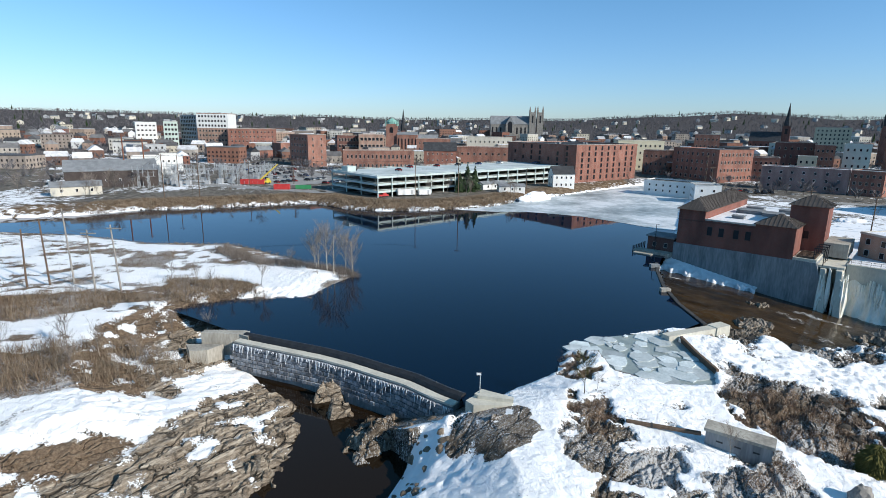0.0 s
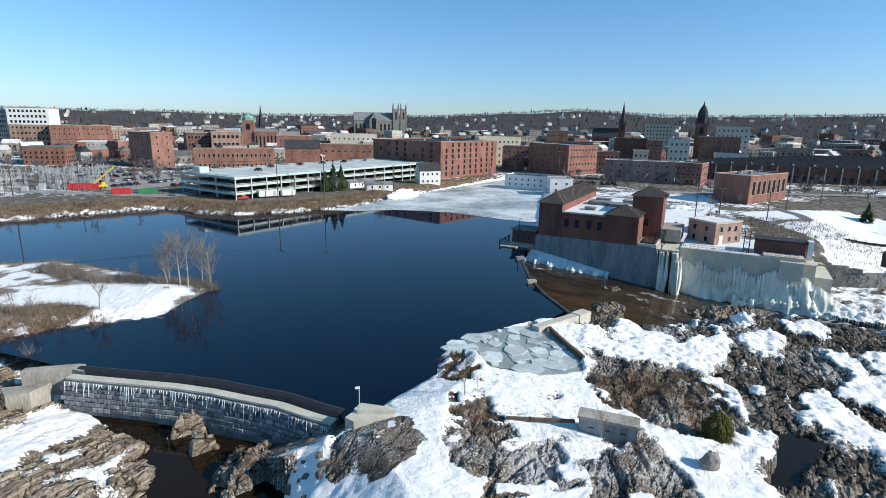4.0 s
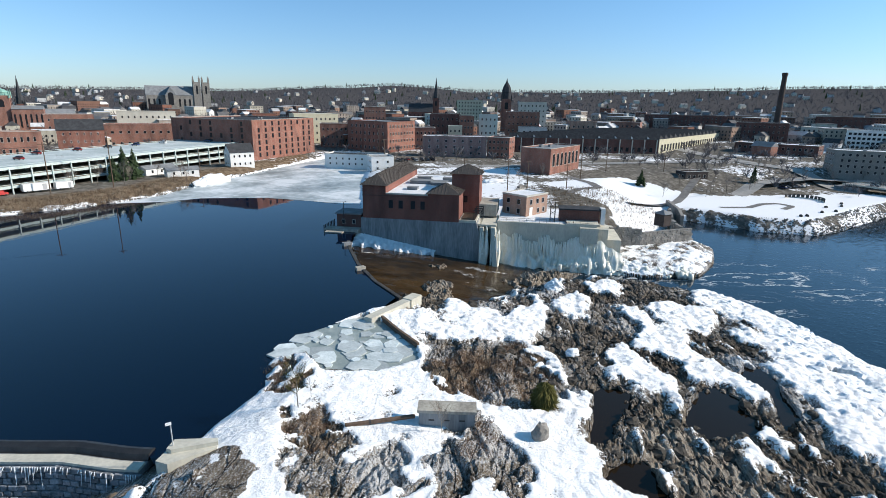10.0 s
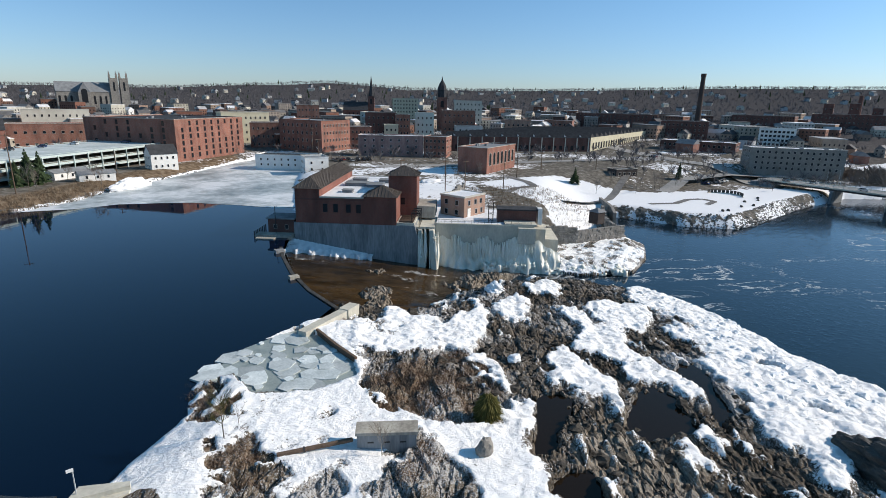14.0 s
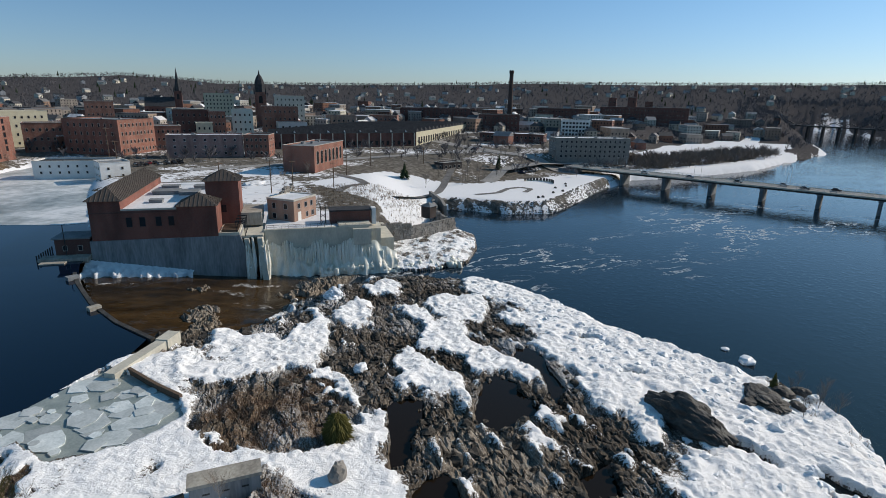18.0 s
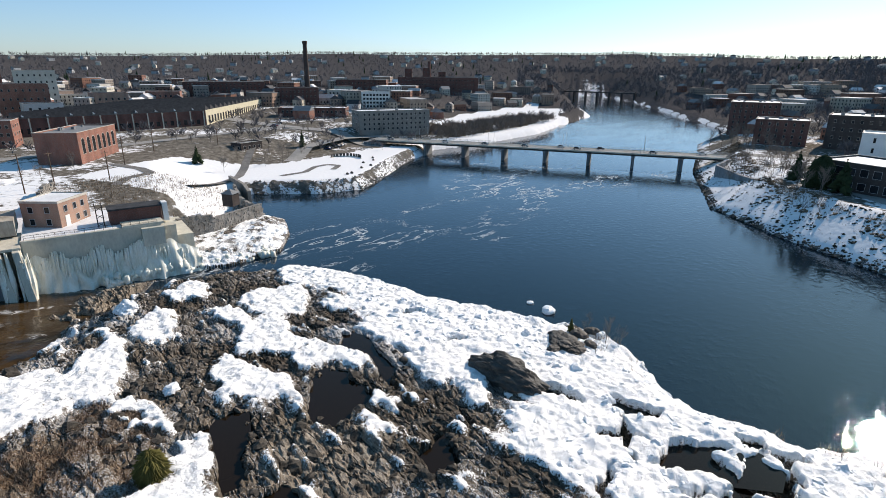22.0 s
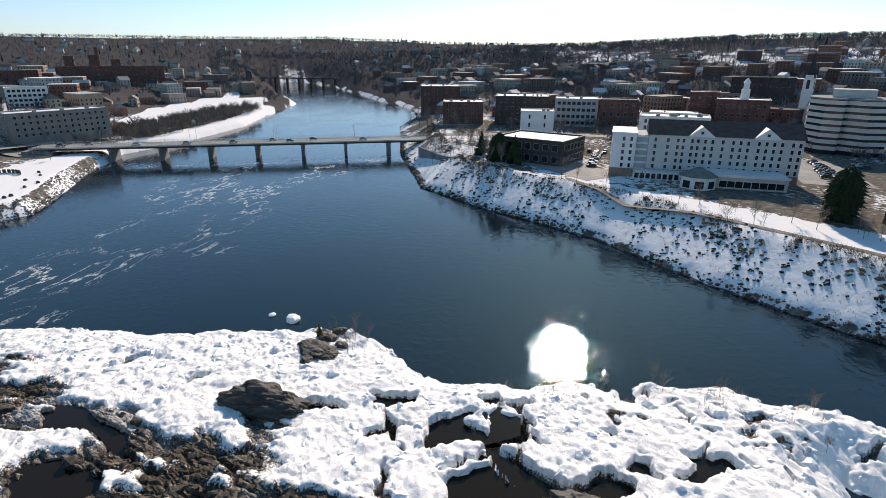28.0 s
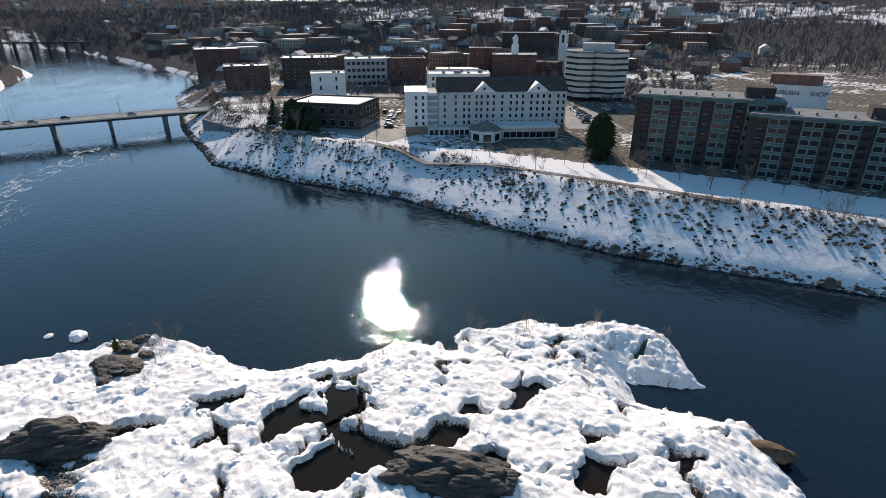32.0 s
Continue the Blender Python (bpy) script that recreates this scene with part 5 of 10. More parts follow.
building("red_warehouse", "large red brick warehouse of six storeys", (72, 332), (122, 370), 62, 13, 36, BRICK_RED, ROOF_DARK, 6, 9, 7, (1.7, 2.5), skip=0.12, units=4, seed=16, frame_mat=BRICK_DARK)
building("brick_block", "pale yellow block with a white end wall", (127, 431), (163, 429), 16, 14, 37, YELLOW_WALL, ROOF_SNOW, 4, 9, 3, seed=17)
building("brick_block", "small brick block beside bare trees", (136, 397), (156, 389), 16, 13, 31, BRICK_ORANGE, ROOF_GREY, 3, 6, 3, seed=18)
building("commercial_block", "tan brick commercial block with a dark mansard storey", (167, 346), (196, 359), 38, 13, 34, BRICK_RED, ROOF_GREY, 4, 9, 8, (1.2, 2.0), top=ROOF_DARK, seed=19, units=3)
building("brick_block", "low brick block with shop fronts", (196, 359), (210, 352), 18, 13, 29, BRICK_RED, ROOF_GREY, 3, 5, 2, seed=20)
building("brick_block", "orange brick block with a stepped front", (219, 504), (238, 495), 20, 16, 42, BRICK_ORANGE, ROOF_DARK, 4, 6, 4, seed=21)
building("office_block", "pale yellow brick office tower", (343, 527), (367, 511), 30, 18, 50, YELLOW_WALL, ROOF_SNOW, 8, 8, 8, seed=22, units=2)
building("pink_mill", "long dusty pink brick mill with pale windows", (180, 319), (214, 293), 15, 13, 26, BRICK_PINK, ROOF_SNOW, 3, 7, 3, (1.2, 1.5), frame_mat=WHITE_WALL, units=3, seed=23)
building("brick_block", "dark red brick mill end beside the pink mill", (214.4, 292.6), (224, 281), 18, 13, 26, BRICK_RED, ROOF_GREY, 3, 5, 3, (1.2, 1.6), seed=24)
building("brick_block", "dark block with mansard windows", (236, 405), (258, 391), 22, 14, 38, BRICK_DARK, ROOF_DARK, 4, 6, 4, seed=26)
building("brick_block", "red brick block with a mansard roof", (252, 383), (262, 377), 16, 14, 37, BRICK_RED, ROOF_DARK, 4, 4, 3, seed=27)
building("brick_block", "pale green painted block", (277, 390), (290, 381), 20, 14, 38, GREEN_WALL, ROOF_GREY, 4, 4, 4, seed=28)
building("brick_block", "small yellow painted block", (228, 363), (237, 357), 12, 13, 30, YELLOW_WALL, ROOF_SNOW, 3, 3, 3, seed=29)
building("office_block", "long pale grey civic block", (380, 463), (402, 443), 40, 16, 49, CREAM_WALL, ROOF_SNOW, 6, 7, 8, seed=30)
building("brick_block", "brown brick commercial block", (320, 408), (344, 388), 24, 14, 40, BRICK_RED, ROOF_GREY, 4, 7, 4, seed=31)
building("brick_mill", "dark brown brick mills beyond the weave shed", (564, 445), (615, 371), 40, 16, 37, BRICK_DARK, ROOF_GREY, 5, 18, 6, seed=33, units=5)
building("brick_mill", "brick mill beside the tall chimney", (508, 296), (528, 258), 24, 14, 34, BRICK_DARK, ROOF_GREY, 4, 10, 5, seed=34)
building("shop_row", "low brown shop row with porches", (414, 240), (429, 187), 22, 12, 22, BRICK_DARK, ROOF_SNOW, 2, 14, 4, (1.6, 1.8), seed=35, units=3)
building("brick_mill", "brick mill with a pitched grey roof", (746, 336), (768, 282), 30, 14, 38, BRICK_DARK, ROOF_GREY, 4, 12, 4, seed=36)
building("apartment_block", "white apartment block with open balconies", (518, 208), (528, 182), 18, 12, 31, WHITE_WALL, ROOF_SNOW, 5, 8, 3, (2.0, 1.8), seed=37)
building("inn", "grey riverside inn with a maroon end", (359, 147), (392, 106), 18, 11, 25, surface("inn_grey_brown_wall", (0.2, 0.19, 0.175), (0.28, 0.27, 0.25), 0.3, 0.85, 0.1, 0.01), ROOF_SNOW, 4, 14, 4, (1.3, 1.5), seed=38, units=3)
building("brick_mill", "long dark red brick mill with stair towers", (785, 257), (814, 144), 30, 12, 42, BRICK_DARK, ROOF_SNOW, 5, 26, 5, seed=39)
building("brick_block", "dark red brick block with snow on its roof", (471, -113), (462, -145), 40, 10, 31, BRICK_DARK, ROOF_SNOW, 5, 8, 8, seed=40, units=6)
building("brick_block", "grey brick block behind bare trees", (370, -103), (361, -129), 22, 11, 26, BRICK_DARK, ROOF_SNOW, 4, 6, 4, seed=41, units=6)
building("brick_block", "dark brick office block with roof plant", (359, -137), (344, -169), 30, 11, 30, DARK_WALL, ROOF_SNOW, 4, 8, 6, seed=42, units=6)
building("office_block", "white blank-walled office block", (297, -128), (289, -145), 16, 11, 26, WHITE_WALL, ROOF_SNOW, 3, 2, 6, (0.9, 2.2), seed=43, units=2)
building("office_block", "grey glass office block", (342, -173), (328, -197), 24, 11, 29, GREY_WALL, ROOF_SNOW, 4, 8, 5, (2.2, 2.0), seed=44, units=2)
building("brick_block", "dark brick block with tall arched windows", (327, -198), (314, -218), 20, 11, 29, BRICK_DARK, ROOF_DARK, 3, 5, 4, (1.6, 2.6), seed=45)
building("brick_block", "dark brick block in the shade", (326, -267), (314, -281), 16, 11, 33, BRICK_DARK, ROOF_SNOW, 4, 5, 4, seed=46)
building("warehouse", "long low flat-roofed building under the wooded hill", (412, -381), (377, -415), 26, 18, 39, DARK_WALL, ROOF_SNOW, 2, 10, 4, seed=48)
building("brick_block", "flat-roofed white block behind the hotel", (240, -166), (220, -191), 18, 11, 28, WHITE_WALL, ROOF_SNOW, 5, 8, 4, seed=49, units=8)

# ---- powerhouse ----
def ribbed_hip(name, label, parent, x0, y0, x1, y1, z0, z1, inset, step=1.05):
    """A hipped metal roof with standing ribs."""
    bm, ribs = bmesh.new(), []
    hip(bm, x0, y0, x1, y1, z0, z1, inset)
    long_x = x1 - x0 >= y1 - y0
    xm, ym = (x0 + x1) / 2, (y0 + y1) / 2
    a = (x0 + inset, ym) if long_x else (xm, y0 + inset)
    b = (x1 - inset, ym) if long_x else (xm, y1 - inset)

    def rise(x, y):
        if long_x:
            return min((y - y0) / (ym - y0), (y1 - y) / (ym - y0), (x - x0) / inset, (x1 - x) / inset)
        return min((x - x0) / (xm - x0), (x1 - x) / (xm - x0), (y - y0) / inset, (y1 - y) / inset)

    def rib(sx, sy, dx, dy):
        t = 0.0
        while t < 60:
            cx, cy = sx + dx * t, sy + dy * t
            r0, r1 = rise(cx, cy), rise(cx + dx * 0.1, cy + dy * 0.1)
            if r1 <= r0 + 1e-6:
                break
            t += 0.1
        if t > 0.4:
            e = (sx + dx * t, sy + dy * t, z0 + (z1 - z0) * rise(sx + dx * t, sy + dy * t) + 0.06)
            ribs.append(tube(bmesh.new(), [(sx, sy, z0 + 0.06), e], [0.1, 0.1], 4))

    x = x0 + step / 2
    while x < x1:
        rib(x, y0 + 0.01, 0, 1)
        rib(x, y1 - 0.01, 0, -1)
        x += step
    y = y0 + step / 2
    while y < y1:
        rib(x0 + 0.01, y, 1, 0)
        rib(x1 - 0.01, y, -1, 0)
        y += step
    roof = part(name, bm, ROOF_TILE, parent, label)
    for r in ribs:
        part("rib", r, ROOF_TILE, roof)


PH = pose(62, 149.5, 0, 0, 0, -41.19)
ph = thing("powerhouse", PH, "brick hydroelectric powerhouse with brown hipped roofs on a tall concrete base", "powerhouse")
bm = bmesh.new()
front = [(-0.6, 0, 13.6), (35.3, 0, 13.6), (40.0, 0, -1), (-0.6, 0, -1)]
back = [(-0.6, 46, 13.6), (35.3, 46, 13.6), (40.0, 46, -1), (-0.6, 46, -1)]
f = [bm.verts.new(c) for c in front]
b = [bm.verts.new(c) for c in back]
bm.faces.new(f[::-1])
bm.faces.new(b)
for i in range(4):
    j = (i + 1) % 4
    bm.faces.new((f[i], f[j], b[j], b[i]))
bmesh.ops.recalc_face_normals(bm, faces=bm.faces[:])
part("concrete_base", bm, CONCRETE_GREY, ph, "grey streaked concrete base")
part("west_hall", boxes((0, 0.25, 13.604, 7.3, 46, 23.8)), BRICK_PH, ph)
ribbed_hip("west_hall_roof", "ribbed brown hipped roof", ph, -0.7, -0.45, 8.0, 46.7, 23.8, 26.9, 4.6)
part("main_hall", boxes((7.3, 0.28, 13.604, 29.6, 46, 21.2)), BRICK_PH, ph)
part("main_roof", boxes((7.32, 0.6, 21.204, 29.3, 45.6, 21.4)), ROOF_SNOW, ph, "flat roof under old snow")
part("roof_edge", boxes((7.32, 0.1, 21.2, 20.3, 0.58, 21.65), (29.302, 9, 21.204, 29.75, 46.1, 21.65), (7.32, 45.602, 21.204, 29.3, 46.1, 21.65)), TRIM, ph)
part("front_bay", boxes((20.4, 0.02, 13.61, 29.9, 9.6, 21.9)), BRICK_PH, ph)
ribbed_hip("front_bay_roof", "ribbed brown pyramid roof", ph, 19.9, -0.5, 30.4, 10.1, 21.9, 24.7, 5.0)
part("tower", boxes((26, 11.5, 13.61, 34.8, 20.3, 26.7)), BRICK_PH, ph)
ribbed_hip("tower_roof", "ribbed brown pyramid roof", ph, 25.3, 10.8, 35.5, 21.0, 26.7, 29.5, 5.0)
part("band", boxes((-0.05, 0.12, 20.6, 29.5, 0.3, 20.9)), BRICK_DARK, ph)
for wx in (8.9, 12.0, 15.8, 18.8):
    share("window", window_mesh(1.3, 2.4, BRICK_DARK), ph, pose(wx, 0.26, 17.0))
share("window", window_mesh(1.2, 2.0, BRICK_DARK), ph, pose(30.5, 11.48, 17.8))
for ux, uy, uw, ud, uh in ((10, 22, 7, 5, 1.0), (12, 9, 3.2, 2.4, 0.8), (17.5, 20, 5, 6, 0.9), (20, 30, 4, 4, 1.1), (10, 34, 5, 3, 0.7)):
    part("roof_hatch", boxes((ux, uy, 21.404, ux + uw, uy + ud, 21.4 + uh), (ux - 0.2, uy - 0.2, 21.4 + uh + 0.004, ux + uw + 0.2, uy + ud + 0.2, 21.5 + uh)), ROOF_GREY, ph)
part("terrace", boxes((29.95, 0.4, 13.61, 35.2, 11.2, 14.3)), CONCRETE_PALE, ph)
part("terrace_back", boxes((29.95, 11.2, 13.61, 26, 11.4, 14.2), (34.9, 11.3, 13.61, 40.5, 24, 17.4)), CONCRETE, ph)
for k in range(6):
    part("stoplog_beam", boxes((30.6, 1.2 + k * 1.5, 14.304, 34.8, 1.7 + k * 1.5, 14.9)), WOOD_POLE, ph)
for gy in (1.0, 4.5, 8.0):
    bm = bmesh.new()
    for sx in (34.4, 36.6):
        tube(bm, [(sx, gy, 13.0), (sx, gy, 17.4)], [0.14, 0.14], 4)
    tube(bm, [(34.2, gy, 17.3), (36.8, gy, 17.3)], [0.18, 0.18], 4)
    tube(bm, [(34.4, gy, 15.5), (36.6, gy, 16.9)], [0.08, 0.08], 4)
    part("gate_hoist", bm, DARK_METAL, ph, "rusty steel gate hoist frame")
# chute beside the base: a deck on two tapered piers and a sloping apron
part("chute_deck", boxes((35.32, 1.4, 12.5, 41.18, 16, 13.1)), CONCRETE_PALE, ph, "pale snow-dusted chute deck")
for px0, px1, py0, ztop in ((36.2, 37.5, -0.9, 12.4), (39.6, 41.0, -1.5, 12.6)):
    bm = bmesh.new()
    lo = [bm.verts.new(c) for c in ((px0 + 1.2, py0 - 1.6, -1), (px1 + 1.6, py0 - 1.6, -1), (px1 + 1.6, 6, -1), (px0 + 1.2, 6, -1))]
    hi = [bm.verts.new(c) for c in ((px0, py0 + 1.2, ztop), (px1, py0 + 1.2, ztop), (px1, 6, ztop), (px0, 6, ztop))]
    bm.faces.new(lo[::-1])
    bm.faces.new(hi)
    for i in range(4):
        bm.faces.new((lo[i], lo[(i + 1) % 4], hi[(i + 1) % 4], hi[i]))
    bmesh.ops.bevel(bm, geom=bm.edges[:], offset=0.12, segments=1, affect="EDGES")
    part("chute_pier", bm, CONCRETE_PALE, ph, "pale ice-coated concrete pier")
part("chute_back", boxes((37.6, 6.1, -1, 41.1, 6.5, 12.49)), CONCRETE_PALE, ph)
part("gatehouse", boxes((-8.8, 1.0, 9.2, -0.9, 8.0, 14.2)), BRICK_DARK, ph)
part("gatehouse_roof", boxes((-9.3, 0.6, 14.204, -0.62, 8.4, 14.6)), ROOF_GREY, ph)
share("window", window_mesh(0.9, 1.2), ph, pose(-6.6, 0.98, 11.3))
share("window", window_mesh(0.9, 1.2), ph, pose(-3.2, 0.98, 11.3))
part("intake_deck", boxes((-11.5, -3.0, 9.0, -0.8, 0.95, 10.2), (-10.5, -5.5, 8.5, -5.0, -3.02, 9.8)), CONCRETE, ph)
for k in range(8):
    part("trash_rack_bar", boxes((-11.8, -2.8 + k * 1.3, 7.5, -11.55, -2.6 + k * 1.3, 11.2)), DARK_METAL, ph)
part("davit_pole", tube(bmesh.new(), [(-6.2, 0.2, 10.2), (-6.2, 0.2, 18.2), (-5.4, 0.2, 18.3)], [0.12, 0.1, 0.08], 6), DARK_METAL, ph)


def at_ph(x, y, z=0.0):
    return PH @ Vector((x, y, z))


# retaining wall of the tailrace with hanging ice
rw = thing("tailrace_wall", PH, "pale concrete tailrace wall hung with yellowed icicles", "retaining wall", kind="structure")
part("wall", boxes((41.3, 4.6, -2, 70.5, 30, 13.2)), CONCRETE_PALE, rw)
part("coping", boxes((41.2, 4.2, 13.204, 70.8, 5.4, 13.7)), CONCRETE_PALE, rw)
part("end_wall", boxes((70.51, 6.0, -2, 74.5, 30, 12.4), (74.52, 9.0, -2, 79, 30, 8.6)), CONCRETE_PALE, rw)
part("snow_cover", boxes((41.4, 5.45, 13.205, 70.4, 29, 13.5)), ROOF_SNOW, rw)
part("gate_structure", boxes((62, 4.4, 13.71, 71.5, 9.5, 14.1), (66, 2.6, 8.6, 71.2, 4.58, 13.2)), CONCRETE_PALE, rw)
for k in range(15):
    part("railing_post", tube(bmesh.new(), [(42 + k * 2, 4.9, 13.7), (42 + k * 2, 4.9, 14.8)], [0.05, 0.05], 4), DARK_METAL, rw)
part("railing", tube(tube(bmesh.new(), [(42, 4.9, 14.8), (70, 4.9, 14.8)], [0.05, 0.05], 4), [(42, 4.9, 14.25), (70, 4.9, 14.25)], [0.04, 0.04], 4), DARK_METAL, rw)
rng = random.Random(5)
bm = bmesh.new()
for k in range(300):
    x = rng.uniform(41.6, 76)
    reach = 0.35 + 0.65 * rng.random()
    top = min(12.2 - 0.05 * abs(x - 58) ** 1.2, 8.2 + 2.2 * math.sin(x * 0.7) * 0.5 + rng.uniform(-1.2, 1.2)) if x < 66 else rng.uniform(6.5, 9.5) - (x - 66) * 0.3
    y = 4.5 - rng.uniform(0, 0.5) - (0.9 if x > 62 else 0.2)
    w = rng.uniform(0.15, 0.42)
    tube(bm, [(x, y, top), (x + rng.uniform(-0.1, 0.1), y - 0.25, top - (top - 0.4) * reach * 0.5), (x, y - 0.45 - rng.random() * 0.5, max(0.1, top - (top - 0.2) * reach))], [w * 0.6, w, 0.08], 5)
tagged(part("icicle", bm, ICE_DIRTY, rw, "curtain of yellow-white icicles"), kind="stuff")
bm = bmesh.new()
for k in range(26):
    x = rng.choice((rng.uniform(36.4, 38.6), rng.uniform(40.0, 42.4)))
    top = rng.uniform(9, 13)
    tube(bm, [(x, rng.uniform(-1.2, 1.0), top), (x + 0.1, rng.uniform(-1.6, 0.6), top * 0.5), (x, rng.uniform(-2, 0.4), 0.2)], [0.15, rng.uniform(0.3, 0.6), 0.2], 5)
tagged(part("frozen_spill", bm, ICE_DIRTY, ph, "frozen spill on the chute"), kind="stuff")
# frozen sheets on the wall and against the base
def ice_sheet(name, material, parent, nx, nz, place, label):
    bm = bmesh.new()
    g = [[bm.verts.new(place(i / nx, j / nz)) for i in range(nx + 1)] for j in range(nz + 1)]
    for j in range(nz):
        for i in range(nx):
            bm.faces.new((g[j][i], g[j][i + 1], g[j + 1][i + 1], g[j + 1][i]))
    ob = part(name, bm, material, parent, label)
    ob.data.polygons.foreach_set("use_smooth", np.ones(len(ob.data.polygons), bool))
    return ob


def wall_ice(u, w):
    x = 42 + 37 * u
    top = 7.4 + 1.8 * math.sin(u * 9 + 1) + 1.6 * noise.noise((u * 14, 0, 0)) - 3.0 * max(0, u - 0.7)
    bulge = (1 - w) * (2.4 + 2.0 * noise.noise((x * 0.5, w * 2, 3)) + 1.6 * min(1, max(0, (u - 0.5) * 5))) + 0.35 * noise.noise((x * 2.2, w * 3, 7))
    return (x, 4.5 - max(0.03, bulge), max(0.0, top) * w)


def base_ice(u, w):
    x = -2 + 25 * u
    out = 5.6 - 3.4 * u + 2.6 * noise.noise((x * 0.45, 1, 0)) + 1.1 * noise.noise((x * 1.7, 4, 0))
    low = 6.3 - 2.4 * u if w > 0.04 else 2.5 - 2.6 * u
    return (x, -out * (1 - w) + 0.02, low + (2.6 - 2.0 * u) * w + 1.3 * noise.noise((x * 0.9, w * 4, 2)) * (1.1 - w) + 0.35 * noise.noise((x * 2.6, w * 11, 5)))


ice_sheet("frozen_sheet", ICE_DIRTY, rw, 110, 16, wall_ice, "bulging sheet of yellow-white ice")
ice_sheet("ice_ramp", ICE, ph, 60, 12, base_ice, "white ice ramp against the concrete base")
# ice heaps along the foot of the wall
verts, faces = [], []
ico = bmesh.new()
bmesh.ops.create_icosphere(ico, subdivisions=2, radius=1)
ICO_V = [v.co.copy() for v in ico.verts]
ICO_F = [[v.index for v in fc.verts] for fc in ico.faces]
ico.free()


def lump(verts, faces, c, r, sz, rng, rough=0.25, flat=1.0):
    """Adds a rough stone- or ice-like lump to lists of vertices and faces."""
    k, off = len(verts), rng.uniform(0, 99)
    turn = Euler((rng.uniform(-0.3, 0.3), rng.uniform(-0.3, 0.3), rng.uniform(0, 6.3))).to_matrix()
    for v in ICO_V:
        g = 1 + rough * (noise.noise(v * 1.3 + Vector((off, 0, 0))) + 0.6 * noise.noise(v * 3.1 + Vector((0, off, 0))))
        q = turn @ Vector((v.x * r * g, v.y * r * flat * g, v.z * sz * g))
        verts.append((c[0] + q.x, c[1] + q.y, c[2] + q.z))
    faces += [[k + i for i in fc] for fc in ICO_F]


for k in range(230):
    x = rng.uniform(56, 100)
    y = 3.2 - rng.random() * 2.2 - max(0, x - 70) * 0.02 + (rng.random() * 8 if x > 74 else 0)
    p = at_ph(x, y)
    lump(verts, faces, (p.x, p.y, rng.uniform(0.1, 2.0 if x < 76 else 1.2)), rng.uniform(0.35, 1.0), rng.uniform(0.4, 1.5), rng, 0.6)
tagged(soup("ice_heaps", verts, faces, ICE_DIRTY, True), "heaped white ice along the tailrace wall", "ice", kind="stuff")

sh = thing("brick_outbuilding", pose(*at_ph(41.9, 19.6, 13.3), 0, 0, -41.19 - 36), "small square brick outbuilding with a snowy flat roof", "outbuilding")
part("wall", boxes((0, 0, -3, 9.6, 11.5, 6.4)), BRICK_TAN, sh)
part("parapet", boxes((-0.15, -0.15, 6.404, 9.75, 0.25, 6.95), (-0.15, 11.25, 6.404, 9.75, 11.65, 6.95), (-0.15, 0.252, 6.404, 0.25, 11.248, 6.95), (9.35, 0.252, 6.404, 9.75, 11.248, 6.95)), TRIM, sh)
part("roof", boxes((0.252, 0.252, 6.404, 9.348, 11.248, 6.7)), ROOF_SNOW, sh)
for wx, wz in ((2.4, 0.8), (6.6, 0.8), (2.4, 3.9), (6.6, 3.9)):
    share("window", window_mesh(1.2, 1.5, GREY_WALL), sh, pose(wx, 0, wz))
for wy, wz in ((2.5, 3.9), (6, 3.9), (9, 3.9), (6.5, 0.8), (9.5, 0.8)):
    share("window", window_mesh(1.1, 1.5, GREY_WALL), sh, pose(9.6, wy, wz, 0, 0, 90))
part("door", boxes((9.55, 1.8, 0.1, 9.68, 3.4, 2.9)), WHITE_WALL, sh, "white double door")
bx = thing("gate_control_building", PH, "low dark brown brick control building with a white roof edge", "outbuilding")
part("wall", boxes((60, 9.6, 13.0, 72, 15, 17.2)), BRICK_DARK, bx)
part("roof", boxes((59.7, 9.3, 17.204, 72.3, 15.3, 17.6)), ROOF_DARK, bx)
part("end_wall", boxes((72.32, 9.2, 13.0, 73.6, 12, 18.0)), WHITE_WALL, bx)
for k, (tx, ty) in enumerate(((57.2, 8), (58.6, 8), (57.2, 10.5), (58.6, 10.5))):
    part("tower_leg", tube(bmesh.new(), [(tx, ty, 13.2), (tx, ty, 19.4)], [0.12, 0.1], 4), DARK_METAL, bx)
for z in (15, 17, 19):
    part("tower_brace", tube(tube(bmesh.new(), [(57.2, 8, z), (58.6, 10.5, z - 1.5)], [0.07, 0.07], 4), [(58.6, 8, z), (57.2, 10.5, z - 1.5)], [0.07, 0.07], 4), DARK_METAL, bx)
# stone banks east of the yard
sb = thing("stone_bank_wall", Matrix.Identity(4), "rough stone retaining wall along the old canal outlet", "retaining wall", kind="structure")
rng = random.Random(11)
verts, faces = [], []


def rough_block(c, sx, sy, sz, ang):
    k = len(verts)
    ca, sa = math.cos(ang), math.sin(ang)
    for dx, dy, dz in ((-1, -1, -1), (1, -1, -1), (1, 1, -1), (-1, 1, -1), (-1, -1, 1), (1, -1, 1), (1, 1, 1), (-1, 1, 1)):
        ex, ey = dx * sx * rng.uniform(0.8, 1.08), dy * sy * rng.uniform(0.8, 1.08)
        verts.append((c[0] + ex * ca - ey * sa, c[1] + ex * sa + ey * ca, c[2] + dz * sz * rng.uniform(0.85, 1.08)))
    faces.extend([k + i for i in q] for q in ((0, 3, 2, 1), (4, 5, 6, 7), (0, 1, 5, 4), (1, 2, 6, 5), (2, 3, 7, 6), (3, 0, 4, 7)))


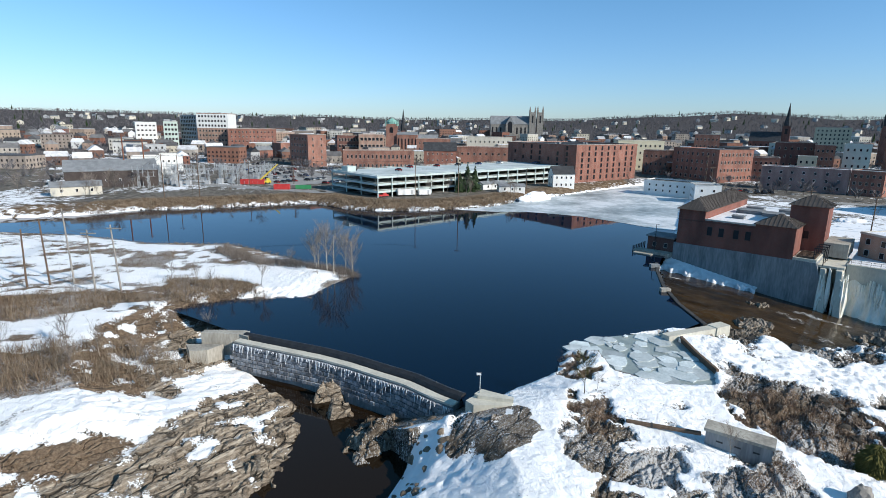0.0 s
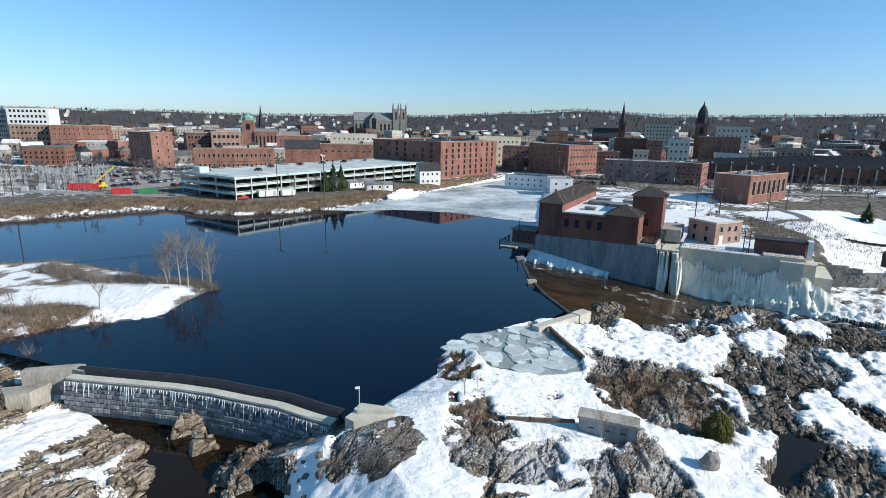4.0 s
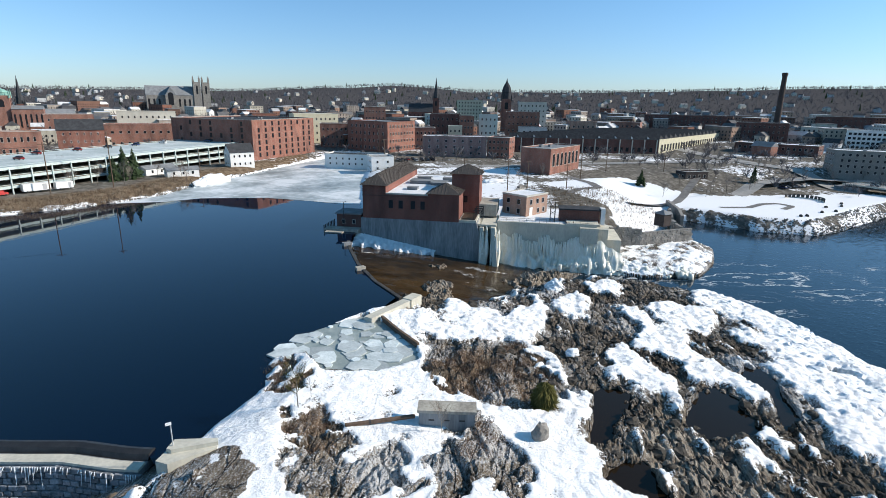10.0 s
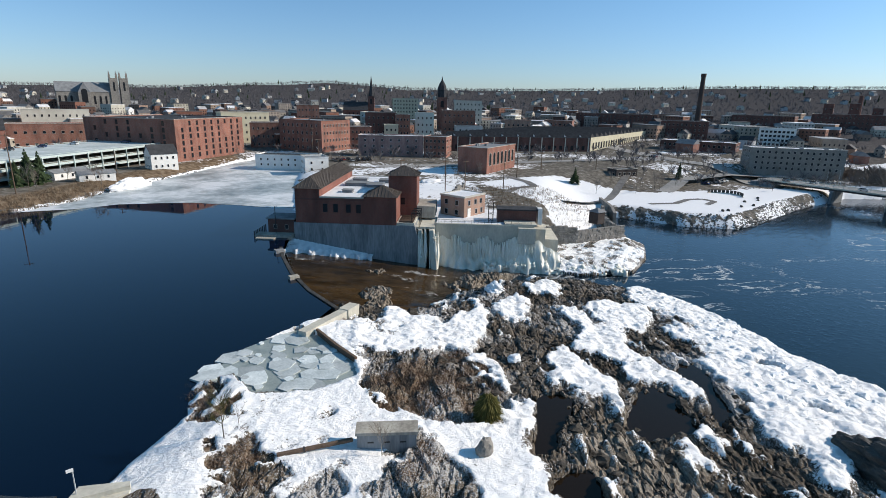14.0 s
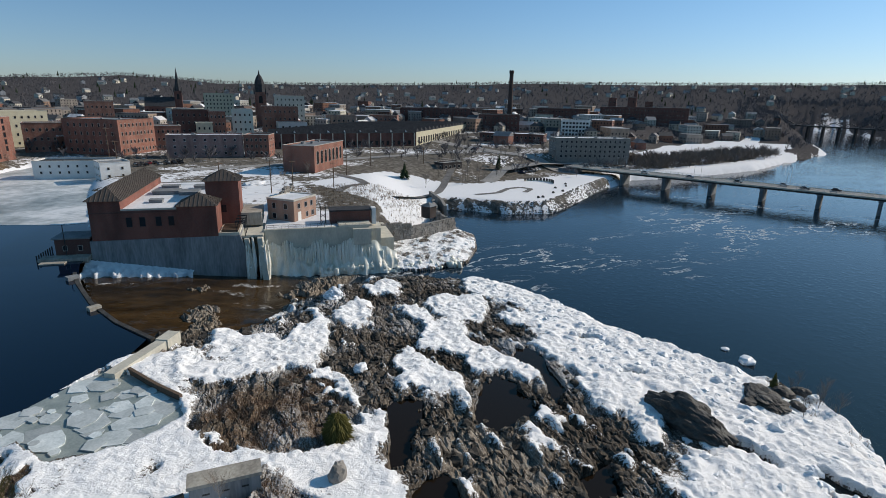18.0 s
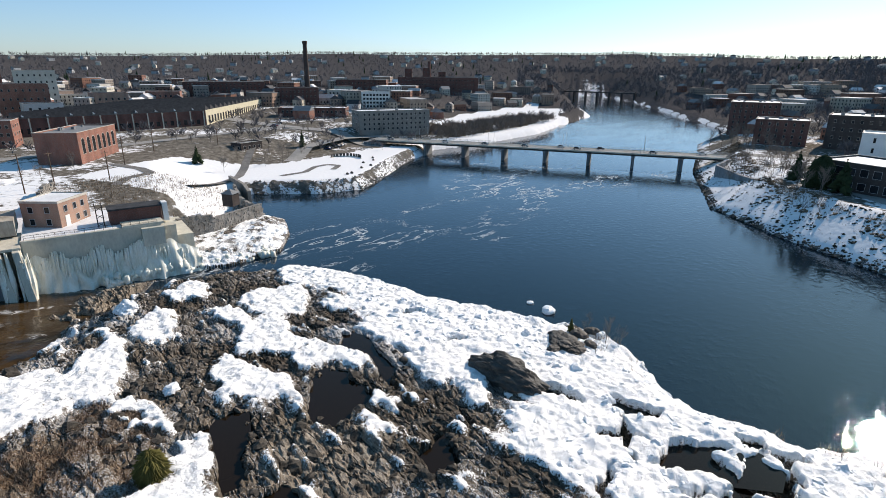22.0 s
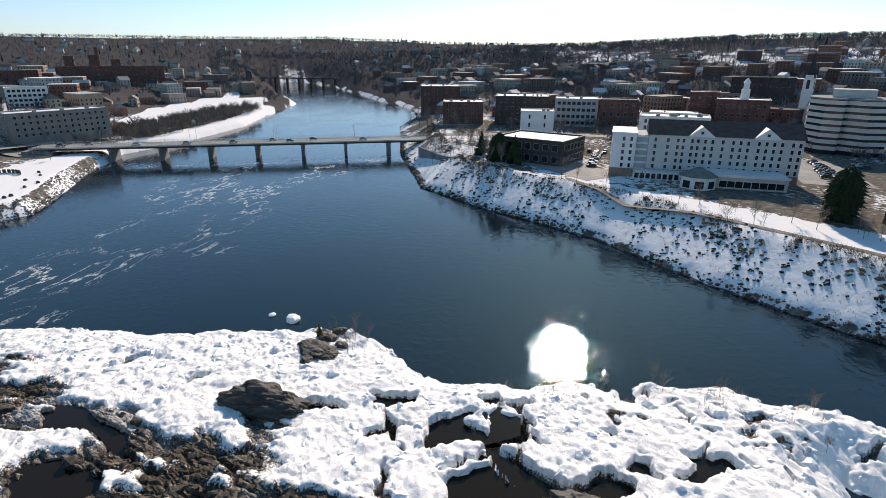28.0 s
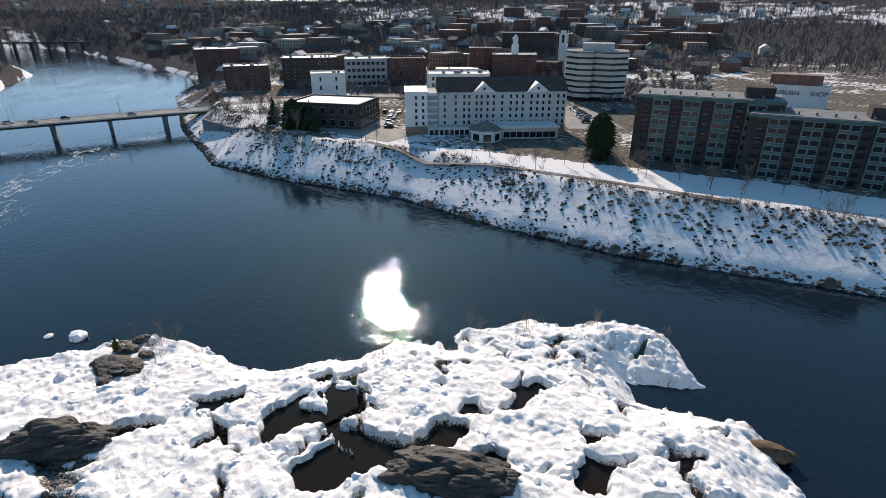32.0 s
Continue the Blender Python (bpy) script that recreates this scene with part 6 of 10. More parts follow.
for a0, a1, zlow, zt in (((122, 124), (146, 112), 0.4, 9.4), ((146, 112), (168, 108), 0.4, 7.2), ((168, 108), (178, 122), 0.4, 6.4), ((178, 122), (198, 138), 0.4, 6.4), ((118, 150), (150, 176), 11.5, 15.4)):
    span, ang = math.hypot(a1[0] - a0[0], a1[1] - a0[1]), math.atan2(a1[1] - a0[1], a1[0] - a0[0])
    z = zlow
    while z < zt:
        s_ = 0.0
        while s_ < span:
            w_ = rng.uniform(0.5, 1.5)
            broken = fbm(np.array([s_ / 6 + a0[0]]), np.array([3.3]), 3, 7)[0]
            if z < zt - 4.5 * max(0.0, broken - 0.42):
                o = 0.09 * (z - zlow) + rng.uniform(-0.14, 0.14)
                rough_block((a0[0] + math.cos(ang) * (s_ + w_ / 2) - math.sin(ang) * o, a0[1] + math.sin(ang) * (s_ + w_ / 2) + math.cos(ang) * o, z + 0.3), w_ / 2, 0.6, 0.32, ang + rng.uniform(-0.05, 0.05))
            s_ += w_
        z += 0.62
st = soup("stone", verts, faces, STONE_WALL)
st.parent = sb
tagged(st, kind="stuff")

# ---- main dam ----
DAM = [(-3.6, 59.6), (-5.9, 61.2), (-10.8, 65.5), (-15.8, 68.4), (-20.5, 71.3), (-26.1, 74.1), (-33.3, 76.9), (-42.2, 80.4)]


def along(pts, step):
    """Evenly spaced points with their directions along a line."""
    out, carry = [], 0.0
    for (ax, ay), (bx_, by_) in zip(pts, pts[1:]):
        ln = math.hypot(bx_ - ax, by_ - ay)
        s = carry
        while s < ln:
            out.append((ax + (bx_ - ax) * s / ln, ay + (by_ - ay) * s / ln, (bx_ - ax) / ln, (by_ - ay) / ln))
            s += step
        carry = s - ln
    return out


dam = thing("dam", Matrix.Identity(4), "curved stone masonry dam with a black crest gate and frozen face", "dam", kind="structure")


def swept(pts, profile, name, material, parent, label=""):
    """Sweeps a cross-section (out, up) along a plan line; out is to the left of the way."""
    bm = bmesh.new()
    rings = []
    sm = along(pts, 1.5) + [(*pts[-1], pts[-1][0] - pts[-2][0], pts[-1][1] - pts[-2][1])]
    for x, y, dx, dy in sm:
        ln = math.hypot(dx, dy)
        nx, ny = -dy / ln, dx / ln
        rings.append([bm.verts.new((x + nx * o, y + ny * o, z)) for o, z in profile])
    k = len(profile)
    for r, s in zip(rings, rings[1:]):
        for i in range(k):
            bm.faces.new((r[i], r[(i + 1) % k], s[(i + 1) % k], s[i]))
    bm.faces.new(rings[0][::-1])
    bm.faces.new(rings[-1])
    bmesh.ops.recalc_face_normals(bm, faces=bm.faces[:])
    return part(name, bm, material, parent, label)


# left of the way (from the island to the bank) is the downstream side
swept(DAM, [(-1.6, 4), (-1.6, 9.0), (2.1, 9.0), (3.0, 2.0), (3.0, 1.5)], "core", CONCRETE_GREY, dam)
swept(DAM, [(-1.5, 9.0), (-1.3, 9.72), (-0.7, 9.95), (-0.05, 9.7), (0.25, 9.02)], "crest_gate", DARK_METAL, dam, "black inflatable crest gate")
swept(DAM, [(0.75, 9.02), (0.75, 9.32), (2.15, 9.32), (2.15, 9.02)], "crest_slab", CONCRETE_PALE, dam, "pale snow-dusted crest slab")
stone_me = boxes((-0.48, 0, -0.32, 0.48, 0.34, 0.32))
me_stone = bpy.data.meshes.new("stone")
bmesh.ops.bevel(stone_me, geom=stone_me.edges[:], offset=0.05, segments=1, affect="EDGES")
stone_me.to_mesh(me_stone)
stone_me.free()
me_stone.materials.append(surface("dark_icy_masonry", (0.085, 0.09, 0.10), (0.33, 0.35, 0.38), 0.5, 0.6, 0.5, 0.05, per_object=0.7))
rng = random.Random(3)
for row in range(6):
    z = 8.6 - row * 0.72
    for i, (x, y, dx, dy) in enumerate(along(DAM, 1.02)):
        o = 2.2 + (9.0 - z) * 0.128 + rng.uniform(-0.06, 0.06)
        sx = (row % 2) * 0.5
        share("stone", me_stone, dam, Matrix.Translation((x - dy * o + dx * sx, y + dx * o + dy * sx, z)) @ Matrix.Rotation(math.atan2(dy, dx), 4, "Z") @ Matrix.Diagonal((rng.uniform(0.9, 1.02), 1, rng.uniform(0.9, 1.05), 1)))
bm = bmesh.new()
for x, y, dx, dy in along(DAM, 0.28):
    if rng.random() < 0.55:
        ln = rng.choice((0.3, 0.5, 0.8, 1.3, 2.6)) * rng.uniform(0.7, 1.3)
        o = 2.62
        px, py = x - dy * o, y + dx * o
        tube(bm, [(px, py, 9.0), (px - dy * 0.1, py + dx * 0.1, 9.0 - ln * 0.5), (px - dy * 0.25, py + dx * 0.25, 9.0 - ln)], [0.08, 0.06, 0.02], 4)
tagged(part("icicle", bm, ICE, dam, "white icicles on the dam face"), kind="stuff")
ab = thing("dam_abutment", Matrix.Identity(4), "pale concrete dam abutment with a camera mast on its end", "abutment", kind="structure")
bm = bmesh.new()
prism(bm, [(-3.1, 55.1), (-2.1, 53.9), (2.9, 54.2), (3.2, 55.4), (-0.9, 57.5)], 4.0, 11.6)
part("block", bm, CONCRETE_PALE, ab)
bm = bmesh.new()
prism(bm, [(-1.9, 56.1), (-1.5, 55.6), (3.1, 54.6), (3.2, 55.3), (-0.9, 57.4)], 11.604, 12.1)
part("curb", bm, CONCRETE_PALE, ab)
# mast that carries a hooded camera, not a lamp
cam_mast = thing("dam_camera_mast", pose(-1.2, 56.3, 12.1), "white mast with a hooded camera at the dam end", "mast")
part("mast", tube(bmesh.new(), [(0, 0, 0), (0, 0, 2.7)], [0.07, 0.06], 6), STEEL, cam_mast)
part("pole_head", boxes((-0.5, -0.12, 2.58, 0.1, 0.12, 2.82)), WHITE_WALL, cam_mast)
la = thing("dam_abutment", Matrix.Identity(4), "weathered concrete abutment wall at the bank end of the dam", "abutment", kind="structure")
bm = bmesh.new()
prism(bm, [(-40.9, 79.4), (-41.6, 82.2), (-43, 82.6), (-50, 82.4), (-50, 80.9), (-43, 80.6)], 5, 9.7)
prism(bm, [(-52, 79.2), (-45.5, 79.6), (-47.2, 76.8), (-50.0, 76.2)], 4, 8.2)
part("wall", bm, CONCRETE, la)

# ---- second dam and its spillway walls ----
D2 = [(44.6, 90.5), (44.6, 103), (46.4, 116.5), (50.2, 131), (53.2, 139.5)]
sd = thing("spillway_dam", Matrix.Identity(4), "low dark spillway dam curving to the powerhouse", "dam", kind="structure")
swept(D2, [(0.5, 4), (0.5, 9.75), (-0.3, 9.75), (-1.4, 4)], "crest", ROCK_DARK, sd)
part("pier", boxes((44.0, 111.8, 6, 46.2, 113.2, 10.3)), CONCRETE, sd)
part("pier", boxes((49.6, 134.2, 6, 52.0, 135.8, 10.4)), CONCRETE_GREY, sd)
swept([(33.5, 82.2), (45.8, 87.6)], [(-0.9, 8), (-0.9, 10.6), (0.9, 10.6), (0.9, 8)], "training_wall", CONCRETE_PALE, sd, "pale concrete training wall")
swept([(44.0, 86.8), (47.2, 88.4)], [(-1.1, 8), (-1.1, 10.75), (1.1, 10.75), (1.1, 8)], "wall_end", CONCRETE_PALE, sd)
swept([(36.2, 82.0), (36.0, 75), (36.3, 68.5)], [(-0.2, 9), (-0.2, 10.5), (0.25, 10.5), (0.25, 9)], "flashboard", WOOD_POLE, sd, "dark timber flashboard")
ib = thing("concrete_bunker", pose(25.3, 48.7, 9.6, 0, 0, -34), "low concrete bunker block on the snowy island", "bunker")
part("block", boxes((0, 0, -1.6, 6.9, 2.0, 2.3)), CONCRETE_GREY, ib)
for k in range(3):
    part("vent_slot", boxes((1.2 + k * 1.9, -0.03, 1.2, 1.9 + k * 1.9, -0.004, 1.4)), DARK_METAL, ib)
part("slab", boxes((-0.2, -0.2, 2.304, 7.1, 2.2, 2.68)), CONCRETE, ib, "weathered tan concrete roof slab")

# ---- parking garage ----
PALE_GREEN = surface("pale_green_steel_panel", (0.42, 0.5, 0.48), (0.52, 0.6, 0.58), 0.3, 0.6, 0.1, 0.01)
gx0, gy0 = -40.6, 246.0
gl, gd = 148.0, 42.0
pg = thing("parking_garage", pose(gx0, gy0, 12, 0, 0, 41.7), "long open three-deck parking garage with pale green rails", "parking garage")
for k in range(4):
    z = -0.3 + k * 3.45
    part("deck", boxes((0, 0, z, gl, gd, z + 0.45)), CONCRETE if k < 3 else surface("snow_dusted_deck", (0.36, 0.42, 0.42), (0.6, 0.64, 0.64), 0.1, 0.85, 0.2, 0.02), pg)
    if k:
        for q, bb in enumerate(((-0.25, -0.25, gl + 0.25, -0.02), (-0.25, gd + 0.02, gl + 0.25, gd + 0.25), (-0.25, -0.02, -0.02, gd + 0.02), (gl + 0.02, -0.02, gl + 0.25, gd + 0.02))):
            part("spandrel_rail", boxes((bb[0], bb[1], z - 0.5, bb[2], bb[3], z + 0.55)), PALE_GREEN, pg, "pale green spandrel panel")
            part("upper_rail", boxes((bb[0], bb[1], z + 0.95, bb[2], bb[3], z + 1.1)), PALE_GREEN, pg)
col_me = bpy.data.meshes.new("column")
cb = boxes((-0.22, -0.22, 0, 0.22, 0.22, 10.9))
cb.to_mesh(col_me)
cb.free()
col_me.materials.append(PALE_GREEN)
for k in range(19):
    for y in (-0.5, 14, 28, gd + 0.5):
        share("column", col_me, pg, pose(k * gl / 18, y, -1.0))
part("ramp_wall", boxes((20, 20, 0.2, 120, 20.4, 9.6)), CONCRETE_GREY, pg)
part("stair_tower", boxes((2, 30, 10.5, 7, 36, 13.2)), PALE_GREEN, pg)

# ---- weave shed with saw-tooth roof ----
ws = thing("weave_shed", Matrix.Identity(4), "vast brick weave shed with saw-tooth roof and yellow end", "mill")
c0, c1, c2, c3 = (Vector(c) for c in ((251, 316), (345, 257), (493, 302), (399, 361)))
part("wall", prism(bmesh.new(), [tuple(c) for c in (c0, c1, c2, c3)], 9, 23.6), BRICK_DARK, ws)
N = 15
for k in range(N):
    a0, a1 = c1 + (c2 - c1) * (k / N), c1 + (c2 - c1) * ((k + 1) / N)
    b0, b1 = a0 + (c0 - c1), a1 + (c0 - c1)
    bm = bmesh.new()
    v = [bm.verts.new(c) for c in ((*a0, 23.61), (*a1, 23.61), (*(a0 + (a1 - a0) * 0.18), 27.2), (*b0, 23.61), (*b1, 23.61), (*(b0 + (b1 - b0) * 0.18), 27.2))]
    for q in ((0, 1, 2), (3, 5, 4), (0, 2, 5, 3), (1, 4, 5, 2), (0, 3, 4, 1)):
        bm.faces.new([v[i] for i in q])
    bmesh.ops.recalc_face_normals(bm, faces=bm.faces[:])
    part("roof_tooth", bm, ROOF_DARK, ws)
ang = math.atan2((c2 - c1).y, (c2 - c1).x)
ln = (c2 - c1).length
yw = part("end_wall", boxes((0, -0.3, 0, ln, -0.02, 15)), YELLOW_WALL, ws, "tall pale yellow end wall")
yw.matrix_basis = pose(c1.x, c1.y, 9, 0, 0, math.degrees(ang))
windows_on(ws, ln, 12.0, 1, 10, 24, 3.2, 5.0, pose(c1.x, c1.y, 0, 0, 0, math.degrees(ang)) @ pose(0, -0.32, 0), CREAM_WALL, GLASS_DARK, margin=0.02)
ang2 = math.degrees(math.atan2((c1 - c0).y, (c1 - c0).x))
for k in range(13):
    part("pilaster", boxes((k * 9.1, -0.4, 0, k * 9.1 + 0.7, -0.02, 14.6)), CREAM_WALL, ws).matrix_basis = pose(c0.x, c0.y, 9, 0, 0, ang2)
windows_on(ws, 110, 13.0, 1, 6, 24, 2.2, 3.0, pose(c0.x, c0.y, 0, 0, 0, ang2), BRICK_DARK, GLASS_DARK, margin=0.02)
for k in range(9):
    bm = bmesh.new()
    v = [bm.verts.new(c) for c in ((0, 0, 0), (2.6, 0, 0), (0.4, 0, 2.2), (0, 1, 0), (2.6, 1, 0), (0.4, 1, 2.2))]
    for q in ((0, 1, 2), (3, 5, 4), (0, 2, 5, 3), (1, 4, 5, 2), (0, 3, 4, 1)):
        bm.faces.new([v[i] for i in q])
    part("roof_vent", bm, WHITE_WALL, ws, "white triangular roof vent").matrix_basis = pose(c0.x, c0.y, 23.62, 0, 0, ang2) @ pose(6 + k * 12, 0.3, 0)

building("brick_substation", "square red brick building with tall arched windows", (192, 207), (228, 222), 17, 13, 25.8, BRICK_RED, ROOF_GREY, 1, 7, 0, (2.6, 6.5), arched=True, units=4, seed=51, skip=0.0, left=False, right=False)
building("white_block", "low white clapboard block with a dark roof", (106, 305), (131, 282), 14, 11, 18, WHITE_WALL, ROOF_DARK, 2, 8, 3, (0.8, 1.0), seed=52, category="building")
building("white_block", "white stucco block beside a utility pole", (119, 268), (131, 265), 13, 11, 19, WHITE_WALL, ROOF_GREY, 2, 2, 3, (0.9, 1.1), seed=53, category="building")
house("boathouse", "pale grey clapboard house with a dark gabled roof", (53.5, 305), 9, 13, 9, 8.2, 4.2, WHITE_WALL, ROOF_DARK, 12, 4, 2)
house("gabled_mill", "brick gabled mill block with a dark roof", (-27, 410), 2, 25, 14, 14, 6, BRICK_RED, ROOF_DARK, 13.5, 6, 3, category="mill")
house("warehouse", "long brown gabled warehouse by the river road", (-199, 258), 34, 42, 24, 8, 5, DARK_WALL, ROOF_GREY, 13, 6, 1, category="warehouse")
house("shed", "low tan gabled shed behind the bank", (-186, 230), 36, 20, 9, 3.6, 2.0, CREAM_WALL, ROOF_GREY, 13, 3, 1, category="shed")

# ---- road bridge ----
BA, BB = Vector((341.5, 128)), Vector((319.5, -84))
bl = (BB - BA).length
ROAD_GREY = surface("salted_road", (0.24, 0.235, 0.225), (0.36, 0.35, 0.335), 0.12, 0.85, 0.2, 0.02)
br = thing("road_bridge", pose(BA.x, BA.y, 0, 0, 0, math.degrees(math.atan2((BB - BA).y, (BB - BA).x))), "concrete girder road bridge over the river with steel railings", "bridge")
part("deck", boxes((-6, 0, 7.9, bl + 6, 14.5, 8.3)), CONCRETE_PALE, br)
part("roadway", boxes((-6, 1.9, 8.304, bl + 6, 12.6, 8.36)), ROAD_GREY, br, "pale salted roadway")
for y in (0.8, 4.8, 9.2, 13.2):
    part("girder", boxes((-4, y, 6.9, bl + 4, y + 0.6, 7.896)), DARK_METAL, br)
for y in (0.05, 14.2):
    part("curb", boxes((-6, y, 8.304, bl + 6, y + 0.25, 8.6)), CONCRETE_PALE, br)
    for z in (8.95, 9.35, 9.75):
        part("rail", boxes((-6, y + 0.08, z, bl + 6, y + 0.16, z + 0.08)), STEEL, br)
post_me = bpy.data.meshes.new("rail_post")
pb = boxes((-0.07, -0.07, 0, 0.07, 0.07, 1.25))
pb.to_mesh(post_me)
pb.free()
post_me.materials.append(STEEL)
for k in range(int(bl / 2.4) + 1):
    for y in (0.17, 14.33):
        share("rail_post", post_me, br, pose(k * 2.4, y, 8.602))
pier_bm = bmesh.new()
prism(pier_bm, [(-0.85, 0.9), (0.0, -0.9), (0.85, 0.9), (0.85, 13), (0, 15), (-0.85, 13)], -3, 6.2)
box(pier_bm, -1.1, 0.3, 6.204, 1.1, 14.2, 6.896)
pier_me = bpy.data.meshes.new("pier")
pier_bm.to_mesh(pier_me)
pier_bm.free()
pier_me.materials.append(CONCRETE_GREY)
for s in (33, 58.5, 84, 109.5, 135, 159.5, 185):
    share("pier", pier_me, br, pose(s, 0, 0))
part("abutment", boxes((-10, 0.3, -3, 2, 14.2, 6.89)), CONCRETE_GREY, br)
part("abutment", boxes((bl - 3, 0.3, -3, bl + 12, 14.2, 6.89)), CONCRETE_GREY, br)
for s in (30, 75, 120, 165):
    for y, d in ((0.0, 1), (14.5, -1)):
        lp = thing("street_lamp", br.matrix_basis @ pose(s, y, 8.3), "slim steel street lamp on the bridge rail", "street lamp", "bridge lamps")
        part("pole", tube(bmesh.new(), [(0, 0, 0), (0, 0, 8.5)], [0.1, 0.07], 5), STEEL, lp)
        part("arm", tube(bmesh.new(), [(0, 0, 8.4), (0, d * 1.8, 8.8)], [0.05, 0.05], 4), STEEL, lp)
        part("pole_head", boxes((-0.15, d * 1.8 - 0.3, 8.72, 0.15, d * 1.8 + 0.3, 8.9)), DARK_METAL, lp)
w = thing("river_wall", Matrix.Identity(4), "pale curving concrete river wall below the bridge end", "retaining wall", kind="structure")
swept([(316, -80), (290, -66), (262, -70), (238, -80), (222, -88)], [(-0.5, 2), (-0.5, 9.4), (0.5, 9.4), (0.5, 2)], "wall", CONCRETE_GREY, w)


# ---- cars ----
def car_meshes(paint):
    bm = bmesh.new()
    prof = [(-2.25, 0.45), (-2.28, 0.85), (-2.0, 1.0), (-0.95, 1.08), (1.0, 1.08), (2.0, 0.95), (2.28, 0.75), (2.25, 0.4)]
    a = [bm.verts.new((x, -0.88, z)) for x, z in prof]
    b = [bm.verts.new((x, 0.88, z)) for x, z in prof]
    bm.faces.new(a)
    bm.faces.new(b[::-1])
    for i in range(len(prof)):
        j = (i + 1) % len(prof)
        bm.faces.new((a[j], a[i], b[i], b[j]))
    body = bpy.data.meshes.new("body")
    bm.to_mesh(body)
    bm.free()
    body.materials.append(paint)
    bm = bmesh.new()
    lo = [bm.verts.new(c) for c in ((-1.9, -0.82, 1.05), (1.1, -0.82, 1.05), (1.1, 0.82, 1.05), (-1.9, 0.82, 1.05))]
    hi = [bm.verts.new(c) for c in ((-1.45, -0.66, 1.6), (0.4, -0.66, 1.6), (0.4, 0.66, 1.6), (-1.45, 0.66, 1.6))]
    for i in range(4):
        bm.faces.new((lo[i], lo[(i + 1) % 4], hi[(i + 1) % 4], hi[i]))
    bm.faces.new(hi)
    cab = bpy.data.meshes.new("cabin_glass")
    bm.to_mesh(cab)
    bm.free()
    cab.materials.append(GLASS_DARK)
    bm = boxes((-1.45, -0.66, 1.604, 0.4, 0.66, 1.66))
    top = bpy.data.meshes.new("roof")
    bm.to_mesh(top)
    bm.free()
    top.materials.append(paint)
    return body, cab, top


wb = bmesh.new()
tube(wb, [(0, -0.11, 0), (0, 0.11, 0)], [0.34, 0.34], 10)
wheel_me = bpy.data.meshes.new("wheel")
wb.to_mesh(wheel_me)
wb.free()
wheel_me.materials.append(DARK_METAL)
CAR_COLOURS = (("black", (0.015, 0.015, 0.017)), ("dark grey", (0.06, 0.062, 0.066)), ("silver", (0.4, 0.41, 0.42)), ("white", (0.68, 0.68, 0.68)), ("dark red", (0.2, 0.02, 0.02)), ("dark blue", (0.03, 0.05, 0.12)))
CARS = []
for cname, rgb in CAR_COLOURS:
    m, n_, l_, b_ = mat("car_paint_" + cname.replace(" ", "_"))
    b_.inputs["Base Color"].default_value = (*rgb, 1)
    b_.inputs["Roughness"].default_value = 0.25
    CARS.append((cname, car_meshes(m)))


def ground_z(x, y):
    return float(land_height(np.array([float(x)]), np.array([float(y)]))[0])


def car(x, y, ang, z=None, kind=None, rng=random.Random(77)):
    cname, (body, cab, top) = CARS[kind if kind is not None else rng.choices(range(6), (5, 4, 3, 3, 2, 2))[0]]
    ob = thing("car", pose(x, y, ground_z(x, y) + 0.05 if z is None else z, 0, 0, ang), f"{cname} parked car on the pavement" if z is None else f"{cname} car standing on the bridge roadway", "car", "parked cars")
    share("body", body, ob, Matrix.Identity(4))
    share("cabin_glass", cab, ob, Matrix.Identity(4))
    share("roof", top, ob, Matrix.Identity(4))
    for wx in (-1.4, 1.4):
        for wy in (-0.8, 0.8):
            share("wheel", wheel_me, ob, pose(wx, wy, 0.34))


for s, lane, kind in ((46, 4.2, 2), (72, 4.3, 1), (97, 4.2, 0), (118, 9.8, 2), (128, 4.3, 0), (141, 9.6, 0), (170, 4.2, 1), (196, 9.7, 3), (20, 9.5, 2), (8, 4.2, 0)):
    p = br.matrix_basis @ Vector((s, lane, 8.37))
    car(p.x, p.y, -96, p.z, kind)
rng = random.Random(8)
for row, (x0, y0, x1, y1, n) in enumerate(((-108, 300, -84, 330, 9), (-120, 318, -98, 350, 10), (-132, 335, -112, 372, 11), (-142, 352, -120, 388, 10), (-152, 372, -136, 402, 9), (-175, 400, -150, 430, 10), (-80, 300, -66, 322, 5), (206, -120, 236, -142, 11), (214, -112, 246, -134, 11), (224, -108, 256, -130, 10), (252, -128, 232, -150, 8), (165, -205, 190, -222, 8), (160, -196, 178, -212, 6), (166, -226, 180, -236, 4), (150, 300, 175, 296, 8), (148, 294, 172, 289, 7), (350, 208, 372, 214, 8), (310, 150, 330, 146, 6), (400, 120, 412, 108, 5))):
    a = math.degrees(math.atan2(y1 - y0, x1 - x0)) + 90
    for k in range(n):
        if rng.random() < 0.85:
            t = (k + 0.5) / n
            car(x0 + (x1 - x0) * t + rng.uniform(-0.3, 0.3), y0 + (y1 - y0) * t + rng.uniform(-0.3, 0.3), a + rng.choice((0, 180)) + rng.uniform(-3, 3))
for k in range(22):
    p = pg.matrix_basis @ Vector((8 + k * 6.2 + rng.uniform(-2, 2), rng.choice((6, 20, 34)), 10.56))
    if k % 3 == 0:
        car(p.x, p.y, 41.7 + 90, p.z)

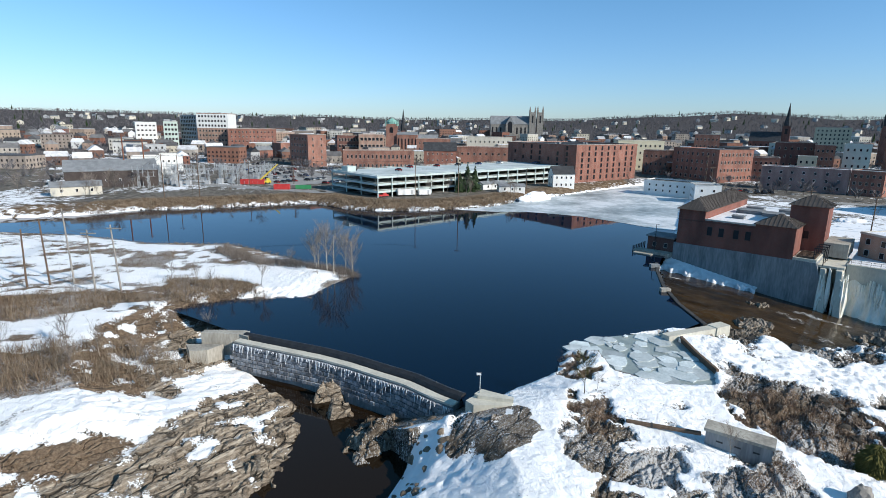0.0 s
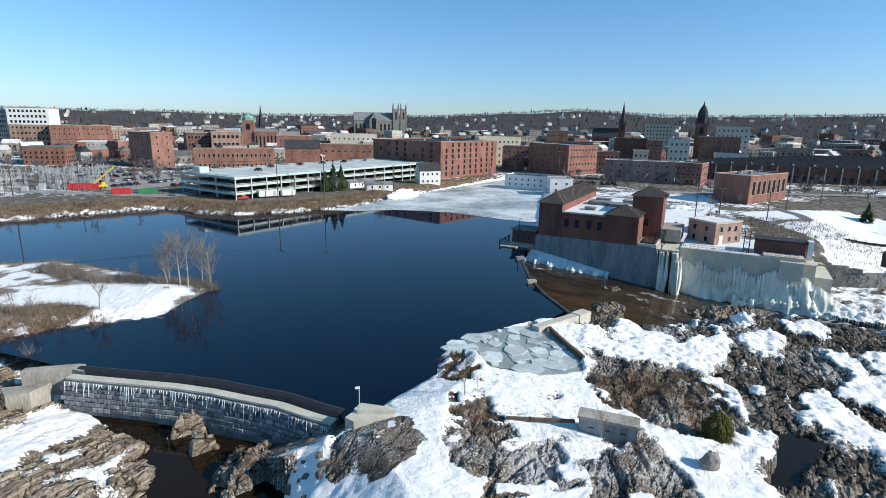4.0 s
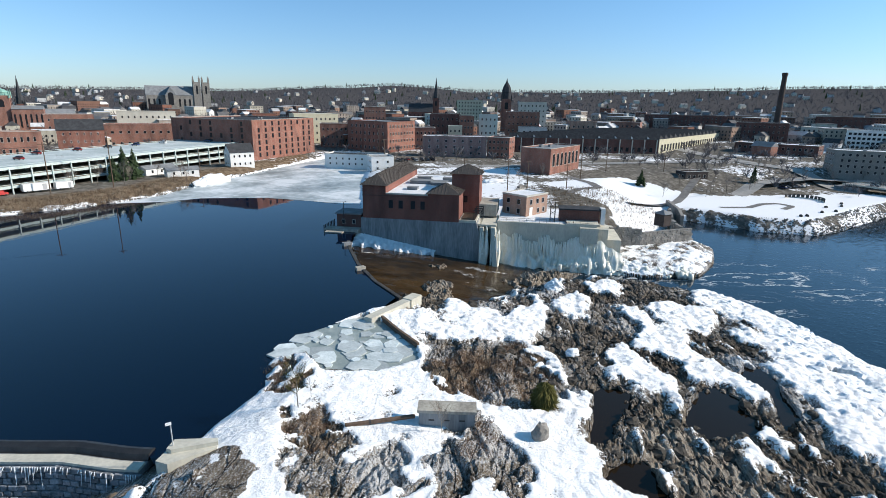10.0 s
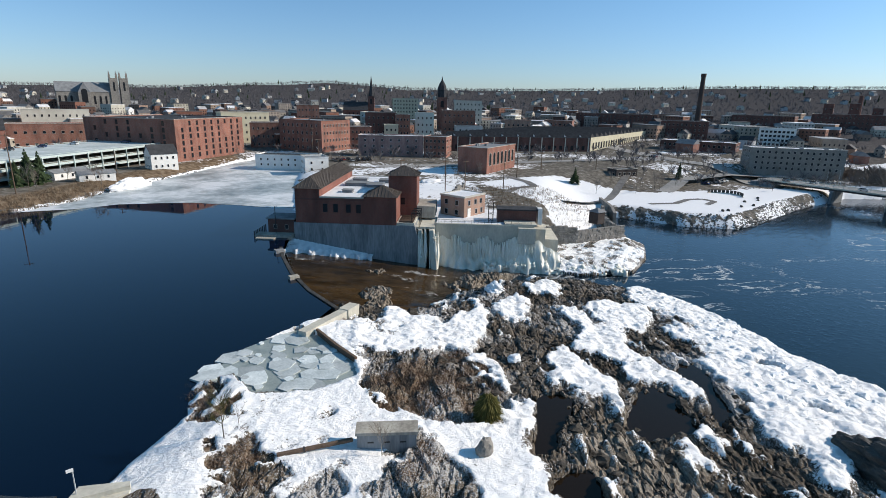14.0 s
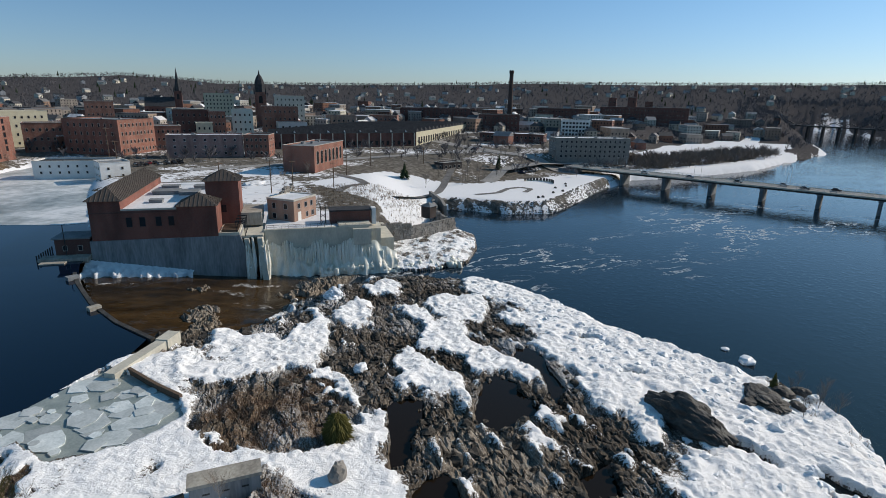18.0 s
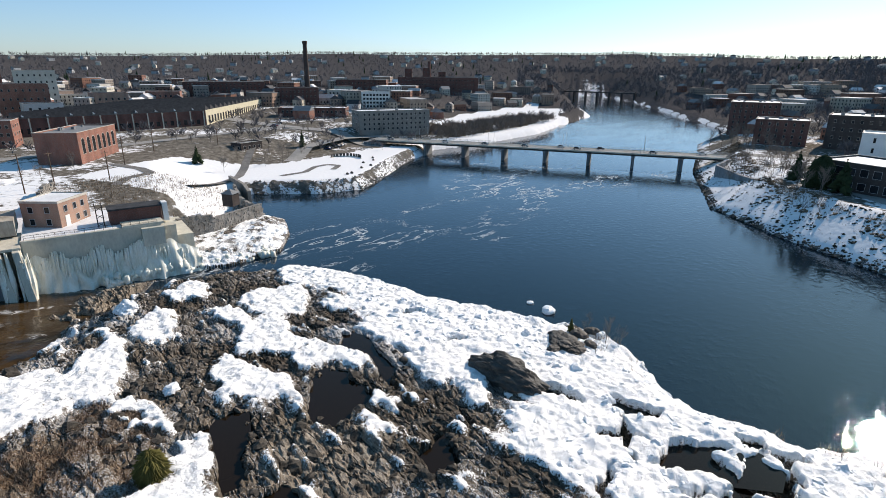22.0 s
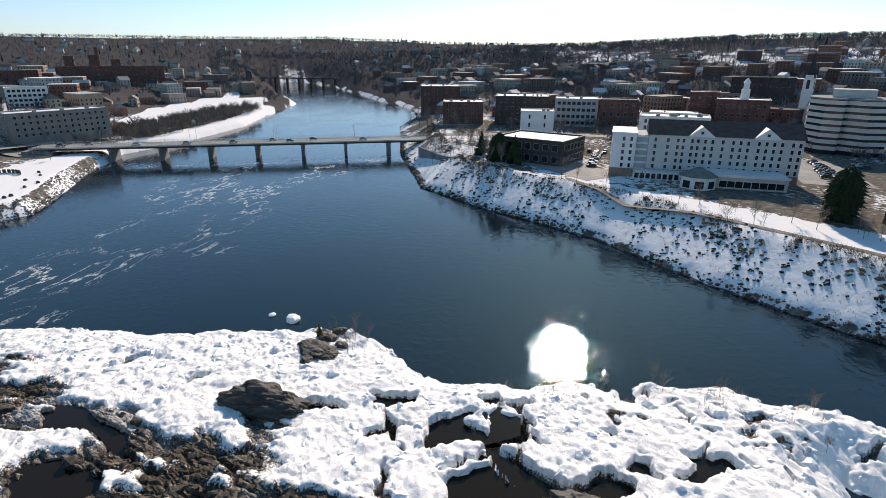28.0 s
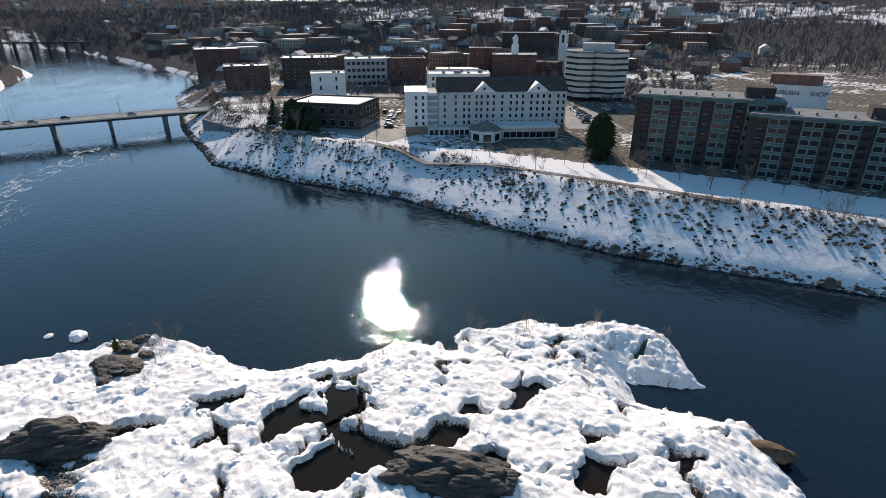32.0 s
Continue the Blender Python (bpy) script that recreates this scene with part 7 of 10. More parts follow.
# ---- hotel ----
HOTEL_WALL = surface("hotel_cream_plaster", (0.5, 0.49, 0.47), (0.6, 0.59, 0.56), 0.3, 0.8, 0.1, 0.01)
HT = pose(192, -120, 11, 0, 0, math.degrees(math.atan2(-55, -37)))
ht = thing("hotel", HT, "white six-storey riverside hotel with a dark gabled roof", "hotel")
part("main_wall", boxes((13.5, 0, -3, 66, 17, 16.4)), HOTEL_WALL, ht)
part("base_course", boxes((13.4, -0.12, -3, 66.1, -0.004, 3.2), (-0.1, -1.7, -3, 9.1, -1.504, 3.2)), BRICK_TAN, ht)
part("wing_wall", boxes((0, -1.5, -3, 9, 17, 16.6)), WHITE_WALL, ht)
part("wing_roof", boxes((-0.25, -1.75, 16.604, 9.25, 17.25, 17.0)), ROOF_SNOW, ht)
part("stair_link", boxes((9.02, 0.8, -3, 13.48, 16, 16.0)), GREY_WALL, ht)
for k in range(6):
    part("balcony_band", boxes((9.1, 0.3, 2.6 + k * 2.5, 13.4, 0.78, 3.3 + k * 2.5)), WHITE_WALL, ht)


def gable_roof(x0, x1, y0, y1, z0, rise, o=0.5):
    bm = bmesh.new()
    ym = (y0 + y1) / 2
    v = [bm.verts.new(c) for c in ((x0, y0 - o, z0), (x1, y0 - o, z0), (x1, y1 + o, z0), (x0, y1 + o, z0), (x0, ym, z0 + rise), (x1, ym, z0 + rise))]
    for q in ((0, 1, 5, 4), (2, 3, 4, 5), (0, 4, 3), (1, 2, 5), (3, 2, 1, 0)):
        bm.faces.new([v[i] for i in q])
    return bm


part("main_roof", gable_roof(13.0, 66.6, 0, 17, 16.404, 5.0), ROOF_DARK, ht, "dark shingled gable roof")
for gx in (32, 54):
    bm = bmesh.new()
    v = [bm.verts.new(c) for c in ((gx - 4.8, -0.55, 16.2), (gx + 4.8, -0.55, 16.2), (gx, -0.55, 20.0), (gx, 7, 20.0), (gx - 4.8, 0.3, 16.2), (gx + 4.8, 0.3, 16.2))]
    for q in ((0, 1, 2), (0, 2, 3, 4), (1, 5, 3, 2)):
        bm.faces.new([v[i] for i in q])
    part("gable", bm, WHITE_WALL, ht, "white front gable")
    part("gable_vent", boxes((gx - 0.5, -0.62, 17.2, gx + 0.5, -0.56, 18.2)), ROOF_DARK, ht)
hw = window_mesh(0.95, 1.5, WHITE_WALL)
for s in range(5):
    for wx in (16, 20.5, 24, 26, 29, 31, 33.5, 36, 39.5, 43, 45.5, 48, 51.5, 54, 56.5, 59, 62.5, 64.8):
        share("window", hw, ht, pose(wx, 0, 3.6 + s * 2.55))
    for wx in (4.4, 7.2):
        share("window", hw, ht, pose(wx, -1.5, 3.6 + s * 2.55))
    for wy in (3, 8, 13):
        share("window", hw, ht, pose(66, wy, 3.6 + s * 2.55, 0, 0, 90))
        share("window", hw, ht, pose(0, wy, 3.6 + s * 2.55, 0, 0, -90))
part("porch", boxes((9, -4.5, -1, 28, -0.13, 2.6), (8.6, -4.9, 2.604, 28.4, -0.13, 3.0)), WHITE_WALL, ht)
for k in range(9):
    share("window", window_mesh(1.5, 2.0, WHITE_WALL), ht, pose(10.4 + k * 2.05, -4.5, 0.2))
part("annex", boxes((28.5, -13, -2, 60, -0.13, 4.2)), CREAM_WALL, ht)
part("annex_roof", boxes((28.1, -13.4, 4.204, 60.4, -0.15, 4.7)), ROOF_SNOW, ht)
part("annex_parapet", boxes((28.1, -13.6, 4.2, 60.4, -13.402, 5.1)), WHITE_WALL, ht)
for k in range(8):
    share("window", window_mesh(2.4, 2.2, WHITE_WALL), ht, pose(39.5 + k * 2.6, -13, 0.6))
bm = bmesh.new()
prism(bm, [(31 + 6.2 * math.cos(a), -13.5 + 6.2 * math.sin(a)) for a in np.linspace(0.39, math.tau + 0.39, 8, endpoint=False)], -2, 4.4)
part("pavilion", bm, WHITE_WALL, ht)
for k in range(8):
    a = 0.39 + (k + 0.5) * math.tau / 8
    share("window", window_mesh(3.0, 2.6, WHITE_WALL), ht, pose(31 + 5.73 * math.cos(a), -13.5 + 5.73 * math.sin(a), 0.5, 0, 0, math.degrees(a) + 90))
bm = bmesh.new()
ring = [bm.verts.new((31 + 6.9 * math.cos(a), -13.5 + 6.9 * math.sin(a), 4.404)) for a in np.linspace(0.39, math.tau + 0.39, 8, endpoint=False)]
apex = bm.verts.new((31, -13.5, 7.6))
for i in range(8):
    bm.faces.new((ring[i], ring[(i + 1) % 8], apex))
bm.faces.new(ring[::-1])
part("pavilion_roof", bm, surface("green_grey_shingles", (0.14, 0.15, 0.13), (0.22, 0.23, 0.2), 0.6, 0.85, 0.3, 0.02), ht, "eight-sided shingle roof")
for k in range(14):
    part("roof_vent", boxes((16 + k * 3.6, 10.6, 19.4, 16.5 + k * 3.6, 11.1, 20.9)), ROOF_GREY, ht)

# ---- apartment blocks ----
TEAL = surface("teal_spandrel_panel", (0.05, 0.11, 0.10), (0.085, 0.16, 0.15), 0.4, 0.5, 0.1, 0.01)
for p0, p1, z1, nb, dp in (((111, -157), (73.5, -176), 31.5, 4, 17), ((79, -166.5), (42, -182.5), 28.5, 4, 17)):
    ln = math.hypot(p1[0] - p0[0], p1[1] - p0[1])
    ap = thing("apartment_block", pose(p0[0], p0[1], 10.5, 0, 0, math.degrees(math.atan2(p1[1] - p0[1], p1[0] - p0[0]))), "dark brown brick apartment block with teal glazed bays", "apartment block", "riverside apartments")
    h = z1 - 10.5
    part("wall", boxes((0, 0, -4, ln, dp, h)), DARK_WALL, ap)
    part("fascia", boxes((-0.2, -0.7, h + 0.004, ln + 0.2, dp + 0.2, h + 0.9)), TEAL, ap)
    part("roof", boxes((0.2, 0, h + 0.904, ln - 0.2, dp - 0.2, h + 1.1)), ROOF_GREY, ap)
    st = h / 7
    for k in range(nb):
        x0 = 5.0 + k * (ln - 6) / nb
        part("bay", boxes((x0, -0.6, 0, x0 + 5.4, -0.004, h)), TEAL, ap, "teal panel bay")
        for s in range(7):
            share("window", window_mesh(2.1, 1.5, GREY_WALL), ap, pose(x0 + 1.45, -0.6, s * st + 0.9))
            share("window", window_mesh(2.1, 1.5, GREY_WALL), ap, pose(x0 + 3.95, -0.6, s * st + 0.9))
            part("balcony", boxes((x0 - 3.2, -1.0, s * st + 0.1, x0 - 0.3, -0.004, s * st + 0.3), (x0 - 3.2, -1.0, s * st + 0.304, x0 - 0.3, -0.92, s * st + 1.2)), DARK_METAL, ap)
            share("window", window_mesh(1.6, 1.7, DARK_WALL), ap, pose(x0 - 1.8, 0, s * st + 0.4))
    part("plant_room", boxes((ln - 11, 4, h + 1.104, ln - 3, 12, h + 4.2)), DARK_WALL, ap)
    for k in range(8):
        part("roof_vent", boxes((3 + k * ln / 9, 3, h + 1.104, 3.6 + k * ln / 9, 3.6, h + 2.0)), ROOF_GREY, ap)

# ---- banded office tower ----
ot = thing("office_tower", pose(209, -262, 11, 0, 0, 219), "stepped cream office tower with dark window bands", "office tower")
octo = [(-17, -4), (-10, -12.5), (-2.2, -13.5), (-1.4, -10.5), (8, -14), (17, -9), (17, 9), (9, 14), (-9, 14), (-17, 9)]
TOWER_BAND = surface("cream_precast_band", (0.5, 0.48, 0.44), (0.6, 0.58, 0.54), 0.3, 0.85, 0.1, 0.01)
part("core", prism(bmesh.new(), [(x * 0.975, y * 0.975) for x, y in octo], -4, 25.5), GLASS_DARK, ot)
for k in range(8):
    z = 2.0 + k * 3.05
    part("cream_band", prism(bmesh.new(), octo, z, z + 1.85), TOWER_BAND, ot, "cream spandrel band")
part("roof", prism(bmesh.new(), octo, 25.504, 26.2), ROOF_GREY, ot)
part("penthouse", boxes((-8, -5, 26.204, 9, 6, 30.0)), TOWER_BAND, ot)
part("base", prism(bmesh.new(), [(x * 0.93, y * 0.93) for x, y in octo], -4, 1.98), DARK_WALL, ot)

# ---- riverside shop building ----
building("glass_shop", "dark glazed two-storey building with a snowy roof", (237, -89), (211, -109), 24, 10.5, 21.5, DARK_WALL, ROOF_SNOW, 2, 7, 6, (2.6, 2.6), seed=61, frame_mat=GREY_WALL)
sg = building("furniture_store", "white store with a red brick upper floor and a painted sign", (130, -302), (106, -311), 18, 12, 23, WHITE_WALL, ROOF_SNOW, 1, 0, 0, seed=62)
for text, x in (("AUBURN", 1.0), ("SHOP", 17.5)):
    cu = bpy.data.curves.new("lettering", "FONT")
    cu.body, cu.size, cu.extrude = text, 3.0, 0.06
    cu.materials.append(ROOF_DARK)
    tx = new("lettering", cu)
    tx.parent = sg
    tx.matrix_basis = pose(x, -0.14, 6.6, 90, 0, 0)
part("upper_floor", boxes((-1, 8, 10.4, 22, 17.5, 15.5)), BRICK_RED, sg)

# ---- churches and landmarks ----
bs = thing("basilica", pose(57, 893, 28, 0, 0, -2), "grey granite basilica with twin pinnacled towers", "church")
part("nave", boxes((0, 0, -6, 62, 22, 22)), STONE_WALL, bs)
part("nave_roof", gable_roof(-0.5, 62.5, 0, 22, 22.004, 13), ROOF_GREY, bs)
part("transept", boxes((24, -7, -6, 38, 29, 22)), STONE_WALL, bs)
bm = bmesh.new()
v = [bm.verts.new(c) for c in ((24, -7, 22.004), (38, -7, 22.004), (31, -7, 34), (24, 29, 22.004), (38, 29, 22.004), (31, 29, 34))]
for q in ((0, 1, 2), (3, 5, 4), (0, 2, 5, 3), (1, 4, 5, 2)):
    bm.faces.new([v[i] for i in q])
part("transept_roof", bm, ROOF_GREY, bs)
for tx in (62.2, 74.5):
    part("tower", boxes((tx, -1, -6, tx + 10, 9, 41)), STONE_WALL, bs)
    for px in (tx, tx + 8.4):
        for py in (-1.2, 7.4):
            bm = boxes((px, py, -4, px + 1.8, py + 1.8, 43))
            v = [bm.verts.new(c) for c in ((px, py, 43.004), (px + 1.8, py, 43.004), (px + 1.8, py + 1.8, 43.004), (px, py + 1.8, 43.004), (px + 0.9, py + 0.9, 51))]
            for i in range(4):
                bm.faces.new((v[i], v[(i + 1) % 4], v[4]))
            part("pinnacle", bm, STONE_WALL, bs)
    share("window", arch_mesh(2.4, 12, STONE_WALL), bs, pose(tx + 5, -1, 24))
for k in range(9):
    share("window", arch_mesh(2.6, 11, STONE_WALL), bs, pose(3.2 + k * 6.6, 0, 6)) if not 3 <= k <= 5 else None
share("window", arch_mesh(7, 18, STONE_WALL), bs, pose(31, -7, 8))


def spire_church(name, label, x, y, z0, ang, wall, roof, tower_w, tower_h, spire_h, body, spire_mat, dome=False):
    """A tower with a spire in front of a gabled nave that lies to its side."""
    ob = thing(name, pose(x, y, z0, 0, 0, ang), label, "church")
    t = tower_w / 2
    part("tower", boxes((-t, -t, -6, t, t, tower_h)), wall, ob)
    for k in range(4):
        share("window", arch_mesh(tower_w * 0.34, tower_h * 0.2, wall), ob, pose(0, 0, tower_h * 0.7, 0, 0, 90 * k) @ pose(0, -t, 0))
    bm = bmesh.new()
    n = 8
    if dome:
        prof = [(t * 0.95, 0), (t * 0.95, spire_h * 0.3), (t * 1.0, spire_h * 0.34), (t * 0.8, spire_h * 0.55), (t * 0.45, spire_h * 0.72), (t * 0.2, spire_h * 0.8), (0.1, spire_h)]
    else:
        prof = [(t * 1.05, 0), (t * 0.6, spire_h * 0.35), (0.08, spire_h)]
    rings = [[bm.verts.new((r * math.cos(a), r * math.sin(a), tower_h + 0.004 + z)) for a in np.linspace(0.39, math.tau + 0.39, n, endpoint=False)] for r, z in prof]
    for r, s in zip(rings, rings[1:]):
        for i in range(n):
            bm.faces.new((r[i], r[(i + 1) % n], s[(i + 1) % n], s[i]))
    bm.faces.new(rings[0][::-1])
    part("spire", bm, spire_mat, ob)
    for sx in (-t, t):
        for sy in (-t, t):
            part("pinnacle", tube(bmesh.new(), [(sx, sy, tower_h - 2), (sx, sy, tower_h + 2), (sx, sy, tower_h + 5)], [0.7, 0.6, 0.05], 6), spire_mat, ob)
    if body:
        bl_, bw, bh, rise = body
        x0, x1 = (t + 0.02, t + bl_) if bl_ > 0 else (-t + bl_, -t - 0.02)
        part("nave", boxes((x0, -bw / 2, -6, x1, bw / 2, bh)), wall, ob)
        part("nave_roof", gable_roof(x0, x1, -bw / 2, bw / 2, bh + 0.004, rise), roof, ob)
        for k in range(6):
            share("window", arch_mesh(1.4, bh * 0.55, wall), ob, pose(x0 + (x1 - x0) * (k + 0.5) / 6, -bw / 2, bh * 0.25))
    return ob


spire_church("spired_church", "red brick church with a thin dark spire", -60.5, 610, 16, 3, BRICK_DARK, ROOF_GREY, 6.5, 24, 24, (36, 18, 12, 8), ROOF_DARK)
spire_church("brick_church", "dark red brick church with a tall pinnacled spire", 380, 634, 20, -35, BRICK_DARK, ROOF_DARK, 8, 32, 26, (-32, 20, 14, 11), ROOF_DARK)
spire_church("clock_tower_hall", "red brick city hall clock tower with a domed cap", 382, 487, 16, -35, BRICK_RED, ROOF_DARK, 11, 36, 22, None, ROOF_DARK, True)
spire_church("white_church", "white clapboard church with a dark steeple", 305, -345, 14, 210, WHITE_WALL, ROOF_GREY, 6, 30, 16, (24, 14, 10, 8), ROOF_DARK)
spire_church("domed_hall", "brick hall with a small green copper dome", -71, 590, 16, 0, BRICK_ORANGE, ROOF_GREY, 12, 31, 7, (22, 16, 20, 3), surface("green_copper", (0.16, 0.34, 0.28), (0.24, 0.44, 0.38), 1, 0.7), True)
cup = building("town_hall", "dark brick hall with a white clock cupola", (300, -266), (279, -288), 20, 12, 30, BRICK_DARK, ROOF_SNOW, 3, 8, 4, seed=63)
part("cupola", boxes((13, 6, 17.4, 18, 11, 24), (13.8, 6.8, 24.004, 17.2, 10.2, 28)), WHITE_WALL, cup, "white clock cupola")
part("cupola_roof", tube(bmesh.new(), [(15.5, 8.5, 28.004), (15.5, 8.5, 31)], [2.4, 0.1], 8), WHITE_WALL, cup)
ch = thing("mill_chimney", pose(550, 281, 12), "tall round brick mill chimney, darkened all round to its shaded side", "chimney")
# brick darkened all round: the shade of the side facing away from the sun
SHADED_BRICK = brick_surface("shaded_chimney_brick", (0.075, 0.05, 0.043), (0.055, 0.038, 0.034), (0.07, 0.06, 0.055))
part("shaft", tube(bmesh.new(), [(0, 0, -4), (0, 0, 62), (0, 0, 66.5)], [3.4, 2.1, 2.1], 20), SHADED_BRICK, ch)
part("cap", tube(bmesh.new(), [(0, 0, 64.5), (0, 0, 67.6)], [2.5, 2.5], 20), SHADED_BRICK, ch)
for tx, ty, h in ((788, 247, 54), (794, 222, 55), (800, 200, 50)):
    building("stair_tower", "square brick mill stair tower", (tx, ty), (tx + 2.5, ty - 10), 10, 12, h, BRICK_DARK, ROOF_DARK, 5, 2, 2, seed=64, category="mill tower")
c2_ = thing("mill_chimney", pose(805, 215, 12), "square brick stack above the red mill", "chimney")
part("shaft", tube(bmesh.new(), [(0, 0, 0), (0, 0, 52)], [3.0, 2.2], 12), BRICK_DARK, c2_)

# ---- ice on the pond ----
bay = sheet("ice_bay", [(-2, 232), (14, 228), (27, 230), (40, 225), (51, 219), (64, 205), (73, 193), (82, 190), (104, 240), (130, 288), (140, 318), (126, 354), (76, 312), (33, 272), (14, 250)], POND + 0.05, None, "broken grey-white ice on the bay of the pond")
m, n, l, b = mat("bay_ice")
f1, f2 = noise_node(n, l, 0.05, 5), noise_node(n, l, 0.35, 4)
l.new(ramp(n, l, math_node(n, l, "ADD", math_node(n, l, "MULTIPLY", f1, 0.7), math_node(n, l, "MULTIPLY", f2, 0.3)), [(0.37, (0.2, 0.24, 0.25)), (0.49, (0.44, 0.48, 0.49)), (0.6, (0.74, 0.76, 0.77))]), b.inputs["Base Color"])
b.inputs["Roughness"].default_value = 0.45
bay.data.materials[0] = m
FLOE = surface("grey_floe_ice", (0.38, 0.43, 0.43), (0.62, 0.66, 0.66), 0.4, 0.5, 0.4, 0.04, per_object=0.7)
pi = thing("pond_ice", Matrix.Identity(4), "grey broken ice floes frozen against the island", "ice")
rng = random.Random(21)
part("ice_sheet", prism(bmesh.new(), [(15.5, 77), (24, 83.5), (34, 86), (36.3, 80), (36.3, 69), (34, 64), (27, 63), (19, 66), (18.5, 73)], 9.3, 9.58), surface("grey_green_ice", (0.2, 0.24, 0.23), (0.33, 0.37, 0.35), 0.5, 0.4, 0.3, 0.03), pi)
for k in range(120):
    x, y = rng.uniform(14, 36), rng.uniform(64, 86)
    if float(poly_sd(np.array([x]), np.array([y]), ICE_POND)[0]) < 0.6:
        continue
    r = rng.choice((0.5, 0.7, 0.9, 1.4, 2.0, 2.4))
    nn = rng.randint(5, 7)
    off = rng.random() * 6
    pts = [(x + r * rng.uniform(0.7, 1.15) * math.cos(off + i * math.tau / nn), y + r * rng.uniform(0.7, 1.15) * math.sin(off + i * math.tau / nn)) for i in range(nn)]
    part("floe", prism(bmesh.new(), pts, 9.5, 9.62 + rng.random() * 0.22), FLOE, pi)

# ---- loose rocks, ice blocks and boulders ----
def at_ledge(x, y):
    return float(ledge_height(np.array([float(x)]), np.array([float(y)]))[0])


def scatter(name, label, material, n, pick, size, seed, rough=0.4, sink=0.3, squash=0.8, category="rock", bare=False):
    rng = random.Random(seed)
    hx, hy = pick(np.random.default_rng(seed), n)
    if bare:
        clear = ledge_masks(hx, hy)[0] < 0.35
        hx, hy = hx[clear], hy[clear]
    hz = np.maximum(ledge_height(hx, hy), land_height(hx, hy))
    verts, faces = [], []
    for x, y, z in zip(hx, hy, hz):
        r = rng.uniform(*size) * rng.uniform(0.6, 1.0)
        lump(verts, faces, (x, y, z - sink * r), r, r * squash * rng.uniform(0.6, 1.1), rng, rough, rng.uniform(0.55, 1))
    return tagged(soup(name, verts, faces, material), label, category, kind="stuff")


def in_poly(poly, x0, x1, y0, y1, margin=0.0):
    def pick(gen, n):
        x, y = gen.uniform(x0, x1, 8 * n), gen.uniform(y0, y1, 8 * n)
        keep = poly_sd(x, y, poly) > margin
        return x[keep][:n], y[keep][:n]
    return pick


ROCKS = surface("dark_broken_rock", (0.02, 0.018, 0.016), (0.11, 0.098, 0.083), 0.7, 0.8, 0.6, 0.1, stretch=(1, 1.6, 2.5))
scatter("loose_rocks", "dark broken rocks strewn over the ledges", ROCKS, 1500, in_poly([(40, 92), (72, 106), (110, 98), (128, 80), (118, 62), (100, 44), (84, 30), (66, 8), (46, -22), (34, 14), (44, 36), (46, 60), (60, 74)], 34, 128, -22, 106), (0.3, 1.3), 31, 0.55, bare=True)
scatter("ice_blocks", "rounded white ice blocks on the frozen ledge", ICE, 700, in_poly(ICE_FIELD, 10, 133, -86, 72, 1.0), (0.4, 1.5), 32, 0.45, 0.45, 0.8, "ice")
scatter("channel_rocks", "wet brown rocks below the dam", surface("wet_brown_rock", (0.06, 0.045, 0.032), (0.24, 0.185, 0.13), 0.6, 0.7, 0.6, 0.08), 260, in_poly([(-34, 74), (-10, 62), (-4, 50), (-12, 34), (-28, 30), (-30, 50)], -36, -4, 30, 76), (0.3, 1.1), 33)
scatter("apron_ice", "white ice heaps on the shelf below the tailrace wall", ICE, 200, in_poly(APRON, 96, 186, 86, 128, 0.5), (0.4, 1.2), 34, 0.3, 0.4, 0.8, "ice")
STONES = surface("riprap_stone", (0.09, 0.085, 0.08), (0.3, 0.285, 0.26), 0.8, 0.9, 0.5, 0.06)


def beside(line, spread, side=1):
    pts = np.array(along(line, 0.7))

    def pick(gen, n):
        x, y, dx, dy = pts[gen.integers(0, len(pts), n)].T
        o = gen.uniform(0, spread, n) * side
        return x - dy * o + gen.uniform(-0.4, 0.4, n), y + dx * o + gen.uniform(-0.4, 0.4, n)
    return pick


STONES_DARK = surface("dark_riprap_stone", (0.035, 0.033, 0.03), (0.16, 0.15, 0.14), 0.8, 0.9, 0.5, 0.06)
scatter("riprap_south", "grey riprap stones along the waterline of the snowy bank", STONES_DARK, 1700, beside(SOUTH_SHORE[2:14], 3.0, -1), (0.2, 0.75), 35, 0.35, 0.2)
scatter("riprap_park", "grey riprap stones edging the snowy park", STONES, 1300, beside([(321, 97), (288, 97), (250, 94), (231, 95), (216, 111), (212, 128), (207, 137)], 6.5, -1), (0.2, 0.6), 36, 0.35, 0.2)
scatter("shore_stones", "mixed stones along the pond shore", STONES, 420, beside(POND_POLY[2:13], 3.5, 1), (0.25, 0.8), 37, 0.35, 0.2)


def boulder(name, label, x, y, rx, ry, h, ang, material, seed, sub=3, category="boulder", z=None):
    bm = bmesh.new()
    bmesh.ops.create_icosphere(bm, subdivisions=sub, radius=1)
    off = Vector((seed * 3.1, seed * 1.7, 0))
    for v in bm.verts:
        facet = noise.voronoi(v.co * 1.7 + off)[0]
        g = 0.92 + 0.24 * noise.noise(v.co * 1.2 + off) + 0.34 * (facet[1] - facet[0]) - 0.1 * abs(noise.noise(Vector((v.co.x * 2, v.co.y * 5, v.co.z * 5)) + off)) + 0.06 * noise.noise(v.co * 9 + off)
        v.co = Vector((v.co.x * rx * g, v.co.y * ry * g, max(v.co.z, -0.5) * h * g))
    ob = part(name, bm, material)
    ob.matrix_basis = pose(x, y, (at_ledge(x, y) if z is None else z) + 0.1 * h, 0, 0, ang)
    return tagged(ob, label, category)


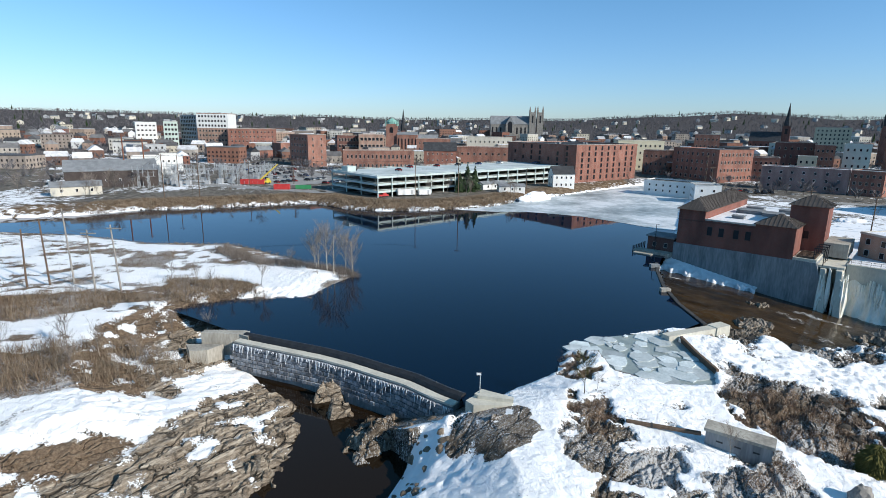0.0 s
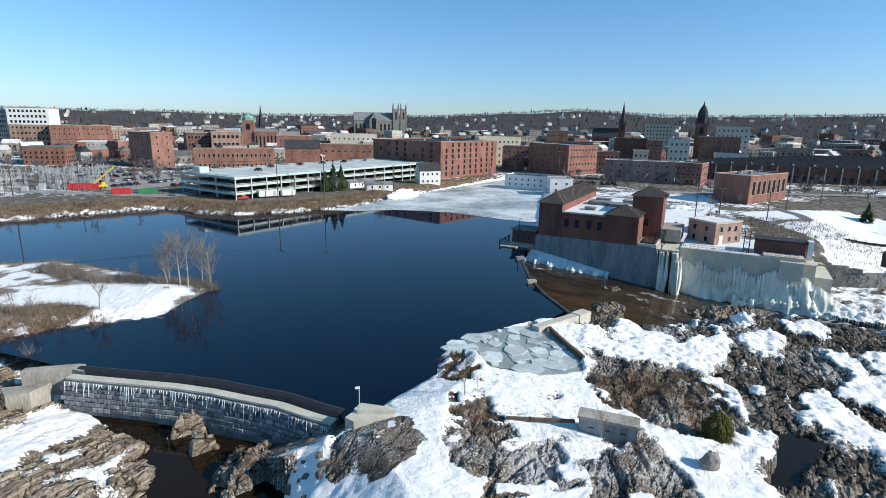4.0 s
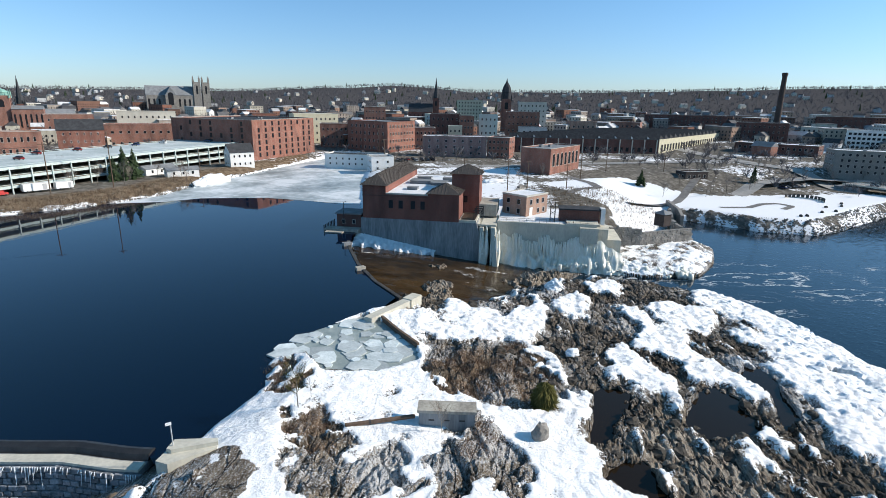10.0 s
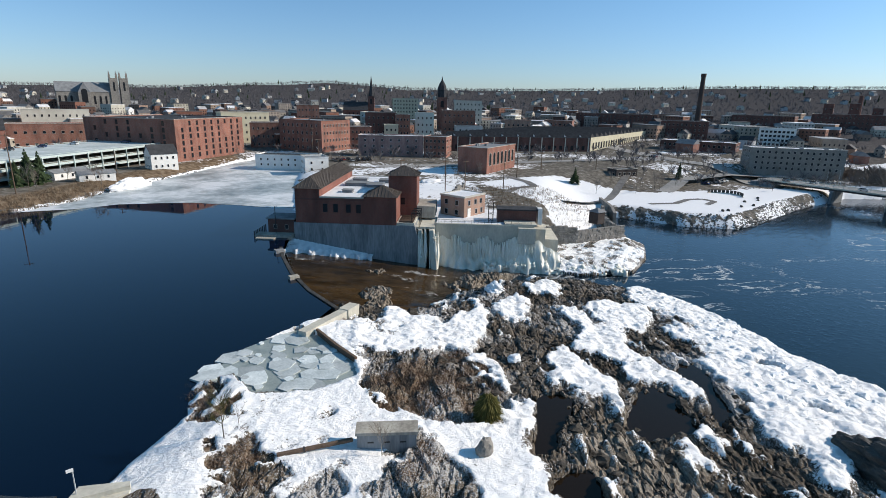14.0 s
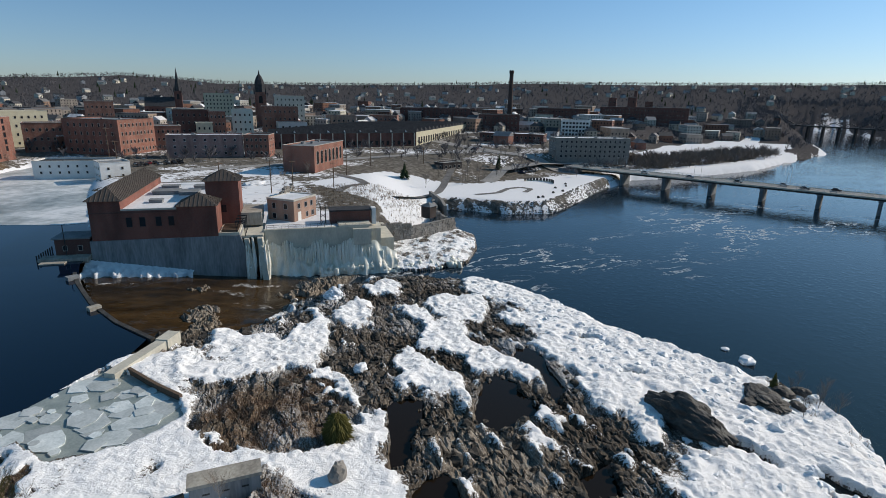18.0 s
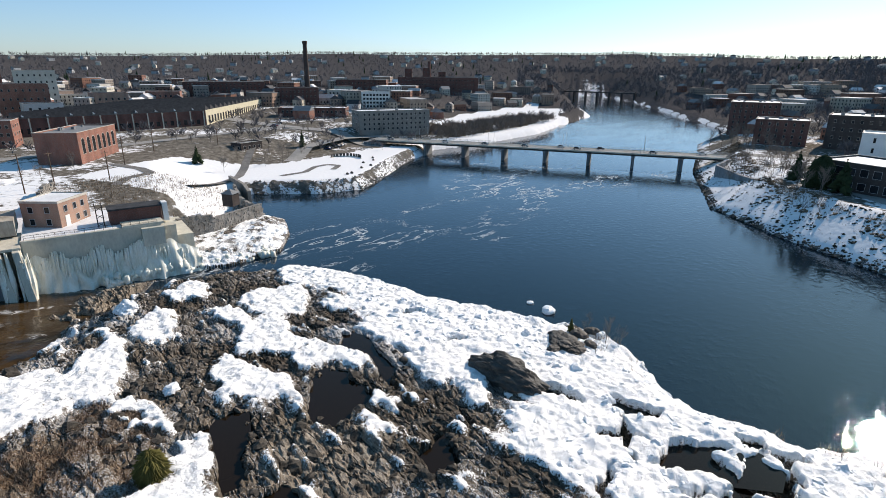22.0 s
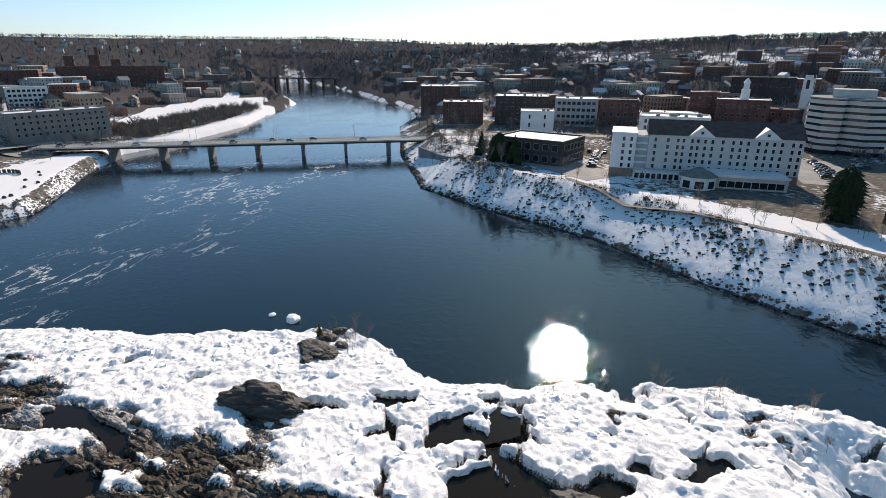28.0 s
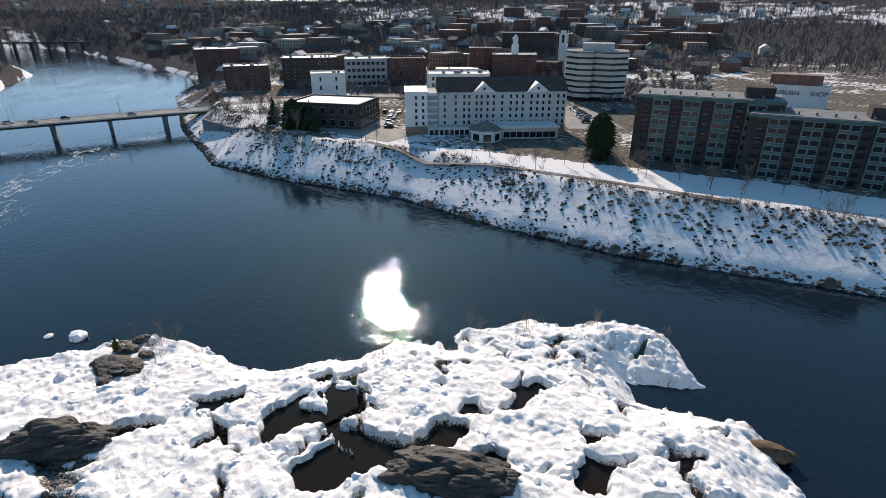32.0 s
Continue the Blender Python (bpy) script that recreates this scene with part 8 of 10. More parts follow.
boulder("boulder", "large dark rounded boulder among the ice", 81.5, 11.2, 7.4, 3.4, 2.7, 60, ROCK_DARK, 5, 5)
boulder("boulder", "large dark boulder at the near edge of the ice", 43.2, -26.0, 8.2, 3.4, 2.6, 43, ROCK_DARK, 12, 5)
boulder("boulder", "dark shore rock with a small evergreen", 98.0, 1.5, 4.4, 3.0, 1.0, 25, ROCK_DARK, 6, 5)
for bx0, by0, br0 in ((103.5, -1.0, 1.6), (101.5, 3.4, 1.3), (94.8, 3.6, 1.2), (105.5, -3.6, 1.2), (99.5, -3.2, 1.1)):
    boulder("rock", "small dark rock on the icy shore", bx0, by0, br0 * 1.3, br0, br0 * 0.7, bx0 * 13, ROCK_DARK, int(bx0 * 3), 3, "rock")
boulder("boulder", "grey upright stone by the evergreen bush", 38, 40.5, 1.3, 0.9, 1.8, 10, STONE_WALL, 4)
boulder("ice_mass", "tall rounded snow-white ice mass", 85, 88, 2.4, 2.0, 1.9, 0, ICE, 5, 4, "ice")
boulder("ice_mass", "white ice lump on the dark ledge", 61, 58, 1.5, 1.1, 0.8, 0, ICE, 6, 3, "ice")
boulder("ice_mass", "ice-capped stone in the river", 118.4, 5.5, 2.2, 1.6, 0.9, 0, ICE, 7, 3, "ice", 0.1)
boulder("ice_mass", "small ice cap in the river", 122, 10, 1.0, 0.8, 0.4, 0, ICE, 8, 3, "ice", 0.05)
boulder("ice_mass", "small ice cap in the river", 113, 12.5, 1.2, 0.8, 0.5, 30, ICE, 9, 3, "ice", 0.05)
boulder("boulder", "brown rock at the water's edge", 24, -67, 3.2, 1.6, 1.2, 30, surface("brown_shore_rock", (0.07, 0.045, 0.03), (0.2, 0.14, 0.1), 0.6, 0.8, 0.5, 0.08), 10)


# ---- trees ----
def bare_tree(height, seed, limbs=6, spread=0.42, twigs=5):
    """A leafless tree: a tapered trunk and a crown of limbs, boughs and twigs."""
    rng = random.Random(seed)
    trunk, crown = bmesh.new(), bmesh.new()
    top = Vector((rng.uniform(-0.06, 0.06) * height, rng.uniform(-0.06, 0.06) * height, height * 0.72))
    mids = [Vector((0, 0, -0.5)), top * 0.35 + Vector((rng.uniform(-0.1, 0.1), 0, 0)), top * 0.7, top]
    tube(trunk, mids, [height * 0.0115, height * 0.009, height * 0.006, height * 0.0025], 6)

    def grow(a, d, ln, r, level):
        mid = a + d * ln * 0.5 + Vector((rng.uniform(-1, 1), rng.uniform(-1, 1), rng.uniform(-0.3, 0.8))) * ln * 0.08
        end = a + d * ln + Vector((0, 0, ln * 0.12))
        tube(crown, [a, mid, end], [r, r * 0.7, r * 0.25], 3)
        if level:
            for _ in range(twigs):
                t = rng.uniform(0.25, 1.0)
                nd = (d + Vector((rng.uniform(-1, 1), rng.uniform(-1, 1), rng.uniform(-0.2, 0.9))) * 0.75).normalized()
                grow(a + (end - a) * t, nd, ln * rng.uniform(0.4, 0.65), max(r * 0.5, 0.012), level - 1)

    for k in range(limbs):
        t = rng.uniform(0.32, 1.0)
        az = k * 2.4 + rng.uniform(-0.4, 0.4)
        d = Vector((math.cos(az) * spread * 1.6, math.sin(az) * spread * 1.6, rng.uniform(0.6, 1.2))).normalized()
        grow(top * t, d, height * rng.uniform(0.24, 0.36) * (1.25 - 0.5 * t), height * 0.0042, 2)
    out = []
    for nm, bm in (("trunk", trunk), ("crown", crown)):
        me = bpy.data.meshes.new(nm)
        bm.to_mesh(me)
        bm.free()
        out.append(me)
    return out


def evergreen(height, seed, width=0.2, clumps=150, leaf=1.0, rounded=False):
    rng = random.Random(seed)
    trunk, crown = bmesh.new(), bmesh.new()
    tube(trunk, [(0, 0, -0.4), (0, 0, height * 0.96)], [height * 0.018, 0.02], 6)
    for k in range(clumps):
        t = rng.random() ** 0.75
        z = height * (0.1 + 0.88 * t)
        reach = height * width * (math.sqrt(max(0.05, 1 - (1.7 * t - 0.7) ** 2)) if rounded else 1.05 - t) * rng.uniform(0.6, 1.15)
        az = rng.random() * math.tau
        d = Vector((math.cos(az), math.sin(az), 0))
        s = Vector((-d.y, d.x, 0))
        base, tip = Vector((0, 0, z)), Vector((0, 0, z - reach * rng.uniform(0.1, 0.5))) + d * reach
        w = (reach * rng.uniform(0.22, 0.4) + 0.08) * leaf
        for q in range(3):
            o = Vector((rng.uniform(-0.15, 0.15), rng.uniform(-0.15, 0.15), rng.uniform(-0.3, 0.3))) * reach
            mid = base.lerp(tip, 0.6) + o
            v = [crown.verts.new(c) for c in (base + o * 0.3, mid + s * w, tip + o, mid - s * w, mid + Vector((0, 0, w * 0.7)))]
            for f_ in ((0, 1, 4), (1, 2, 4), (2, 3, 4), (3, 0, 4)):
                crown.faces.new([v[i] for i in f_])
    out = []
    for nm, bm in (("trunk", trunk), ("crown", crown)):
        me = bpy.data.meshes.new(nm)
        bm.to_mesh(me)
        bm.free()
        out.append(me)
    return out


BARE = [bare_tree(10, s, 13 + s % 3, 0.34 + 0.06 * (s % 3)) for s in range(5)]
SHRUB = [bare_tree(3, 20 + s, 8, 0.8, 3) for s in range(3)]
PINES = [evergreen(10, 40 + s, 0.22 + 0.05 * s, 150) for s in range(3)]


def materials_on(pair, wood, leaf):
    out = []
    for me, mt in zip(pair, (wood, leaf)):
        c = me.copy()
        c.materials.append(mt)
        out.append(c)
    return out


BARE_BROWN = [materials_on(p, BARK, TWIG) for p in BARE]
BARE_PALE = [materials_on(p, BARK_PALE, surface("birch_twigs", (0.17, 0.14, 0.115), (0.26, 0.22, 0.185), 0.5, 0.95, 0)) for p in BARE]
SHRUBS = [materials_on(p, BARK, BRUSH) for p in SHRUB]
PINE = [materials_on(p, BARK, NEEDLES) for p in PINES]
ROUND_BUSH = [materials_on(evergreen(10, 50 + s, 0.42, 900, 0.35, True), BARK, NEEDLES_GOLD) for s in range(2)]
PINE_WIDE = [materials_on(evergreen(10, 60 + s, 0.3, 900, 0.5, True), BARK, NEEDLES) for s in range(2)]
PINE_GOLD = [materials_on(p, BARK, NEEDLES_GOLD) for p in PINES]


def tree(kind, x, y, h, z=None, name="bare_tree", label="leafless grey-brown tree", group="", seed=None):
    rng = random.Random(seed if seed is not None else int(x * 31 + y * 17))
    pair = rng.choice(kind)
    base = 3.0 if kind is SHRUBS else 10.0
    zz = z if z is not None else (max(at_ledge(x, y), ground_z(x, y)) if -190 < x < 188 and -96 < y < 170 else ground_z(x, y))
    ob = thing(name, pose(x, y, zz - 0.05, 0, 0, rng.uniform(0, 360)), label, "shrub" if kind is SHRUBS else "tree", group)
    s = h / base
    for nm, me in zip(("trunk", "crown"), pair):
        share(nm, me, ob, Matrix.Diagonal((s, s, s, 1)))
    return ob


for x, y, h in ((-39.4, 125, 12), (-36.5, 122, 13.5), (-34.5, 120, 14), (-32.5, 125, 12), (-31, 127, 13), (-41, 128, 10), (-30, 122, 6), (-38, 118, 7), (-47, 126, 5)):
    tree(BARE_PALE, x, y, h, label="pale leafless birch on the snowy point", group="birches on the point")
for x, y, h in ((-48, 107, 7), (-57, 84, 6), (-60, 96, 6), (-64, 90, 7), (-52, 88, 5), (-68, 72, 7), (-74, 66, 8), (-80, 92, 6), (-62, 64, 6), (-54, 70, 5), (-70, 110, 5), (-90, 80, 7)):
    tree(BARE_BROWN, x, y, h, label="thin leafless tree in the brush of the bank", group="bank trees")
OLIVE = [materials_on(bare_tree(10, 33 + s, 20, 0.62, 6), BARK, NEEDLES_GOLD) for s in range(2)]
tree(OLIVE, 13.2, 58.2, 6.2, name="shrub", label="airy olive-green shrub leaning over the snow")
tree(SHRUBS, 15.5, 60, 3.2, name="shrub", label="sprawling red-brown shrub on the snow")
lg = thing("timber_beam", pose(17.0, 52.1, at_ledge(20.5, 51.0) + 0.35, 0, 0, -17), "weathered brown timber beam lying on the snow", "beam")
bm = boxes((0, -0.22, -0.2, 8.6, 0.22, 0.22))
bmesh.ops.bevel(bm, geom=bm.edges[:], offset=0.05, segments=1, affect="EDGES")
part("beam", bm, WOOD_POLE, lg)
part("strap", boxes((2.9, -0.25, -0.22, 3.1, 0.25, 0.25)), DARK_METAL, lg, "rusty iron strap")
tree(ROUND_BUSH, 44, 46.5, 4.4, name="evergreen_bush", label="golden-green evergreen bush beside a stone")
tree(PINE_GOLD, 105, 0.5, 3.2, name="evergreen_bush", label="small evergreen on the shore rock")
tree(BARE_PALE, 27, 46, 4.5, label="thin pale sapling beside the bunker")
for x, y, h in ((106, -7, 5), (103, -9, 4.5), (108, -3, 4), (101, -6, 4.5), (104, -2, 3.5), (96, -4, 4), (74, -55, 5), (69, -53, 4), (58, -72, 3.5), (56, -70, 4), (46, -76, 4.5), (64, -60, 4), (78, -48, 3.5), (50, -66, 3)):
    tree(BARE_PALE if x < 60 else BARE_BROWN, x, y, h, label="small leafless sapling on the icy ledge", group="ledge saplings")
for x, y, h in ((3, 276, 15), (7, 277, 14), (-1, 274, 11)):
    tree(PINE, x, y, h, name="evergreen_tree", label="dark evergreen tree by the parking garage", group="garage evergreens")
for x, y, h in ((121, -156, 13), (222, -92, 13), (233, -86, 12), (240, -90, 11), (300, 160, 11), (228, 178, 9), (247, -86, 12)):
    tree(PINE, x, y, h, name="evergreen_tree", label="dark evergreen tree near the river bank", group="bank evergreens")
for x, y, h in ((-58, 74, 5), (-62, 71, 6), (-66, 66, 5), (-72, 62, 6.5), (-56, 66, 4.5), (-78, 60, 6), (-53, 72, 4), (-60, 62, 4.5), (-84, 56, 6), (-69, 73, 5), (-52, 100, 4), (-58, 104, 5), (-63, 107, 5.5), (-46, 98, 3.5)):
    tree(BARE_PALE if h > 5 else BARE_BROWN, x, y, h, label="thin leafless sapling in the bank thicket", group="thicket saplings")
for x, y, h in ((46, -160, 6), (53, -158, 7), (61, -155, 6.5), (70, -152, 8), (78, -147, 6), (86, -146, 7), (94, -141, 7.5), (102, -138, 6), (112, -134, 8), (119, -133, 9), (127, -128, 6), (141, -120, 6), (150, -117, 6), (160, -113, 5), (172, -106, 6), (182, -100, 9), (188, -97, 10), (192, -101, 8), (262, -66, 8), (270, -70, 9), (279, -74, 8), (288, -78, 10), (296, -72, 9), (303, -80, 8), (244, -82, 9), (252, -76, 8)):
    tree(BARE_BROWN, x, y, h, label="leafless tree above the snowy river slope", group="river walk trees")
tree(PINE_WIDE, 117, -148, 16, name="evergreen_tree", label="broad dark pine between the hotel and the apartments")
tree(PINE_WIDE, 230, -88, 13, name="evergreen_tree", label="broad dark pine beside the shop building")
rng = random.Random(70)
for x0, y0, x1, y1, n, h in ((-30, 255, 40, 290, 14, 9), (60, 300, 120, 362, 8, 7), (-210, 225, -150, 262, 14, 10), (-150, 236, -60, 248, 6, 7), (225, 150, 330, 175, 16, 9), (150, 190, 190, 215, 6, 6), (330, 130, 420, 160, 10, 9), (40, -150, 118, -140, 14, 7), (118, -128, 185, -112, 12, 6), (200, -88, 262, -72, 18, 9), (255, -100, 320, -72, 24, 9), (330, -110, 420, -85, 26, 10), (420, 66, 560, 22, 0, 8), (10, -165, 40, -148, 6, 8), (140, 262, 170, 290, 5, 8), (345, 110, 400, 96, 8, 8)):
    for k in range(n):
        x, y = rng.uniform(x0, x1), rng.uniform(y0, y1)
        if ground_z(x, y) > (3 if x > 190 or y < 0 else 10):
            tree(BARE_BROWN, x, y, h * rng.uniform(0.7, 1.25), label="leafless tree on the town bank", group="town trees", seed=rng.randint(0, 9999))

# ---- brush: dry stems ----
def stems(name, label, material, n, pick, height, seed, per=7, spread=0.5):
    rng = random.Random(seed)
    hx, hy = pick(np.random.default_rng(seed), n)
    hz = np.maximum(ledge_height(hx, hy), land_height(hx, hy))
    verts, faces = [], []
    for x, y, z in zip(hx, hy, hz):
        for _ in range(per):
            a, h = rng.random() * math.tau, rng.uniform(*height)
            lean = rng.uniform(0.1, spread) * h
            bx_, by_ = x + rng.gauss(0, 0.45), y + rng.gauss(0, 0.45)
            w = 0.014 + 0.02 * rng.random()
            k = len(verts)
            verts += [(bx_ - w * math.sin(a), by_ + w * math.cos(a), z - 0.1), (bx_ + w * math.sin(a), by_ - w * math.cos(a), z - 0.1), (bx_ + lean * math.cos(a), by_ + lean * math.sin(a), z + h), (bx_ + lean * 0.5 * math.cos(a + 0.9), by_ + lean * 0.5 * math.sin(a + 0.9), z + h * 0.8)]
            faces += [(k, k + 1, k + 2), (k, k + 1, k + 3)]
    return tagged(soup(name, verts, faces, material), label, "brush", kind="stuff")


def on_brush(x0, x1, y0, y1):
    def pick(gen, n):
        x, y = gen.uniform(x0, x1, 8 * n), gen.uniform(y0, y1, 8 * n)
        m = ledge_masks(x, y)
        keep = (m[1] > 0.5) & (m[0] < 0.5)
        return x[keep][:n], y[keep][:n]
    return pick


stems("island_brush", "dry red-brown brush on the island", BRUSH_RED, 1000, on_brush(6, 60, 34, 80), (0.15, 0.7), 41, 14, 1.5)
stems("bank_brush", "dry brown brush and grass on the bank", BRUSH, 3000, on_brush(-150, -28, 20, 160), (0.12, 0.8), 42, 10, 1.5)
stems("ledge_stems", "thin bare stems standing on the icy ledge", BRUSH, 70, in_poly([(96, -2), (108, -4), (104, -12), (78, -50), (66, -68), (48, -78), (40, -70), (60, -56), (82, -22)], 38, 110, -80, 0), (0.4, 1.9), 51, 9, 1.0)
stems("shore_brush", "dry brush along the pond shore", BRUSH, 2600, beside(POND_POLY[1:12], 13, 1), (0.4, 1.9), 43, 11, 0.9)
def clustered(base):
    """Keeps only places inside drifting patches."""
    def pick(gen, n):
        x, y = base(gen, 3 * n)
        keep = fbm((x + 0.6 * y) / 5, y / 9, 3, 97) > 0.5
        return x[keep][:n], y[keep][:n]
    return pick


def clumps(name, label, material, n, pick, size, seed):
    return scatter(name, label, material, n, pick, size, seed, 0.9, 0.1, 0.7, "shrub")


SLOPE_GREEN = surface("dark_slope_brush", (0.02, 0.024, 0.018), (0.06, 0.058, 0.046), 0.8, 0.95, 0.6, 0.2)
clumps("slope_shrubs", "low dark evergreen shrubs in rows on the snowy slope", SLOPE_GREEN, 2100, clustered(beside(SOUTH_SHORE[2:14], 23, -1)), (0.2, 0.75), 47)
stems("bank_thicket", "grey-brown thicket of bare stems on the bank", BRUSH, 700, in_poly(PEN_THICKET, -100, -46, 40, 78), (0.6, 3.0), 48, 14, 0.9)
stems("pen_brush", "dry brown brush between the snow patches", BRUSH, 1000, in_poly(PEN_BROWN, -110, -42, 82, 112), (0.3, 1.6), 49, 11, 0.9)
stems("rim_brush", "grey brush along the rim of the point", TWIG, 420, beside(PEN_RIM, 5, -1), (0.6, 2.4), 50, 14, 0.9)
stems("slope_brush", "low dark brush on the snowy slope", TWIG, 1300, beside(SOUTH_SHORE[2:14], 24, -1), (0.3, 0.9), 44, 8, 0.9)
def crest_of(line, o0, o1, side):
    pts = np.array(along(line, 0.7))

    def pick(gen, n):
        x, y, dx, dy = pts[gen.integers(0, len(pts), 2 * n)].T
        o = gen.uniform(o0, o1, 2 * n) * side
        x, y = x - dy * o, y + dx * o
        keep = fbm(x / 7, y / 7, 3, 77) > 0.47
        return x[keep][:n], y[keep][:n]
    return pick


clumps("crest_scrub", "low brown scrub clumps on the upper river slope", BRUSH_PLAIN, 900, crest_of(SOUTH_SHORE[3:14], 12, 22, -1), (0.25, 0.9), 53)
stems("crest_brush", "brown scrub along the crest of the snowy river slope", BRUSH_PLAIN, 1500, crest_of(SOUTH_SHORE[3:14], 17, 25, -1), (0.3, 1.5), 52, 12, 1.0)
stems("yard_brush", "dry weeds in the powerhouse yard", BRUSH, 1500, in_poly([(125, 118), (170, 108), (196, 136), (185, 165), (150, 180), (128, 160)], 120, 200, 104, 184), (0.5, 1.6), 45)

# ---- woods and distant houses ----
gen = np.random.default_rng(12)


def town_points(n, r0, r1, az0, az1, clear=14.0):
    """Random places on land between two ranges, kept off the water."""
    r, az = np.sqrt(gen.uniform(r0 * r0, r1 * r1, n)), np.radians(gen.uniform(az0, az1, n))
    x, y = r * np.sin(az), r * np.cos(az)
    keep = (poly_sd(x, y, RIVER_POLY) < -clear) & (poly_sd(x, y, POND_POLY) < -clear)
    field = poly_sd(x, y, [(455, 70), (567, 45), (640, 20), (760, 10), (800, 70), (640, 140), (500, 140)])
    lot = poly_sd(x, y, [(190, -115), (262, -100), (290, -120), (262, -170), (200, -240), (150, -240), (150, -190)])
    keep &= (field < 5) & (lot < 0)
    r, az = r[keep], np.degrees(az[keep])
    x, y = x[keep], y[keep]
    keep = ~hill_band(r, az) | (gen.uniform(0, 1, len(x)) < 0.7)
    x, y = x[keep], y[keep]
    return x, y, land_height(x, y)


def woods(name, label, material, xyz, h0, h1, blades, width=0.30, seed=1, foot=0.05, thin=1.0):
    """Leafless trees as sheaves of thin upright blades, in one mesh."""
    x, y, z = xyz
    n = len(x)
    g = np.random.default_rng(seed)
    h = g.uniform(h0, h1, n)
    k = n * blades
    bx, by, bz, bh = (np.repeat(q, blades) for q in (x, y, z, h))
    a, t = g.uniform(0, math.tau, k), g.uniform(0.55, 1.0, k)
    stem = np.tile(np.arange(blades) < 2, n)
    lean = bh * width * np.where(stem, 0.08, g.uniform(0.25, 1.0, k))
    low = np.where(stem, 0.0, g.uniform(foot, 0.6, k))
    t = np.where(stem, 0.95, np.minimum(low + g.uniform(0.18, 0.45, k), 1.0))
    w = thin * (0.013 * bh * g.uniform(0.7, 1.6, k) + 0.03)
    a2 = g.uniform(0, math.tau, k)
    p0 = np.stack([bx + w * np.cos(a2), by + w * np.sin(a2), bz + low * bh - 0.3], -1)
    p1 = np.stack([bx - w * np.cos(a2), by - w * np.sin(a2), bz + low * bh - 0.3], -1)
    mid = np.stack([bx + 0.75 * lean * np.cos(a) + 1.6 * w * np.cos(a2 + 1), by + 0.75 * lean * np.sin(a) + 1.6 * w * np.sin(a2 + 1), bz + bh * (low + 0.55 * (t - low))], -1)
    top = np.stack([bx + lean * np.cos(a), by + lean * np.sin(a), bz + bh * t], -1)
    v = np.stack([p0, p1, mid, top], 1).reshape(-1, 3)
    i = np.arange(k) * 4
    f = np.concatenate([np.stack([i, i + 1, i + 2], -1), np.stack([i + 1, i + 3, i + 2], -1)])
    me = bpy.data.meshes.new(name)
    me.vertices.add(len(v))
    me.vertices.foreach_set("co", v.ravel())
    me.loops.add(f.size)
    me.loops.foreach_set("vertex_index", f.ravel())
    me.polygons.add(len(f))
    me.polygons.foreach_set("loop_start", np.arange(0, f.size, 3))
    me.polygons.foreach_set("loop_total", np.full(len(f), 3))
    me.update(calc_edges=True)
    me.materials.append(material)
    return tagged(new(name, me), label, "woods", kind="stuff")


# twig colour with the pale blue-grey of distance haze mixed in
HAZED_TWIG = surface("hazed_winter_woods", (0.105, 0.1, 0.108), (0.175, 0.165, 0.172), 0.02, 0.95, 0.0)
woods("far_woods", "leafless brown woods over the distant hills", HAZED_TWIG, town_points(26000, 850, 2500, -48, 165), 7, 12, 9, 0.52, 2)
woods("hill_woods", "leafless woods on the ridge beyond the south town", HAZED_TWIG, town_points(11000, 500, 1500, 112, 165), 6, 12, 13, 0.36, 3)
woods("valley_woods", "leafless woods along the upper river", HAZED_TWIG, town_points(4600, 430, 1500, 84, 124), 6, 12, 26, 0.4, 4, 0.05, 0.7)
woods("south_trees", "leafless trees between the blocks of the south town", HAZED_TWIG, town_points(900, 250, 520, 112, 152, 30), 4, 9, 44, 0.42, 7, 0.2, 0.5)
woods("town_trees", "leafless street trees between the houses", HAZED_TWIG, town_points(4600, 330, 950, -46, 84), 4, 9, 30, 0.44, 5, 0.2, 0.55)
bx_ = gen.uniform(0, 1, 420)
wx_, wy_ = 395 + 165 * bx_ + gen.uniform(-10, 10, 420), 84 - 62 * bx_ + gen.uniform(0, 34, 420)
keep = poly_sd(wx_, wy_, RIVER_POLY) < -2
woods("river_woods", "leafless trees on the snowy river point", TWIG, (wx_[keep], wy_[keep], land_height(wx_[keep], wy_[keep])), 6, 11, 34, 0.42, 6, 0.12, 0.36)
x_, y_, z_ = town_points(420, 900, 2500, -48, 165)
verts, faces = [], []
for x, y, z in zip(x_, y_, z_):
    k, h, r = len(verts), rng.uniform(10, 17), rng.uniform(1.8, 3.0)
    for lv, (rr, hh) in enumerate(((1, 0.12), (0.72, 0.45), (0.35, 0.75))):
        verts += [(x + r * rr * rng.uniform(0.7, 1.2) * math.cos(i * 1.257 + lv), y + r * rr * rng.uniform(0.7, 1.2) * math.sin(i * 1.257 + lv), z + h * hh) for i in range(5)]
    verts.append((x, y, z + h))
    for lv in (0, 5):
        faces += [(k + lv + i, k + lv + (i + 1) % 5, k + lv + 5 + (i + 1) % 5, k + lv + 5 + i) for i in range(5)]
    faces += [(k + 10 + i, k + 10 + (i + 1) % 5, k + 15) for i in range(5)]
tagged(soup("far_evergreens", verts, faces, NEEDLES), "dark evergreens among the distant woods", "woods", kind="stuff")


